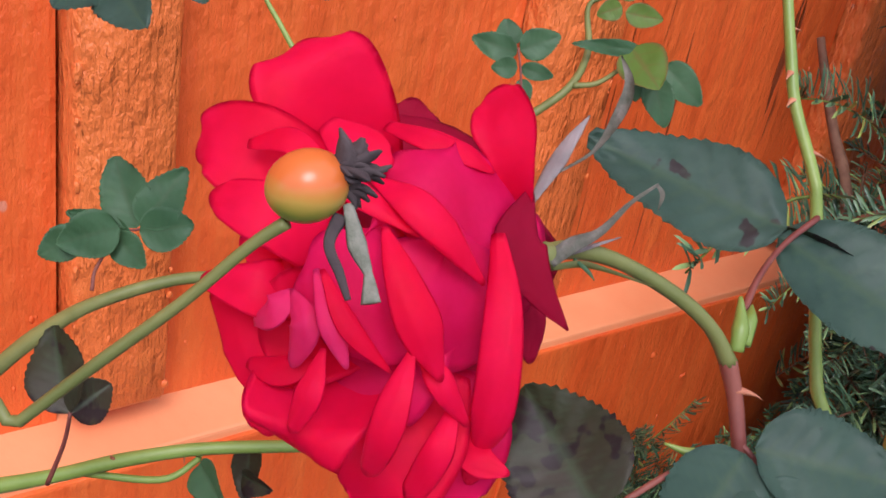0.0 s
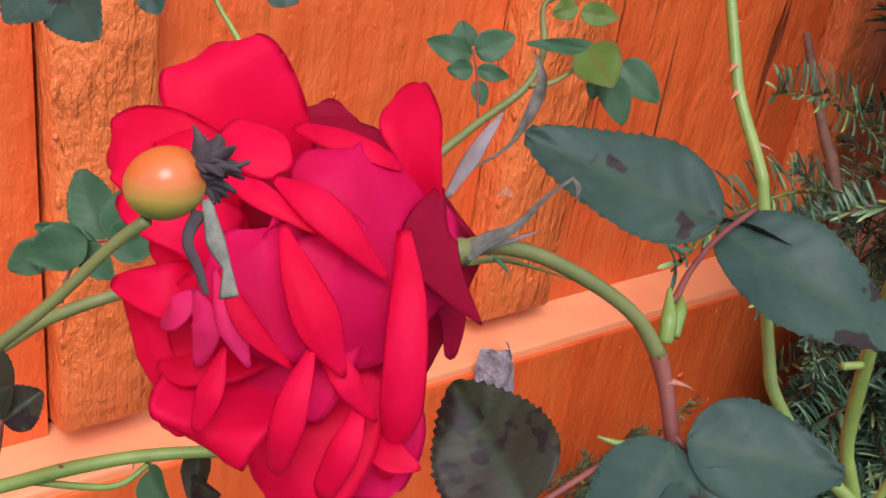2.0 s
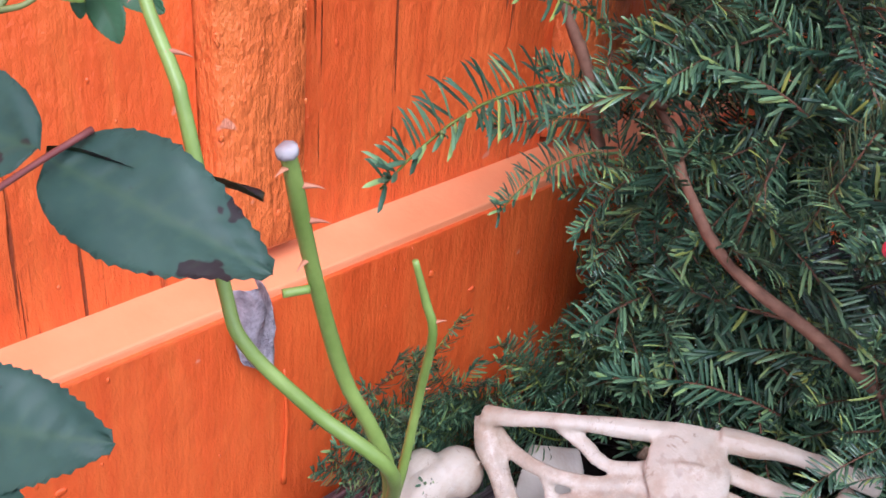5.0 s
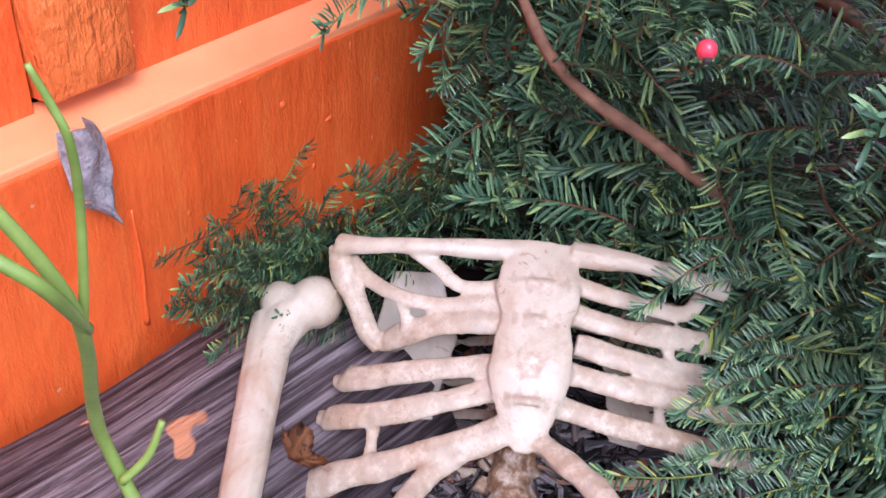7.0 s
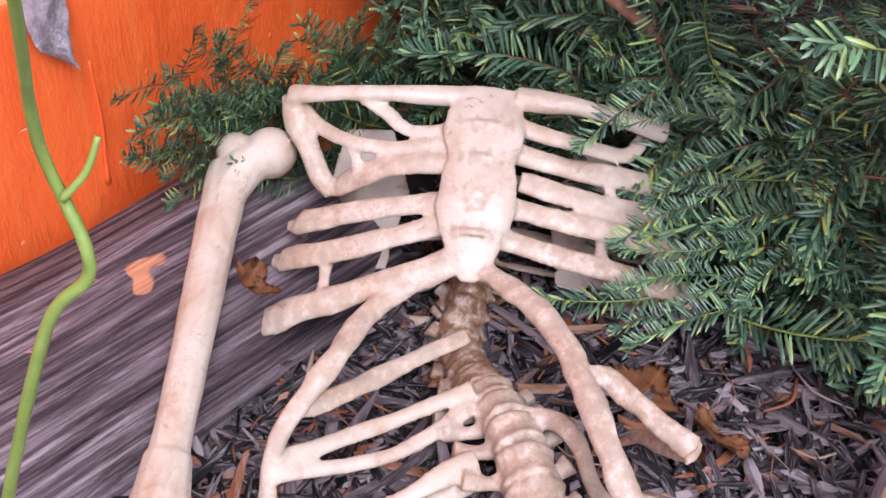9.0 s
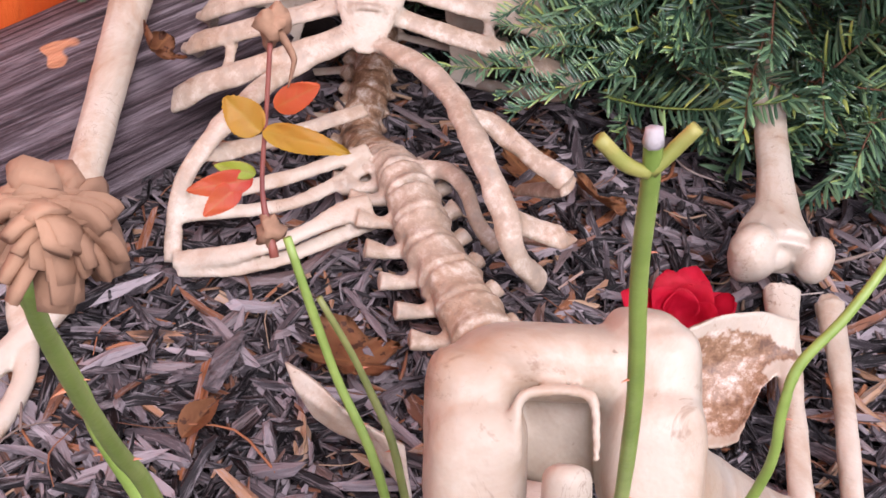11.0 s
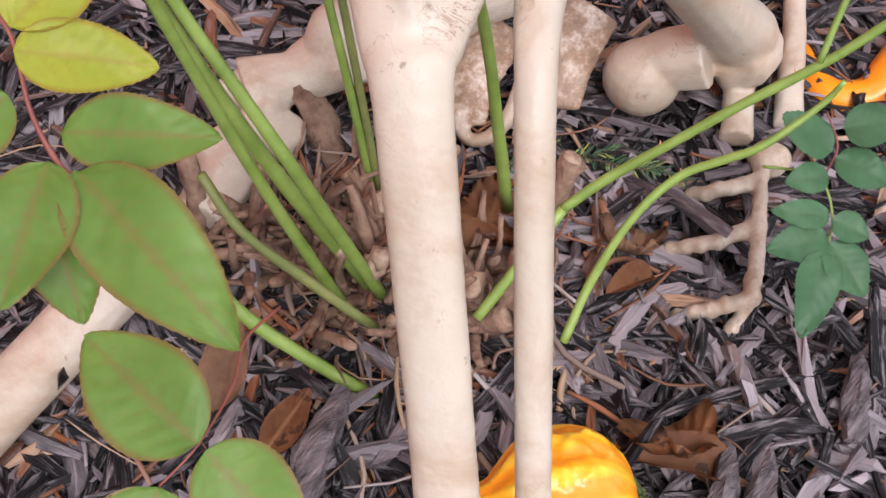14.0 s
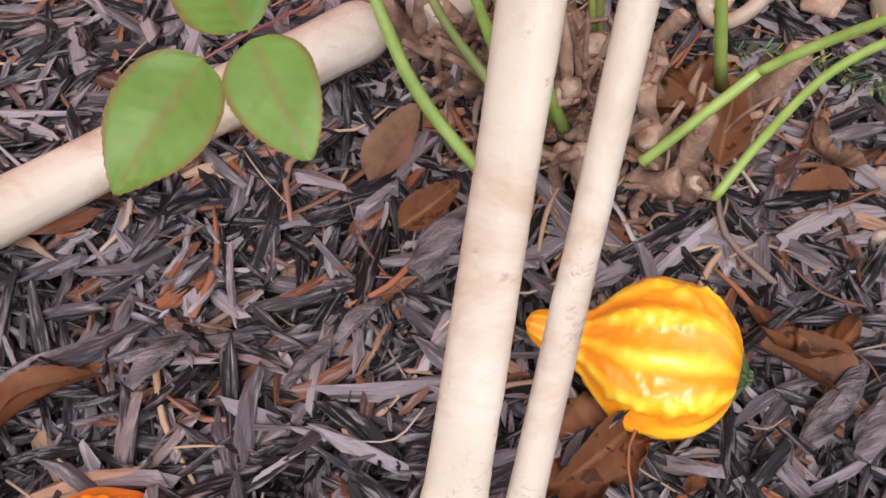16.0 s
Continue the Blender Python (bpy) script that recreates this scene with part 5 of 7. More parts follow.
# dry sepals, grey and green, with hooked tips
rose_petal([(24.2, 11.9, -4), (27.9, 18.0, -6), (30.8, 22.4, -8), (34.0, 26.6, -10)], (1.8, 4.1, 3.2, 0.4), (-0.3, 0, 1), 0.3, M_GREY_DRY, name="sepal")
rose_petal([(28.5, 16.6, -6), (34.6, 20.6, -8), (38.8, 27.1, -8), (40.2, 31.9, -9), (38.9, 36.6, -10)], (0.7, 1.1, 3.2, 2.4, 0.4), (-0.3, 0.1, 1), -0.4, M_SEPAL, name="sepal")
rose_petal([(27.0, 2.3, -2), (30.9, 5.0, -4), (35.6, 7.2, -6), (40.7, 12.0, -8), (45.5, 15.4, -9)], (3.6, 4.0, 2.2, 1.2, 0.7), (0, 0.2, 1), 0.3, M_SEPAL, name="sepal")
rose_petal([(45.1, 15.4, -9), (46.2, 13.6, -9), (45.7, 11.1, -10)], (0.6, 1.3, 0.3), (0, 0, 1), 0.3, M_SEPAL, name="sepal")
rose_petal([(27.3, 1.1, -2), (32.5, 1.8, -4), (37.9, 0.6, -6), (45.0, -1.7, -8)], (1.4, 1.8, 1.0, 0.3), (0, -0.2, 1), 0.3, M_CANE_DULL, name="sepal")
rose_petal([(28.3, 2.8, -5), (33.6, 4.5, -8), (39.7, 6.4, -10)], (1.5, 1.3, 0.3), (0, 0.2, 1), 0.3, M_GREY_DRY, name="sepal")
rose_petal([(31.1, 2.7, -4), (33.2, 0.9, -3), (34.4, -0.7, -3)], (0.7, 1.1, 0.2), (0, 0.2, 1), 0.3, M_LEAF_MID, name="sepal")
# bloom's own cane, its node and the leaf stalks
cane(bush, [(0.0867, -0.3532, 0.6029), (0.0927, -0.3539, 0.6030), (0.1026, -0.3560, 0.5997), (0.1135, -0.3609, 0.5936), (0.1211, -0.3646, 0.5873), (0.1250, -0.3682, 0.5808)],
     (0.0022, 0.0019, 0.0017, 0.0017, 0.0018, 0.0021), M_CANE_DULL)
cane(bush, [(0.1249, -0.3679, 0.5811), (0.1256, -0.3712, 0.5752), (0.1255, -0.3758, 0.5666), (0.1269, -0.3815, 0.5540), (0.1277, -0.3870, 0.5411), (0.115, -0.37, 0.38), (0.10, -0.345, 0.20), (0.09, -0.335, -0.01)],
     (0.0022, 0.0019, 0.0018, 0.0019, 0.0021, 0.0023, 0.003, 0.004), M_RED_STALK, thorns=((0.12, (0.75, -0.5, -0.05), 0.006),))
cane(bush, [(0.1257, -0.3683, 0.5834), (0.1270, -0.3667, 0.5871), (0.1300, -0.3626, 0.5908)], (0.0022, 0.0026, 0.0006), M_CANE, name="bud_sheath", label="pale green pointed bud sheath")
cane(bush, [(0.1277, -0.3681, 0.5841), (0.1307, -0.3656, 0.5874), (0.1337, -0.3631, 0.5884)], (0.002, 0.0022, 0.0004), M_CANE, name="bud_sheath", label="pale green pointed bud sheath")
stalk = cane(bush, [(0.1322, -0.3627, 0.5872), (0.1431, -0.3565, 0.5889), (0.1570, -0.3505, 0.5901), (0.1707, -0.3475, 0.5926)], (0.0013, 0.0011, 0.001, 0.0012), M_RED_STALK, name="leaf_stalk")
up_face = (-0.35, -0.55, 0.75)
leaflet(bush, (0.1603, -0.3479, 0.5918), (0.1369, -0.3089, 0.5962), 0.0225, up_face, M_LEAF_DARK, droop=-0.1, label="dark green leaflet with black spots", seed=1)
leaflet(bush, (0.1625, -0.3452, 0.5883), (0.1842, -0.3840, 0.5763), 0.0235, up_face, M_LEAF_DARK, label="dark green leaflet with black spots", seed=2)
leaflet(bush, (0.1643, -0.3414, 0.5878), (0.2000, -0.3593, 0.5766), 0.020, (0.25, 0.25, 0.95), M_LEAF_BROWNED, label="browned leaflet seen edge-on", seed=3)
cane(bush, [(0.1253, -0.3762, 0.5676), (0.1260, -0.3792, 0.5662), (0.1263, -0.3848, 0.5624)], (0.001, 0.001, 0.0008), M_RED_STALK, name="leaf_stalk")
leaflet(bush, (0.1245, -0.3793, 0.5695), (0.1439, -0.4004, 0.5701), 0.0185, up_face, M_LEAF_DARK, label="dark green leaflet with a black spot", seed=4)
leaflet(bush, (0.1228, -0.3788, 0.5685), (0.0990, -0.3861, 0.5524), 0.0175, up_face, M_LEAF_DARK, seed=5)
leaflet(bush, (0.1227, -0.3833, 0.5660), (0.1192, -0.4068, 0.5544), 0.0205, up_face, M_LEAF_DARK, seed=6)
leaflet(bush, (0.0926, -0.3744, 0.5619), (0.0902, -0.3525, 0.5747), 0.0225, (-0.5, -0.75, 0.3), M_LEAF_BROWNED, droop=0.0, label="purple-brown leaflet with a serrated rim", seed=7)
leaflet(bush, (0.0940, -0.3754, 0.5621), (0.0921, -0.3877, 0.5619), 0.014, up_face, M_LEAF_DARK, seed=8)
cane(bush, [(0.1232, -0.3773, 0.5672), (0.1121, -0.3750, 0.5663), (0.0989, -0.3745, 0.5627), (0.0912, -0.3747, 0.5601), (0.0824, -0.3737, 0.5561)], (0.0013, 0.0011, 0.001, 0.001, 0.001), M_RED_STALK, name="leaf_stalk")
cane(bush, [(0.1144, -0.3676, 0.5650), (0.1184, -0.3714, 0.5644), (0.1240, -0.3750, 0.5658)], (0.0004, 0.0016, 0.0016), M_CANE, name="bud_sheath")
# tall cane against the wall
cane(bush, [(0.2086, -0.2924, 0.6288), (0.2048, -0.3036, 0.6122), (0.2020, -0.3121, 0.6007), (0.2014, -0.3236, 0.5874), (0.2009, -0.3281, 0.5803), (0.1991, -0.3436, 0.5455), (0.1988, -0.3517, 0.5340), (0.2089, -0.3643, 0.5176), (0.2208, -0.3773, 0.5027), (0.2376, -0.3599, 0.4663)],
     (0.0016, 0.0018, 0.0018, 0.0019, 0.002, 0.002, 0.002, 0.0022, 0.0022, 0.0022), M_CANE, thorns=((0.16, (-0.8, -0.4, 0), 0.005), (0.09, (0.9, -0.3, 0), 0.004), (0.30, (0.8, -0.4, -0.1), 0.006), (0.22, (-0.8, -0.3, 0), 0.005)))
# cut canes
cut = cane(bush, [(0.1989, -0.3681, 0.5887), (0.2019, -0.3665, 0.5795), (0.2081, -0.3637, 0.5575), (0.2184, -0.3618, 0.5230), (0.2339, -0.3637, 0.4757), (0.2582, -0.3085, 0.3689), (0.2609, -0.3238, 0.3144), (0.2445, -0.3078, 0.2795), (0.2226, -0.2688, 0.1530), (0.2173, -0.2041, -0.0050)],
           (0.0021, 0.0022, 0.0022, 0.0023, 0.0025, 0.0032, 0.0034, 0.0036, 0.004, 0.0045), M_CANE, n=7,
           thorns=((0.06, (-0.9, -0.3, 0.1), 0.005), (0.12, (0.8, -0.5, 0.05), 0.006), (0.17, (0.8, -0.4, 0), 0.006), (0.22, (-0.8, -0.3, 0), 0.005), (0.55, (-0.8, 0.3, 0), 0.006), (0.7, (0.7, -0.6, 0.2), 0.006), (0.8, (-0.7, 0.6, 0.1), 0.006)))
bm = bmesh.new()
tube(bm, [(0.1987, -0.3680, 0.5894), (0.1990, -0.3680, 0.5879)], (0.0023, 0.0024), 9, 2, wob=0.3)
part("cut_end", bm, M_GREY_DRY, cut, "dry grey cut end")
cane(bush, [(0.2076, -0.3636, 0.5517), (0.2022, -0.3615, 0.5515)], (0.0012, 0.0013), M_CANE, name="stub")
cane(bush, [(0.1304, -0.6103, 0.2351), (0.1334, -0.6197, 0.2541), (0.1366, -0.6220, 0.2661)], (0.0016, 0.0014, 0.0011), M_CANE, name="side_shoot")
cane(bush, [(0.2597, -0.3146, 0.3429), (0.2692, -0.3198, 0.3543), (0.2766, -0.3203, 0.3676)], (0.0022, 0.0019, 0.0016), M_CANE, name="side_shoot")
cane(bush, [(0.2319, -0.3696, 0.5526), (0.2352, -0.3702, 0.5413), (0.2367, -0.3719, 0.5321), (0.2383, -0.3677, 0.5119), (0.2362, -0.3653, 0.4854), (0.2353, -0.3624, 0.4697)], (0.0009, 0.0013, 0.0014, 0.0015, 0.0016, 0.0018), M_CANE, thorns=((0.35, (0.9, -0.3, 0.1), 0.004), (0.6, (0.9, -0.3, 0), 0.003)))
cane(bush, [(0.1108, -0.5329, 0.4067), (0.1114, -0.5440, 0.3647), (0.1170, -0.5467, 0.3350), (0.1159, -0.5823, 0.3015), (0.1195, -0.5948, 0.2661), (0.1450, -0.6474, 0.1371), (0.1836, -0.6794, 0.0200)], (0.002, 0.0023, 0.0025, 0.0027, 0.0029, 0.004, 0.005), M_CANE, n=7, thorns=((0.3, (-0.8, 0.3, 0), 0.004), (0.5, (0.7, -0.6, 0.2), 0.004), (0.65, (-0.7, 0.6, 0.1), 0.005), (0.8, (0.7, -0.6, 0.2), 0.005)))
# second cane that runs beside the first, and the cut cane before the knee
cane(bush, [(0.1177, -0.5722, 0.3031), (0.1208, -0.5919, 0.2719), (0.1263, -0.6159, 0.2400), (0.1336, -0.6323, 0.2027), (0.1502, -0.6686, 0.1277), (0.1829, -0.6856, 0.0200)], (0.0024, 0.0026, 0.0028, 0.003, 0.0035, 0.004), M_CANE, thorns=((0.3, (-0.7, 0.5, 0.2), 0.006), (0.5, (0.8, -0.5, 0.2), 0.006)))
knee_cane = cane(bush, [(0.1260, -0.7235, 0.4439), (0.1282, -0.7235, 0.4351), (0.1356, -0.7221, 0.4119), (0.1464, -0.7225, 0.3734), (0.1710, -0.7163, 0.3021), (0.1929, -0.7060, 0.2500), (0.2308, -0.6956, 0.1600), (0.2602, -0.6962, 0.0300)], (0.0017, 0.0017, 0.0018, 0.0019, 0.0021, 0.0024, 0.003, 0.004), M_CANE, thorns=((0.25, (0.8, -0.5, 0.1), 0.003), (0.4, (-0.8, 0.4, 0.1), 0.003), (0.52, (0.8, -0.5, 0.1), 0.003)))
for pts in ([(0.1262, -0.7238, 0.4385), (0.1236, -0.7212, 0.4401), (0.1207, -0.7183, 0.4441)], [(0.1265, -0.7240, 0.4385), (0.1289, -0.7254, 0.4420), (0.1305, -0.7271, 0.4456)]):
    cane(bush, pts, (0.0011, 0.0014, 0.0013), M_BUD, n=4, name="bud", label="yellow-green swollen bud")
bm = bmesh.new()
tube(bm, [(0.1260, -0.7235, 0.4432), (0.1259, -0.7232, 0.4456)], (0.0016, 0.0012), 8, 2, wob=0.3)
part("cut_end", bm, M_GREY_DRY, knee_cane, "dry pale cut end")
# two thin canes with the autumn leaves
cane(bush, [(0.2224, -0.5505, 0.2707), (0.2212, -0.5751, 0.2234), (0.2217, -0.6052, 0.1684), (0.2243, -0.6418, 0.012)], (0.0020, 0.0022, 0.0024, 0.0030), M_CANE, thorns=((0.25, (-0.7, 0.5, 0.2), 0.004), (0.5, (0.8, -0.5, 0.2), 0.004)))
cane(bush, [(0.2226, -0.5663, 0.252), (0.229, -0.5855, 0.2162), (0.2281, -0.6079, 0.1721), (0.225, -0.6451, 0.012)], (0.0015, 0.0018, 0.0022, 0.0028), M_CANE_DULL, thorns=((0.3, (0.8, -0.5, 0.2), 0.004), (0.6, (-0.7, 0.5, 0.2), 0.004)))
cane(bush, [(0.2196, -0.5470, 0.2609), (0.2270, -0.5334, 0.2799), (0.2370, -0.5257, 0.3053), (0.2450, -0.5199, 0.3271)], (0.0022, 0.0011, 0.001, 0.0012), M_RED_STALK, name="withered_stalk", label="reddish brown withered flower stalk")
bm = bmesh.new()
blob(bm, (0.2223, -0.5418, 0.2680), (0.0042, 0.0042, 0.007), wob=0.8, freq=300)
part("withered_head", bm, M_DEAD, bush, "brown withered flower head")
bm = bmesh.new()
blob(bm, (0.2481, -0.5181, 0.3319), (0.0055, 0.0055, 0.007), wob=0.9, freq=260)
tube(bm, [(0.2485, -0.5205, 0.3305), (0.2477, -0.5285, 0.3231), (0.2424, -0.5312, 0.3151)], (0.002, 0.0014, 0.0003), 6, 4, wob=0.5)
part("withered_head", bm, M_DEAD, bush, "brown withered flower head")
cam_face = (-0.6, -0.5, 0.6)
for b_, t_, w, mt in (((0.2331, -0.5275, 0.2997), (0.2467, -0.5572, 0.2988), 0.0095, M_LEAF_GOLD), ((0.2326, -0.5274, 0.2991), (0.2277, -0.5141, 0.3097), 0.012, M_LEAF_GOLD), ((0.2271, -0.5304, 0.2857), (0.2170, -0.5196, 0.2887), 0.006, M_LEAF_YELLOW),
                      ((0.2256, -0.5305, 0.2841), (0.2055, -0.5178, 0.2826), 0.009, M_LEAF_RED), ((0.2210, -0.5282, 0.2827), (0.2056, -0.5262, 0.2760), 0.009, M_LEAF_RED), ((0.2387, -0.5281, 0.3069), (0.2497, -0.5390, 0.3167), 0.009, M_LEAF_RED)):
    leaflet(bush, b_, t_, w, cam_face, mt, teeth=9, seed=int(w * 9000))
# withered bloom close by
dead = cane(bush, [(0.0460, -0.7054, 0.4577), (0.0502, -0.6990, 0.4444), (0.0594, -0.6874, 0.4178), (0.0716, -0.6732, 0.3850), (0.0859, -0.6584, 0.3468), (0.1100, -0.6450, 0.2500), (0.1400, -0.6600, 0.1200), (0.1700, -0.6750, 0.0100)], (0.0011, 0.0013, 0.0015, 0.0018, 0.0021, 0.0025, 0.003, 0.004), M_CANE, thorns=((0.25, (-0.8, 0.3, 0), 0.003), (0.45, (0.7, -0.6, 0.2), 0.003)))
bm = bmesh.new()
c = V((0.0474, -0.7088, 0.4649))
for k in range(80):
    dv = V((rng.uniform(-1, 1), rng.uniform(-1, 1), rng.uniform(-0.8, 1))).normalized() * rng.uniform(0.002, 0.0058)
    tube(bm, [c + dv * 0.2, c + dv * 0.7 + V((0.0006, 0, 0.0006)), c + dv * 1.1 - V((0, 0, 0.0012))], (0.0009, 0.0019, 0.0013), 7, 3, flat=0.5, flat_dir=dv.orthogonal(), wob=0.7)
part("withered_head", bm, M_DEAD, bush, "brown withered rose head")
# arching cane at the side with small leaflets
cane(bush, [(0.2343, -0.7420, 0.0928), (0.2493, -0.7521, 0.1091), (0.2658, -0.7697, 0.1331), (0.2804, -0.7863, 0.1562), (0.2956, -0.8048, 0.1801), (0.3088, -0.8190, 0.2036), (0.3214, -0.8318, 0.2274)], (0.003, 0.0028, 0.0026, 0.0025, 0.0024, 0.0022, 0.002), M_CANE, thorns=((0.3, (0.2, 0.3, 0.9), 0.005), (0.6, (0.2, 0.3, 0.9), 0.005)))
cane(bush, [(0.1874, -0.7371, 0.0542), (0.2092, -0.7396, 0.0724), (0.2343, -0.7420, 0.0928)], (0.003, 0.003, 0.003), M_CANE)
cane(bush, [(0.1938, -0.7776, 0.0716), (0.2124, -0.7736, 0.0910), (0.2299, -0.7755, 0.1184), (0.2462, -0.7820, 0.1361), (0.2556, -0.7937, 0.1480), (0.2624, -0.8039, 0.1589), (0.2787, -0.8134, 0.1751), (0.2820, -0.8168, 0.1872)], (0.0024, 0.0024, 0.0022, 0.0022, 0.0022, 0.002, 0.0016, 0.0013), M_CANE, thorns=((0.45, (0.2, 0.3, 0.9), 0.004),))
cane(bush, [(0.3049, -0.7249, 0.3687), (0.2797, -0.7302, 0.3421), (0.2627, -0.7286, 0.3248), (0.2505, -0.7242, 0.3106), (0.2458, -0.7253, 0.2966), (0.2439, -0.7281, 0.2733), (0.2424, -0.7213, 0.2236), (0.2517, -0.7056, 0.1369)], (0.0014, 0.0016, 0.0018, 0.0019, 0.002, 0.002, 0.0022, 0.003), M_CANE, thorns=((0.2, (0.6, -0.6, 0.1), 0.004), (0.6, (0.6, -0.6, 0.1), 0.004)))
cane(bush, [(0.2734, -0.8082, 0.1964), (0.2844, -0.8052, 0.2168), (0.2948, -0.8049, 0.2354), (0.3059, -0.7987, 0.2562)], (0.0016, 0.0016, 0.0016, 0.0015), M_CANE, thorns=((0.5, (0.6, -0.6, 0.2), 0.004),))
cane(bush, [(0.3048, -0.7947, 0.1042), (0.3091, -0.8102, 0.1096), (0.3106, -0.8209, 0.1077), (0.3027, -0.8315, 0.1011), (0.2911, -0.8375, 0.0943)], (0.0012, 0.001, 0.001, 0.0008, 0.0007), M_CANE, name="leaf_stalk")
cane(bush, [(0.3133, -0.8184, 0.1108), (0.3210, -0.8161, 0.1209), (0.3259, -0.8050, 0.1298)], (0.0008, 0.0008, 0.0007), M_RED_STALK, name="leaf_stalk")
down_face = (-0.3, -0.35, 0.9)
for b_, t_, w in (((0.3181, -0.8155, 0.1192), (0.3100, -0.7930, 0.1319), 0.016), ((0.3119, -0.8197, 0.1131), (0.2951, -0.8092, 0.1139), 0.0125), ((0.3180, -0.8182, 0.1178), (0.3242, -0.8427, 0.1159), 0.017), ((0.3244, -0.8146, 0.1278), (0.3380, -0.8331, 0.1363), 0.018),
                  ((0.3005, -0.8303, 0.1041), (0.2834, -0.8114, 0.1078), 0.0125), ((0.2956, -0.8343, 0.0988), (0.2732, -0.8190, 0.0972), 0.0165), ((0.3007, -0.8318, 0.1034), (0.3056, -0.8477, 0.1012), 0.013), ((0.2945, -0.8359, 0.0974), (0.2900, -0.8605, 0.0871), 0.017), ((0.2904, -0.8371, 0.0967), (0.2589, -0.8505, 0.0796), 0.019)):
    leaflet(bush, b_, t_, w, down_face, M_LEAF_MID, teeth=11, seed=int(w * 3e4))
# big light leaves near the eye
for b_, t_, w, mt in (((0.0375, -0.7211, 0.3099), (0.0653, -0.7189, 0.3200), 0.0163, M_LEAF_YELLOW), ((0.0353, -0.7239, 0.3070), (0.0545, -0.7445, 0.3039), 0.0143, M_LEAF_YELLOW), ((0.0337, -0.7368, 0.2942), (0.0530, -0.7635, 0.2984), 0.0150, M_LEAF_LIGHT), ((0.0301, -0.7457, 0.2925), (0.0277, -0.7945, 0.2830), 0.0218, M_LEAF_LIGHT),
                      ((0.0274, -0.7405, 0.2933), (0.0019, -0.7566, 0.2854), 0.0177, M_LEAF_LIGHT), ((0.0256, -0.7389, 0.2878), (0.0141, -0.7607, 0.2692), 0.0163, M_LEAF_LIGHT), ((0.0308, -0.7247, 0.2984), (0.0112, -0.7218, 0.2922), 0.0163, M_LEAF_LIGHT),
                      ((0.0221, -0.7795, 0.2300), (0.0196, -0.7429, 0.2403), 0.0245, M_LEAF_LIGHT), ((0.0102, -0.7789, 0.2250), (-0.0222, -0.7964, 0.2097), 0.0286, M_LEAF_LIGHT), ((0.0223, -0.7815, 0.2291), (0.0236, -0.8128, 0.2163), 0.0224, M_LEAF_LIGHT)):
    leaflet(bush, b_, t_, w, (-0.35, -0.4, 0.85), mt, teeth=16, droop=0.12, seed=int(w * 5e4))
cane(bush, [(0.0386, -0.7081, 0.3120), (0.0374, -0.7203, 0.3076), (0.0314, -0.7313, 0.2980), (0.0291, -0.7420, 0.2911), (0.0310, -0.7456, 0.2905)], (0.0008, 0.0008, 0.0009, 0.0012, 0.0008), M_RED_STALK, name="leaf_stalk")
cane(bush, [(0.0102, -0.7789, 0.2250), (0.0222, -0.7792, 0.2290), (0.0389, -0.7714, 0.2248), (0.0520, -0.7612, 0.2203), (0.0679, -0.7562, 0.2130)], (0.0005, 0.0005, 0.0006, 0.0007, 0.0008), M_RED_STALK, name="leaf_stalk")
cane(bush, [(0.1088, -0.6176, 0.1146), (0.1097, -0.6409, 0.0901), (0.1184, -0.6685, 0.0546), (0.1490, -0.7193, 0.0040)], (0.0034, 0.0036, 0.0038, 0.004), M_CANE, thorns=((0.3, (0.7, 0.5, 0.3), 0.005), (0.6, (0.7, 0.5, 0.3), 0.005)))
cane(bush, [(0.1296, -0.6332, 0.1154), (0.1313, -0.6522, 0.0936), (0.1457, -0.6736, 0.0640), (0.1627, -0.6992, 0.0332)], (0.0026, 0.0027, 0.003, 0.003), M_CANE_DULL)
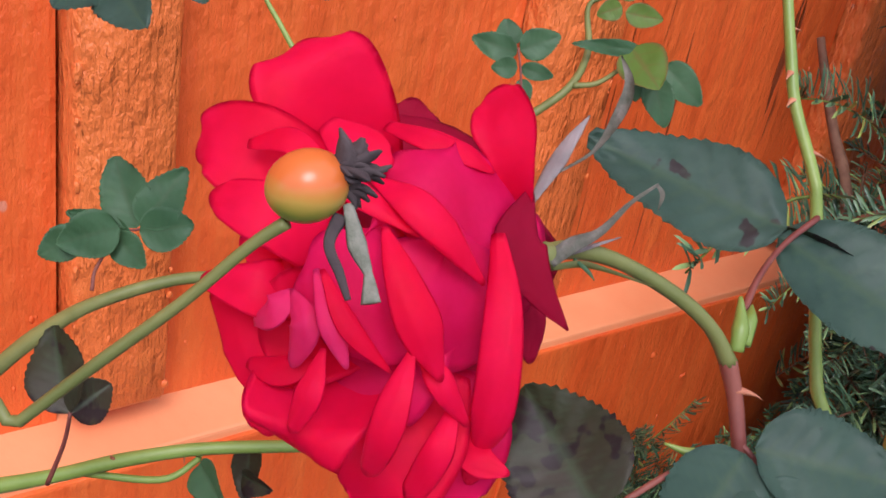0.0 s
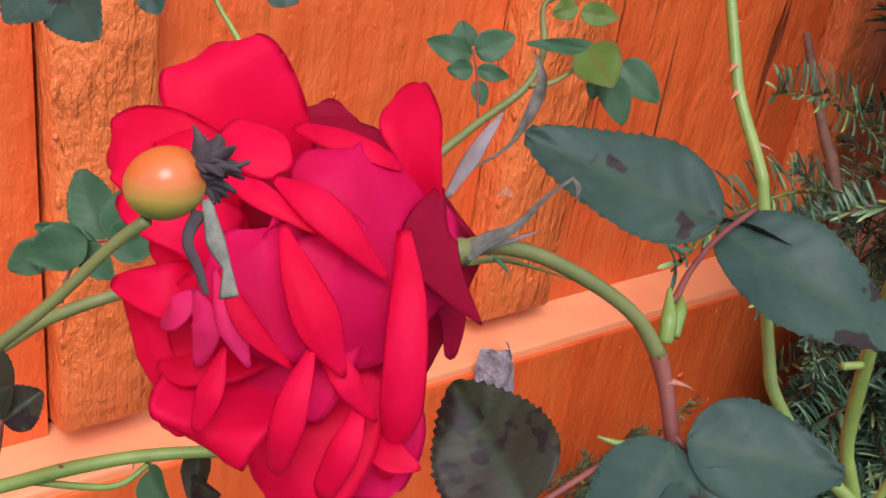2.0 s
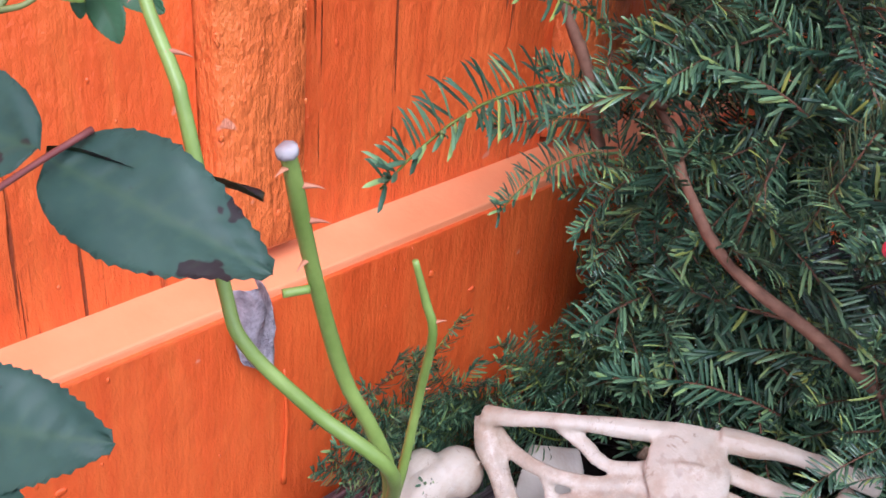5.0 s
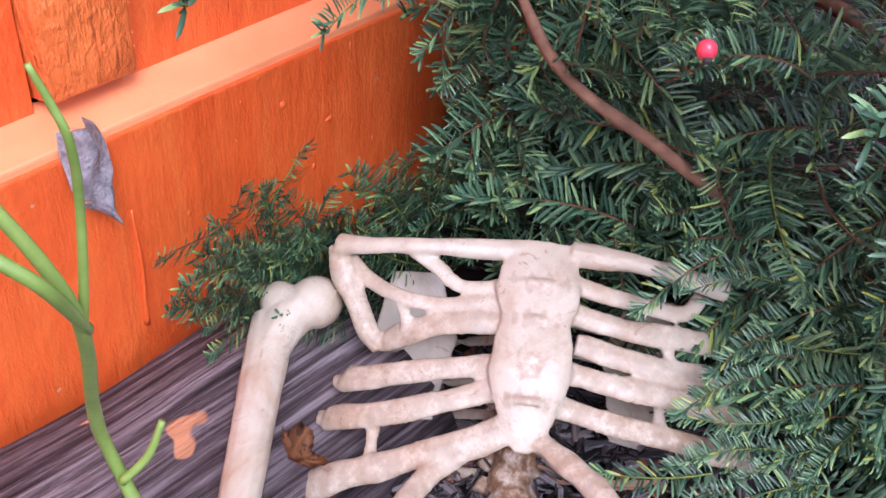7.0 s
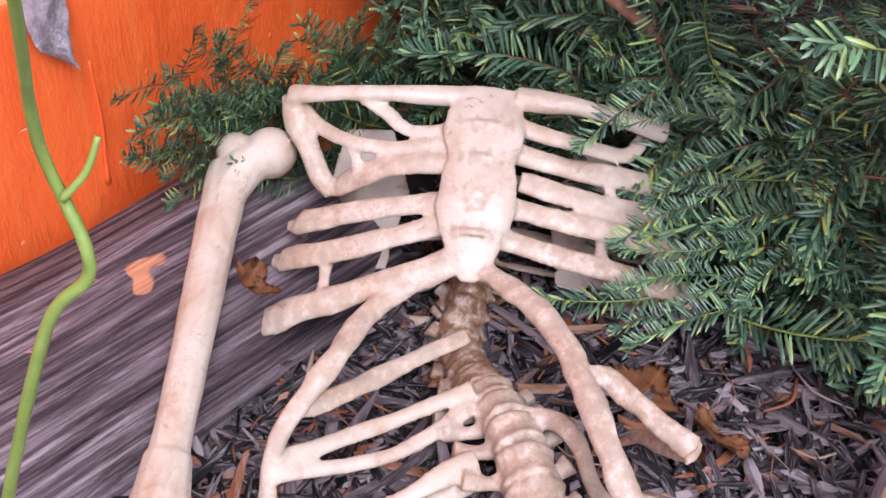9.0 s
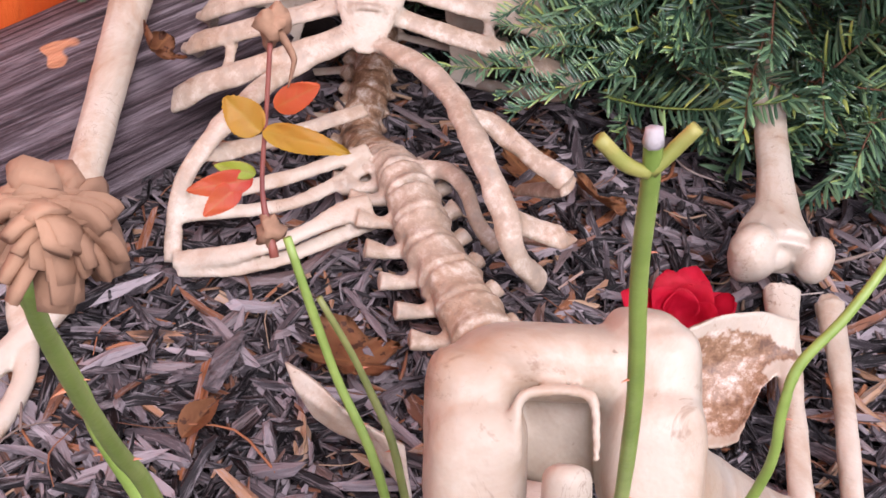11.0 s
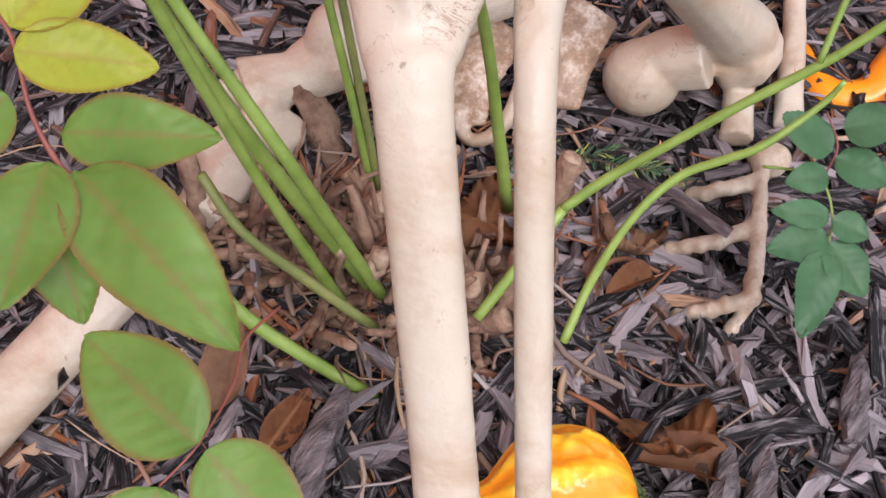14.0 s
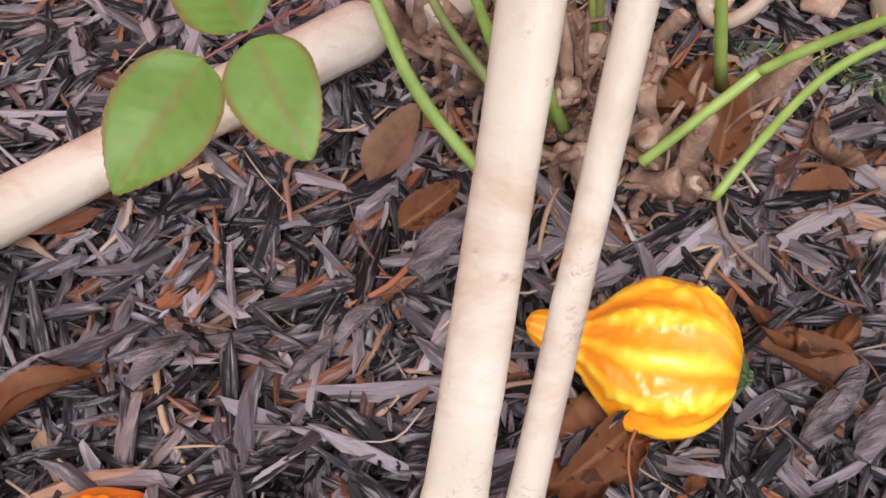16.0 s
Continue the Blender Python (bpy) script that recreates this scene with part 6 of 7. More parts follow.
# leaves and canes on the wall side of the bloom
for b_, t_, w, mt in (((0.0989, -0.1544, 0.4976), (0.0961, -0.1385, 0.5172), 0.019, M_LEAF_MID), ((0.1005, -0.1552, 0.4984), (0.1155, -0.1541, 0.5178), 0.019, M_LEAF_MID), ((0.0994, -0.1556, 0.4966), (0.1146, -0.1645, 0.5017), 0.017, M_LEAF_MID), ((0.0970, -0.1544, 0.4954), (0.0802, -0.1384, 0.4985), 0.010, M_LEAF_MID),
                      ((0.0929, -0.1550, 0.4997), (0.0746, -0.1460, 0.4910), 0.019, M_LEAF_MID), ((0.0924, -0.1511, 0.4946), (0.0989, -0.1622, 0.4865), 0.013, M_LEAF_MID), ((0.0844, -0.1436, 0.4921), (0.0710, -0.1386, 0.4833), 0.014, M_LEAF_MID),
                      ((0.1869, -0.2245, 0.5808), (0.1766, -0.2146, 0.5829), 0.010, M_LEAF_MID), ((0.1877, -0.2246, 0.5817), (0.1986, -0.2294, 0.5876), 0.0115, M_LEAF_MID), ((0.1864, -0.2266, 0.5772), (0.1799, -0.2221, 0.5760), 0.008, M_LEAF_MID), ((0.1872, -0.2272, 0.5773), (0.1947, -0.2340, 0.5765), 0.006, M_LEAF_MID), ((0.1887, -0.2192, 0.5806), (0.1888, -0.2142, 0.5879), 0.009, M_LEAF_MID), ((0.1867, -0.2288, 0.5743), (0.1870, -0.2335, 0.5680), 0.006, M_LEAF_MID),
                      ((0.2176, -0.2450, 0.5877), (0.1978, -0.2357, 0.5876), 0.006, M_LEAF_MID), ((0.2150, -0.2427, 0.5879), (0.2131, -0.2593, 0.5818), 0.017, M_LEAF_LIGHT), ((0.2225, -0.2474, 0.5800), (0.2233, -0.2571, 0.5670), 0.011, M_LEAF_MID), ((0.2293, -0.2447, 0.5820), (0.2369, -0.2572, 0.5730), 0.013, M_LEAF_MID), ((0.2221, -0.2304, 0.5940), (0.2314, -0.2381, 0.5939), 0.009, M_LEAF_LIGHT), ((0.2216, -0.2290, 0.5954), (0.2148, -0.2258, 0.5920), 0.008, M_LEAF_LIGHT), ((0.2214, -0.2273, 0.5976), (0.2276, -0.2276, 0.6045), 0.009, M_LEAF_LIGHT), ((0.2187, -0.2458, 0.5778), (0.2169, -0.2481, 0.5724), 0.006, M_LEAF_MID),
                      ((0.0812, -0.1722, 0.5909), (0.0830, -0.1930, 0.5831), 0.021, M_LEAF_DARK), ((0.0790, -0.1697, 0.5918), (0.0642, -0.1769, 0.5838), 0.020, M_LEAF_DARK), ((0.1039, -0.1771, 0.5906), (0.1053, -0.1823, 0.5848), 0.010, M_LEAF_DARK), ((0.1405, -0.1800, 0.5899), (0.1474, -0.1873, 0.5875), 0.010, M_LEAF_DARK)):
    leaflet(bush, b_, t_, w * 0.82, (-0.55, -0.75, 0.35), mt, teeth=9, seed=int(w * 7e4))
cane(bush, [(0.0834, -0.1560, 0.4771), (0.0858, -0.1532, 0.4839), (0.0939, -0.1522, 0.4948), (0.0996, -0.1551, 0.4974)], (0.0012, 0.001, 0.0008, 0.0007), M_RED_STALK, name="leaf_stalk")
cane(bush, [(0.0286, -0.2295, 0.5064), (0.0465, -0.2161, 0.5068), (0.0663, -0.2050, 0.5062), (0.0898, -0.2073, 0.5107), (0.1143, -0.2131, 0.5114), (0.1410, -0.2258, 0.5247), (0.1734, -0.2325, 0.5534), (0.1847, -0.2350, 0.5633), (0.1976, -0.2380, 0.5741), (0.2075, -0.2329, 0.5832), (0.2131, -0.2231, 0.5939), (0.2201, -0.2259, 0.5981)], (0.0028, 0.0027, 0.0025, 0.0022, 0.002, 0.002, 0.0018, 0.0016, 0.0015, 0.0014, 0.001, 0.0008), M_CANE_DULL)
cane(bush, [(0.1991, -0.2385, 0.5751), (0.2048, -0.2420, 0.5768), (0.2124, -0.2426, 0.5809), (0.2183, -0.2433, 0.5870)], (0.0012, 0.001, 0.0009, 0.0007), M_CANE_DULL)
cane(bush, [(0.1850, -0.2342, 0.5647), (0.1869, -0.2280, 0.5758), (0.1874, -0.2239, 0.5824)], (0.0007, 0.0006, 0.0005), M_RED_STALK, name="leaf_stalk")
cane(bush, [(0.1221, -0.1775, 0.5916), (0.1240, -0.1837, 0.5850), (0.1262, -0.1894, 0.5794), (0.1325, -0.2066, 0.5621)], (0.0009, 0.0009, 0.001, 0.001), M_CANE)
cane(bush, [(0.0197, -0.2739, 0.5119), (0.0323, -0.2809, 0.5167), (0.0449, -0.2876, 0.5220), (0.0590, -0.2942, 0.5252), (0.0795, -0.3052, 0.5276), (0.1024, -0.3162, 0.5290)], (0.0022, 0.002, 0.0019, 0.0018, 0.0017, 0.0016), M_CANE, thorns=((0.35, (-0.3, -0.2, 0.9), 0.004), (0.55, (-0.1, -0.2, -0.9), 0.003)))
cane(bush, [(0.0353, -0.2810, 0.5161), (0.0497, -0.2918, 0.5176), (0.0568, -0.2935, 0.5215), (0.0581, -0.2934, 0.5233)], (0.001, 0.001, 0.0009, 0.0009), M_CANE)
for b_, t_, w, mt in (((0.0702, -0.2936, 0.5233), (0.0640, -0.3046, 0.5162), 0.006, M_LEAF_BROWNED), ((0.0575, -0.2949, 0.5223), (0.0575, -0.3070, 0.5191), 0.008, M_LEAF_MID), ((0.0656, -0.2994, 0.5196), (0.0683, -0.3079, 0.5205), 0.006, M_LEAF_BROWNED)):
    leaflet(bush, b_, t_, w, (-0.6, -0.7, 0.2), mt, teeth=8, fold=0.5)
# rose hip on its stalk, with a black withered crown
hip = tagged(new("rose_hip"), "orange and green rose hip with a black withered crown")
hip.parent = bush
bm = bmesh.new()
hc = V((0.0235, -0.3806, 0.6385))
hx = (V((0.0265, -0.3820, 0.6400)) - hc).normalized()
blob(bm, hc, (0.0038, 0.0038, 0.0043), frame_from(hx, (0, 0, 1)).to_3x3(), 24, 16, wob=0.05, freq=90)
mh, nt, b = material("rose_hip_skin", 0.28, 0.5)
tc = nt.nodes.new("ShaderNodeTexCoord")
sep = nt.nodes.new("ShaderNodeSeparateXYZ")
nt.links.new(tc.outputs["Generated"], sep.inputs[0])
blush = nt.nodes.new("ShaderNodeMath")
blush.operation = 'MULTIPLY_ADD'
blush.inputs[1].default_value = 0.3
nt.links.new(noise_tex(nt, 200, 3), blush.inputs[0])
nt.links.new(sep.outputs["Z"], blush.inputs[2])
nt.links.new(ramp(nt, blush.outputs[0], [(0.38, (0.20, 0.26, 0.03)), (0.62, (0.48, 0.30, 0.06)), (0.85, (0.62, 0.15, 0.03))]), b.inputs["Base Color"])
part("body", bm, mh, hip)
bm = bmesh.new()
for k in range(44):
    e0 = hc + hx * 0.0042 + V((0, 0, rng.uniform(-0.0016, 0.0012)))
    dv = (hx * rng.uniform(0.2, 1.0) + V((rng.uniform(-1, 1), rng.uniform(-1, 1), rng.uniform(-1, 1))) * 0.7).normalized() * rng.uniform(0.002, 0.0042)
    tube(bm, [e0 - hx * 0.0006, e0 + dv * 0.6, e0 + dv * 1.15 + V((0, 0, rng.uniform(-0.0016, 0.0004)))], (0.0011, 0.0010, 0.0003), 6, 3, flat=0.5, wob=0.9)
part("crown", bm, M_DEAD_DARK, hip, "black withered crown")
for pts in ([(0.0265, -0.3837, 0.6376), (0.0263, -0.3869, 0.6347), (0.0267, -0.3889, 0.6324), (0.0261, -0.3912, 0.6304)], [(0.0258, -0.3839, 0.6365), (0.0240, -0.3853, 0.6343), (0.0244, -0.3873, 0.6320), (0.0242, -0.3897, 0.6303)]):
    bm = bmesh.new()
    k = pts[0][0] > 0.026
    tube(bm, pts, (0.0005, 0.0009, 0.0004, 0.0009) if k else (0.0008, 0.0006, 0.0005, 0.0003), 8, 8, flat=0.3, flat_dir=(-0.5, -0.7, 0.5), wob=1.0)
    part("sepal", bm, M_SEPAL if k else M_DEAD_DARK, hip, "withered silver-grey sepal" if k else "withered dark grey sepal")
cane(hip, [(0.0215, -0.3808, 0.6348), (0.0186, -0.3788, 0.6313), (0.0132, -0.3755, 0.6237), (0.0065, -0.3715, 0.6156), (-0.0010, -0.3666, 0.6057), (-0.0115, -0.3598, 0.5912), (-0.06, -0.36, 0.42), (0.0, -0.34, 0.2), (0.07, -0.33, -0.01)], (0.0009, 0.0008, 0.0008, 0.0009, 0.0009, 0.001, 0.0012, 0.0016, 0.002), M_CANE_DULL, name="stalk")
leaflet(bush, (0.0229, -0.3128, 0.5596), (0.0239, -0.2996, 0.5697), 0.010, (-0.6, -0.7, 0.3), M_LEAF_BROWNED, teeth=8, fold=0.5, label="curled purple-brown leaf", seed=40)
leaflet(bush, (0.0229, -0.3128, 0.5596), (0.0301, -0.3127, 0.5641), 0.008, (-0.4, -0.7, 0.6), M_LEAF_BROWNED, teeth=8, fold=0.6, label="curled purple-brown leaf", seed=41)
cane(bush, [(0.0230, -0.3127, 0.5598), (0.0223, -0.3110, 0.5514), (0.0200, -0.3091, 0.5415)], (0.0006, 0.0007, 0.0008), M_RED_STALK, name="leaf_stalk")
# woody crown: thick cut stubs with pale ends, and a tangle of thin dead shoots
crown_bm = bmesh.new()
for k in range(230):
    f = rng.random()
    c = V((0.172 + 0.050 * f + rng.gauss(0, 0.022), -0.605 - 0.11 * f + rng.gauss(0, 0.018), 0.008))
    dv = V((rng.uniform(-1, 0.8), rng.uniform(-1, 0.8), rng.uniform(0.15, 1.0))).normalized() * rng.uniform(0.025, 0.065)
    rr = rng.uniform(0.0008, 0.0034)
    tube(crown_bm, [c, c + dv * 0.5 + V((rng.uniform(-0.006, 0.006), rng.uniform(-0.006, 0.006), 0.004)), c + dv], (rr * 1.3, rr, rr * 0.6), 7, 4, wob=0.9)
crown = part("crown", crown_bm, M_BARK, bush, "brown woody crown of dead shoots")
for k in range(24):
    f = rng.random()
    c = V((0.172 + 0.055 * f + rng.gauss(0, 0.018), -0.600 - 0.13 * f + rng.gauss(0, 0.014), 0.0))
    dv = V((rng.uniform(-1, 0.6), rng.uniform(-1, 0.6), rng.uniform(0.5, 1.3))).normalized()
    ln, rr = rng.uniform(0.035, 0.075), rng.uniform(0.0035, 0.0075)
    bm = bmesh.new()
    tube(bm, [c, c + dv * ln * 0.5 + V((rng.uniform(-0.004, 0.004), rng.uniform(-0.004, 0.004), 0)), c + dv * ln], (rr * 1.25, rr, rr * 1.08), 11, 6, wob=0.6)
    stub = part("stub", bm, M_BARK, crown)
    bm = bmesh.new()
    tube(bm, [c + dv * (ln - 0.001), c + dv * (ln + 0.0012)], (rr * 0.95, rr * 0.72), 11, 2, wob=0.3)
    part("cut_end", bm, M_STUB_END, stub, "pale ringed cut end")


# ---- loose things ----
def gourd_mat():
    m, nt, b = material("yellow_gourd_skin", 0.32, 0.5)
    at = nt.nodes.new("ShaderNodeAttribute")
    at.attribute_name = "stripe"
    add = nt.nodes.new("ShaderNodeMath")
    nt.links.new(at.outputs["Fac"], add.inputs[0])
    wobble = nt.nodes.new("ShaderNodeMath")
    wobble.operation = 'MULTIPLY_ADD'
    wobble.inputs[1].default_value = 0.9
    wobble.inputs[2].default_value = -0.45
    nt.links.new(noise_tex(nt, 95, 4, 0.6), wobble.inputs[0])
    nt.links.new(wobble.outputs[0], add.inputs[1])
    col = ramp(nt, add.outputs[0], [(0.32, (0.78, 0.27, 0.008)), (0.62, (0.86, 0.43, 0.012)), (0.9, (0.88, 0.56, 0.04))])
    nt.links.new(col, b.inputs["Base Color"])
    bump(nt, b, noise_tex(nt, 150, 3), 0.4, 0.0015)
    return m


M_GOURD = gourd_mat()
M_SCAR = plain("green_stem_scar", (0.015, 0.03, 0.012), (0.10, 0.14, 0.04), 120, 0.6, 0.4)
M_GOURD_ORANGE = plain("orange_gourd_skin", (0.80, 0.20, 0.006), (0.88, 0.30, 0.01), 30, 0.3, 0.25, 0.001, 0.5)


def gourd(name, base_c, axis, r, length, neck, mat, label):
    """A small ribbed, warty gourd lying on its side, with a neck at one end and a dry stem at the other."""
    g = thing(name, label, "gourd")
    ax_ = V(axis).normalized()
    fm = frame_from(ax_, (0, 0, 1))
    bm = bmesh.new()
    sl = bm.verts.layers.float.new("stripe")
    nu, nv = 60, 110
    rings = []
    for i in range(nu + 1):
        u = i / nu
        if u < neck:
            k = u / neck
            rr = r * (0.27 * math.sqrt(max(0.0, 1 - (1 - min(1, k * 2.2)) ** 2)) + 0.17 * k ** 3)
        else:
            k = (u - neck) / (1 - neck)
            rr = r * (0.44 + 0.56 * math.sin(min(1, k * 2.4) * math.pi / 2)) * (math.sqrt(max(0.0, 1 - max(0, (k - 0.5) / 0.5) ** 2.4)))
        ring = []
        for j in range(nv):
            th = 2 * math.pi * j / nv
            rib = math.cos(th * 11)
            wart = 0.0
            if u > neck:
                wn_ = noise.noise(Vector((u * 22, math.cos(th) * 7, math.sin(th) * 7)))
                wart = 0.085 * max(0, wn_ + 0.02) ** 0.7 * (1 if math.cos(th * 5.5) > -0.1 else 0.2)
            q = rr * (1 + 0.035 * rib * min(1, u / neck) + wart)
            v = bm.verts.new(V(base_c) + fm @ V((math.cos(th) * q, math.sin(th) * q, (u - 0.5) * length)) + V((0, 0, 0.18 * r * max(0, 1 - u / neck) ** 2)))
            v[sl] = 0.42 + 0.32 * math.cos(th * 11 + 0.8 * math.sin(u * 9)) + 0.9 * wart / 0.085 * 0.35
            ring.append(v)
        rings.append(ring)
    for a, b in zip(rings, rings[1:]):
        for j in range(nv):
            bm.faces.new((a[j], a[(j + 1) % nv], b[(j + 1) % nv], b[j]))
    bm.faces.new(rings[0][::-1])
    bm.faces.new(rings[-1])
    bmesh.ops.recalc_face_normals(bm, faces=bm.faces)
    part("body", bm, mat, g)
    bm = bmesh.new()
    e = V(base_c) + ax_ * length * 0.47
    for k in range(7):
        a = k * 0.9
        off = fm @ V((math.cos(a), math.sin(a), 0)) * r * 0.16
        tube(bm, [e + off * 1.6, e + off * 0.8 + ax_ * 0.003, e + off * 0.4 + ax_ * 0.007], (0.0012, 0.0012, 0.0006), 6, 3)
    for k in range(12):
        a = k * 0.5236
        off = fm @ V((math.cos(a), math.sin(a), 0)) * r
        tube(bm, [e + off * 0.10 + ax_ * 0.004, e + off * 0.30 + ax_ * 0.001, e + off * 0.46 - ax_ * 0.0022], (0.0014, 0.0012, 0.0004), 6, 3)
    part("stem_scar", bm, M_SCAR, g, "green and grey dry stem scar")
    return g


gn, ge = V((0.1110, -0.7786, 0.0330)), V((0.1765, -0.8355, 0.0350))
gourd("striped_gourd", (gn + ge) / 2, ge - gn, 0.0315, (ge - gn).length, 0.30, M_GOURD, "small yellow and orange striped warty gourd lying on the mulch")
g2 = V((-0.0770, -0.7945, 0.0200))
gourd("plain_gourd", g2, (0.8, -0.5, 0.0), 0.028, 0.075, 0.2, M_GOURD_ORANGE, "small plain orange gourd lying on the mulch")
# orange gourd with a curved neck
ring_g = thing("curved_gourd", "smooth orange gourd with a long curved neck on the mulch", "gourd")
bm = bmesh.new()
tube(bm, [(0.4875, -0.7317, 0.0220), (0.4636, -0.7530, 0.0200), (0.4551, -0.7722, 0.0200), (0.4678, -0.7881, 0.0220), (0.4932, -0.7946, 0.0280), (0.5329, -0.8003, 0.0300)], (0.004, 0.0085, 0.0105, 0.012, 0.018, 0.026), 18, 6, wob=0.06)
blob(bm, (0.5654, -0.8129, 0.0340), (0.036, 0.036, 0.034), segs=24, rings=16, wob=0.05, freq=30)
part("body", bm, M_GOURD_ORANGE, ring_g)

# dried curled leaf stuck under the batten
M_PAPER = plain("dry_grey_leaf", (0.30, 0.26, 0.28), (0.72, 0.67, 0.70), 130, 0.75, 0.9, 0.003)
bm = bmesh.new()
rows = []
a, b = V((0.4185, -0.0060, 0.2760)), V((0.4329, -0.0120, 0.1975))
for i in range(15):
    u = i / 14
    c = a.lerp(b, u)
    w = 0.0145 * math.sin(math.pi * min(1, u * 0.9 + 0.14)) ** 0.7
    row = []
    for j in range(9):
        v = j / 4 - 1
        bend = 0.010 * (1 - v * v) + 0.004 * math.sin(u * 8 + v * 3) + 0.003 * noise.noise(Vector((u * 6, v * 3, 2)))
        row.append(bm.verts.new(c + V((v * w * 1.1 + 0.003 * math.sin(u * 7), -0.001 - bend, 0.35 * v * w + 0.003 * noise.noise(Vector((v * 4, u * 8, 0)))))))
    rows.append(row)
for p, q in zip(rows, rows[1:]):
    for j in range(8):
        bm.faces.new((p[j], p[j + 1], q[j + 1], q[j]))
bmesh.ops.solidify(bm, geom=bm.faces[:], thickness=0.0005)
tagged(part("dried_leaf", bm, M_PAPER), "curled papery grey dried leaf stuck under the wall batten", "dried leaf")

# red artificial rose lying behind the hip bone
fr = thing("fabric_rose", "red fabric rose lying on the mulch beside the skeleton's elbow", "artificial flower")
M_FABRIC = plain("red_fabric", (0.55, 0.004, 0.02), (0.68, 0.012, 0.045), 70, 0.6, 0.3, 0.001, 0.3)
fc = V((0.5468, -0.5768, 0.0200))
ftop = V((0.5523, -0.5662, 0.0600))
fx = frame_from((ftop - fc) + V((-0.02, -0.02, 0.01)), (0, 0, 1))
for k in range(14):
    petal(fr, fc, fx, k * 137.5, 0.030 + 0.0009 * k, 0.034, 70, 12 + 4 * k, 10 + 6 * k, M_FABRIC, curl=0.5, tip=0.6, seed=50 + k)
petal(fr, V((0.5641, -0.5860, 0.0300)), frame_from((0.6, -0.7, 0.2), (0, 0, 1)), 30, 0.026, 0.02, 60, 40, 60, M_FABRIC, seed=90)

# yew berry
bm = bmesh.new()
bc = V((0.6029, -0.3290, 0.3975))
blob(bm, bc, (0.0055, 0.0055, 0.0058), segs=20, rings=14)
bv = thing("yew_berry", "pinkish red yew berry among the needles", "berry")
part("flesh", bm, plain("berry_flesh", (0.55, 0.03, 0.06), (0.7, 0.07, 0.11), 90, 0.3, 0.1, 0.0005, 0.5, 0.2), bv)
bm = bmesh.new()
blob(bm, bc + V((-0.003, -0.003, -0.0032)), (0.0024, 0.0024, 0.0024), segs=10, rings=8)
part("seed", bm, M_DEAD_DARK, bv)

# fallen lobed leaves
def fallen_leaf(name, centre, size, yaw, mat, label, lobes=5, depth=0.42, cup=0.2, seed=0, tilt=0.0):
    r = random.Random(seed)
    bm = bmesh.new()
    vein = bm.verts.layers.float.new("vein")
    n = 72
    mid = bm.verts.new((0, 0, 0))
    mid[vein] = 0.7
    prev = []
    rings_ = []
    for ring in (0.35, 0.7, 1.0):
        cur = []
        for i in range(n):
            th = 2 * math.pi * i / n
            lob = abs(math.cos(th * lobes / 2)) ** 1.4
            rad_ = (1 - depth + depth * lob) * (1 + 0.05 * math.sin(th * 17 + seed) + 0.12 * noise.noise(Vector((math.cos(th) * 2, math.sin(th) * 2, seed)))) * (0.85 + 0.25 * math.cos(th))
            rad_ *= size * ring * (1 if ring < 1 else r.uniform(0.92, 1.06))
            h = cup * size * ring ** 2 * (0.5 + 0.7 * noise.noise(Vector((math.cos(th) * 1.3 + seed, math.sin(th) * 1.3, ring)))) + 0.06 * size * math.cos(th * lobes) * ring
            v = bm.verts.new((rad_ * math.cos(th), rad_ * math.sin(th), h))
            v[vein] = 0.5 if abs(math.cos(th * lobes / 2)) > 0.99 else 0.0
            cur.append(v)
        rings_.append(cur)
    for i in range(n):
        bm.faces.new((mid, rings_[0][i], rings_[0][(i + 1) % n]))
        for p, q in zip(rings_, rings_[1:]):
            bm.faces.new((p[i], q[i], q[(i + 1) % n], p[(i + 1) % n]))
    bmesh.ops.solidify(bm, geom=bm.faces[:], thickness=0.0004)
    ob = part(name, bm, mat)
    ob.matrix_world = Matrix.Translation(V(centre) + V((0, 0, 0.013))) @ pose(0, 0, 0, tilt, tilt * 0.4, yaw)
    return tagged(ob, label, "fallen leaf", "fallen leaves")


fallen_leaf("maple_leaf", (0.1140, -0.8335, 0.0120), 0.028, 200, M_LEAF_OAK, "small brown leaf lying on the mulch beside the gourd", 3, 0.25, 0.3, 2, 8)
fallen_leaf("maple_leaf", (0.2099, -0.8387, 0.0180), 0.026, 120, M_LEAF_OAK, "curled brown leaf standing in the mulch", 3, 0.3, 0.7, 3, 35)
fallen_leaf("maple_leaf", (0.6077, -0.4067, 0.0140), 0.035, 10, M_LEAF_OAK, "brown leaf under the ribs", 5, 0.35, 0.25, 5, 10)
fallen_leaf("maple_leaf", (0.5997, -0.4736, 0.0300), 0.03, 60, M_LEAF_OAK, "brown leaf resting against the shrub", 4, 0.35, 0.4, 6, 40)
fallen_leaf("maple_leaf", (0.2823, -0.7561, 0.0140), 0.02, 80, M_DEAD, "curled tan leaf in the mulch", 3, 0.3, 0.8, 7, 30)
fallen_leaf("maple_leaf", (0.2491, -0.6933, 0.0140), 0.026, 20, M_LEAF_OAK, "reddish brown leaf on the mulch", 3, 0.25, 0.3, 9, 10)
fallen_leaf("maple_leaf", (0.5658, -0.0874, 0.1050), 0.018, 20, M_LEAF_OAK, "brown leaf caught on the timber", 3, 0.3, 0.5, 10, 25)
fallen_leaf("maple_leaf", (0.4303, -0.1976, 0.1000), 0.022, 40, M_LEAF_OAK, "curled brown leaf caught in the ribs", 4, 0.35, 0.8, 11, 40)

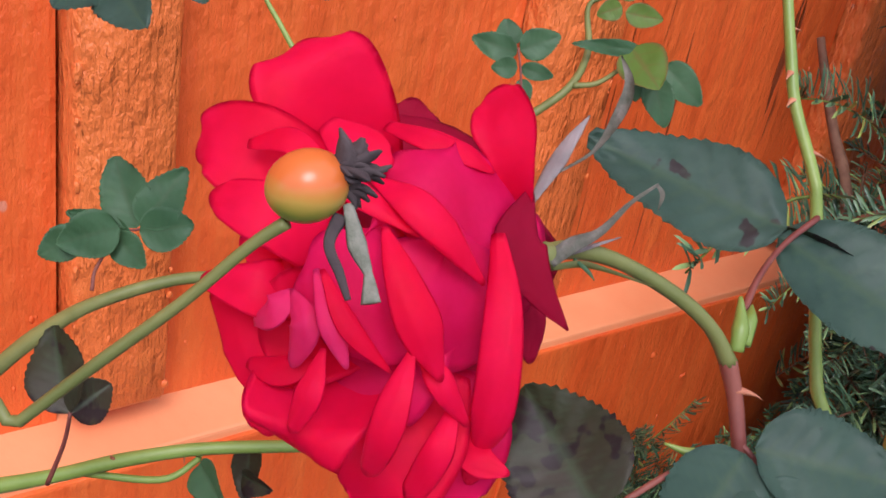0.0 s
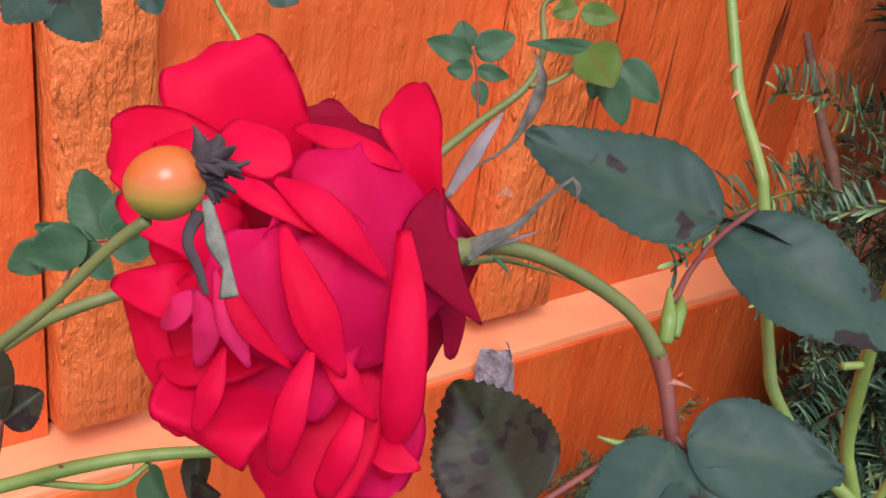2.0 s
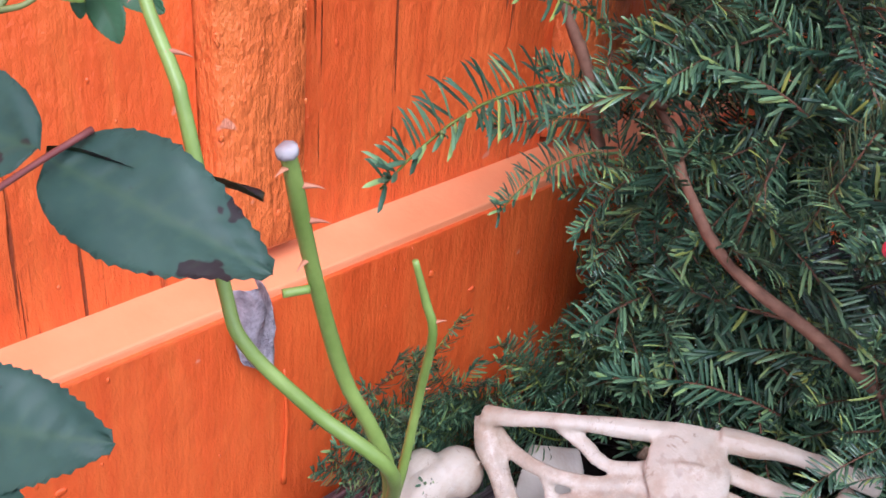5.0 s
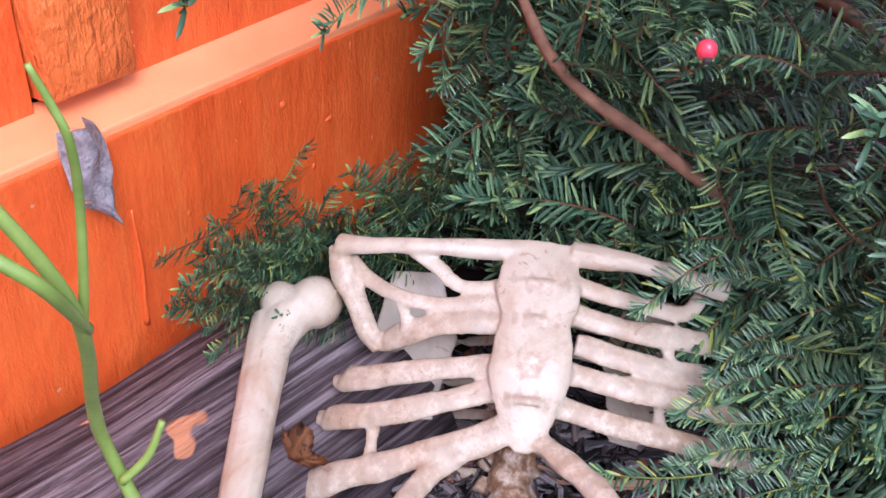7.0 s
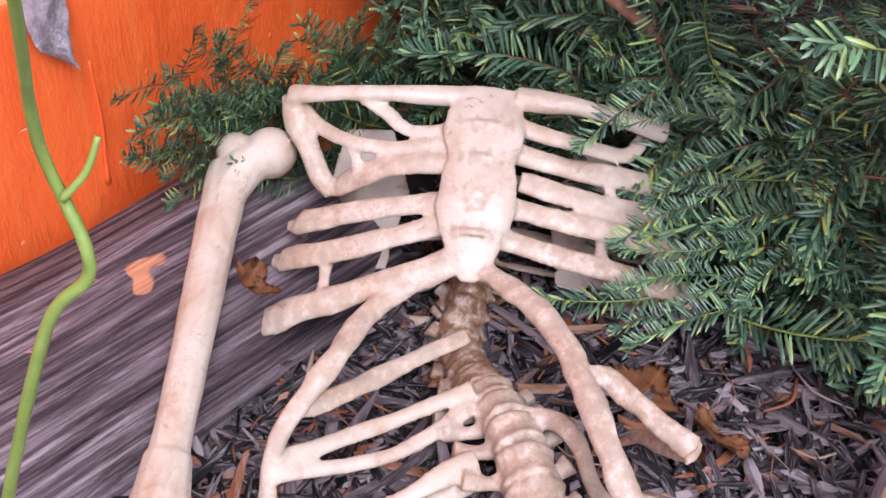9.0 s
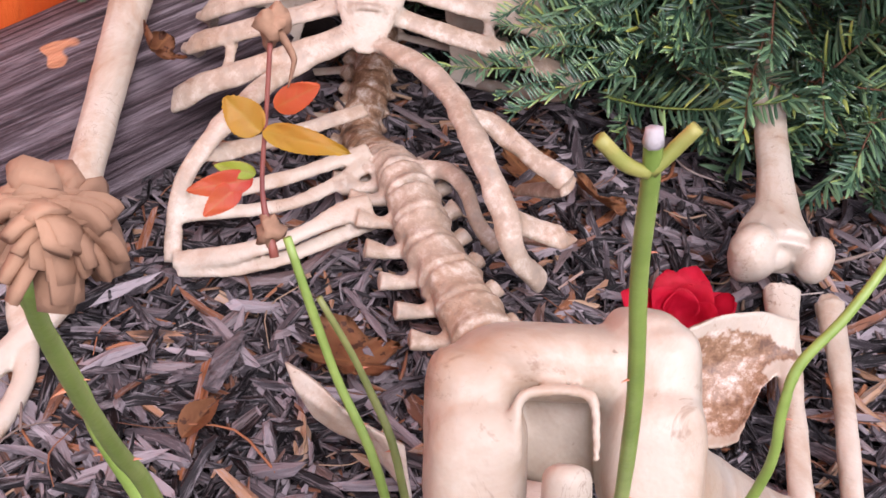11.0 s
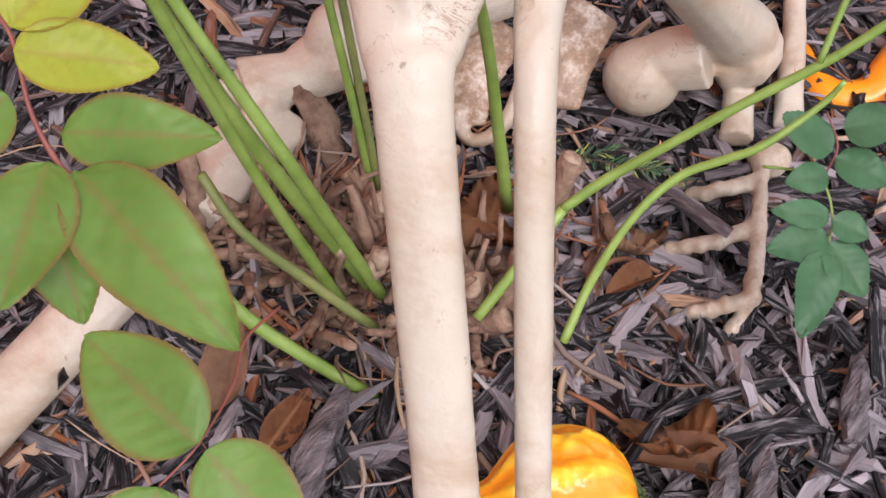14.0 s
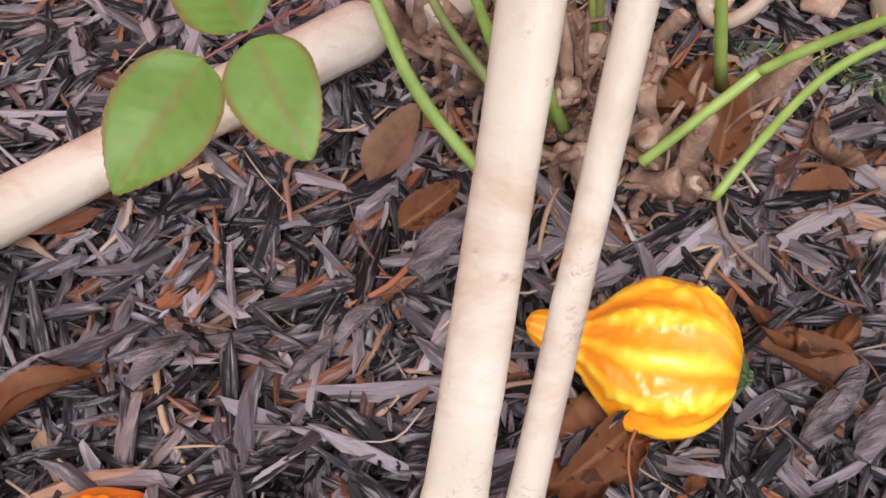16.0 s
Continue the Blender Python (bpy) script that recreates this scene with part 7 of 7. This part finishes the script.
for place, size, yaw, mt, lobes, depth, cup, seed, tilt in (
        ((0.2012, -0.8405, 0.03), 0.024, 120, M_LEAF_OAK, 3, 0.3, 0.8, 21, 30),
        ((0.1112, -0.8395, 0.03), 0.022, 200, M_LEAF_OAK, 3, 0.3, 0.3, 22, 10),
        ((0.1028, -0.6657, 0.03), 0.02, 30, M_DEAD, 4, 0.3, 0.4, 23, 8),
        ((-0.0764, -0.7226, 0.03), 0.024, 20, M_LEAF_OAK, 3, 0.25, 0.4, 25, 12),
        ((0.2468, -0.7199, 0.03), 0.02, 50, M_LEAF_OAK, 3, 0.3, 0.4, 26, 10),
        ((0.2655, -0.7684, 0.03), 0.014, 160, M_LEAF_OAK, 3, 0.3, 0.8, 27, 25),
        ((0.1025, -0.7033, 0.03), 0.016, 10, M_LEAF_OAK, 3, 0.3, 0.4, 29, 10),
        ((0.2261, -0.6984, 0.03), 0.022, 150, M_LEAF_OAK, 3, 0.3, 0.5, 31, 10),
        ((0.3677, -0.4546, 0.03), 0.04, 70, M_LEAF_OAK, 5, 0.45, 0.25, 32, 14),
        ((0.2756, -0.4191, 0.03), 0.016, 10, M_LEAF_OAK, 3, 0.3, 0.3, 33, 5),
        ((0.1743, -0.4482, 0.03), 0.016, 130, M_LEAF_OAK, 3, 0.3, 0.5, 34, 20),
        ):
    if size > 0.03:
        fallen_leaf("maple_leaf", V(place) - V((0, 0, 0.010)), size, yaw, mt, "rust-brown lobed maple leaf lying on the mulch", lobes, depth, cup, seed, tilt)
    else:
        way = V((math.cos(radians(yaw)), math.sin(radians(yaw)), 0.15)) * size
        ob = leaflet(None, V(place) - way, V(place) + way, size * 0.95, (0.6 * math.sin(seed), 0.6 * math.cos(seed), 1), mt, fold=0.6 + cup * 0.7, droop=0.5 * math.sin(seed * 2.1), teeth=6, name="dead_leaf", seed=seed)
        tagged(ob, "curled rusty brown dead leaf lying on the mulch", "dead leaf", "fallen leaves")

# litter: thin twigs, needles and shreds of reddish bark
M_LITTER = bpy.data.materials.new("dry_litter")
M_LITTER.use_nodes = True
nt = M_LITTER.node_tree
b = nt.nodes["Principled BSDF"]
b.inputs["Roughness"].default_value = 0.8
nt.links.new(ramp(nt, random_island(nt), [(0.0, (0.10, 0.05, 0.03)), (0.35, (0.30, 0.11, 0.045)), (0.6, (0.16, 0.12, 0.10)), (0.85, (0.40, 0.27, 0.16)), (1.0, (0.34, 0.30, 0.28))]), b.inputs["Base Color"])
bump(nt, b, noise_tex(nt, 200, 3), 0.5, 0.001)
bm = bmesh.new()
r2 = random.Random(77)
for k in range(820):
    x, y = r2.uniform(-0.2, 0.75), r2.uniform(-1.05, -0.2)
    if r2.random() < 0.4:
        x, y = r2.gauss(0.205, 0.05), r2.gauss(-0.67, 0.06)
    th, ln = r2.uniform(0, 6.28), r2.uniform(0.015, 0.07)
    z = ground_z(x, y) + r2.uniform(0.020, 0.036)
    d1 = V((math.cos(th), math.sin(th), r2.uniform(-0.1, 0.12))) * ln
    bend = V((-d1.y, d1.x, 0)) * r2.uniform(-0.25, 0.25)
    p = V((x, y, z))
    rr = r2.choice((0.0005, 0.0007, 0.0010, 0.0016))
    tube(bm, [p - d1 * 0.5, p + bend, p + d1 * 0.5], (rr, rr * 1.1, rr * 0.6), 5, 3, flat=r2.uniform(0.35, 1.0), wob=0.3)
tagged(part("dry_litter", bm, M_LITTER), "dry twigs, shreds of bark and needles scattered on the mulch", "litter", kind="stuff")
for p, s in (((0.0267, -0.7566, 0.032), 0.013), ((0.0517, -0.7468, 0.032), 0.012), ((0.3167, -0.3987, 0.03), 0.022), ((0.1063, -0.7252, 0.032), 0.024), ((-0.0281, -0.7305, 0.032), 0.014), ((0.2046, -0.8625, 0.032), 0.02), ((0.2853, -0.8817, 0.03), 0.02), ((0.2164, -0.876, 0.032), 0.018)):
    bm = bmesh.new()
    tube(bm, [V(p) - V((s, s * 0.4, 0)), V(p) - V((s * 0.3, 0, -0.003)), V(p) + V((s * 0.4, s * 0.3, 0.002)), V(p) + V((s, s * 0.6, 0))], (s * 0.20, s * 0.32, s * 0.28, s * 0.16), 9, 4, flat=0.75, flat_dir=(0, 0, 1), wob=0.8)
    tagged(part("bark_chunk", bm, M_CHUNK, smooth=False), "chunk of grey weathered bark lying on the mulch", "bark", "bark chunks")
bm = bmesh.new()
blob(bm, (0.2732, -0.3871, 0.0200), (0.002, 0.002, 0.002), wob=0.4, freq=500)
tagged(part("pebble", bm, M_GREY_DRY), "tiny white pebble on the mulch", "pebble")
bm = bmesh.new()
blob(bm, (0.4960, -0.5302, 0.0160), (0.012, 0.008, 0.007), wob=0.5, freq=120)
tagged(part("pebble", bm, M_BONE), "white stone fragment on the mulch beside the spine", "pebble")
# small weed sprig between the shin bones
for k in range(4):
    p = V((0.2956, -0.6692, 0.0150)) + V((0.018 * k - 0.01, -0.014 * k, 0.004))
    add_sprig(p, (0.7 - 0.3 * k, -0.7, 0.25), (0, 0, 1), 0.35)
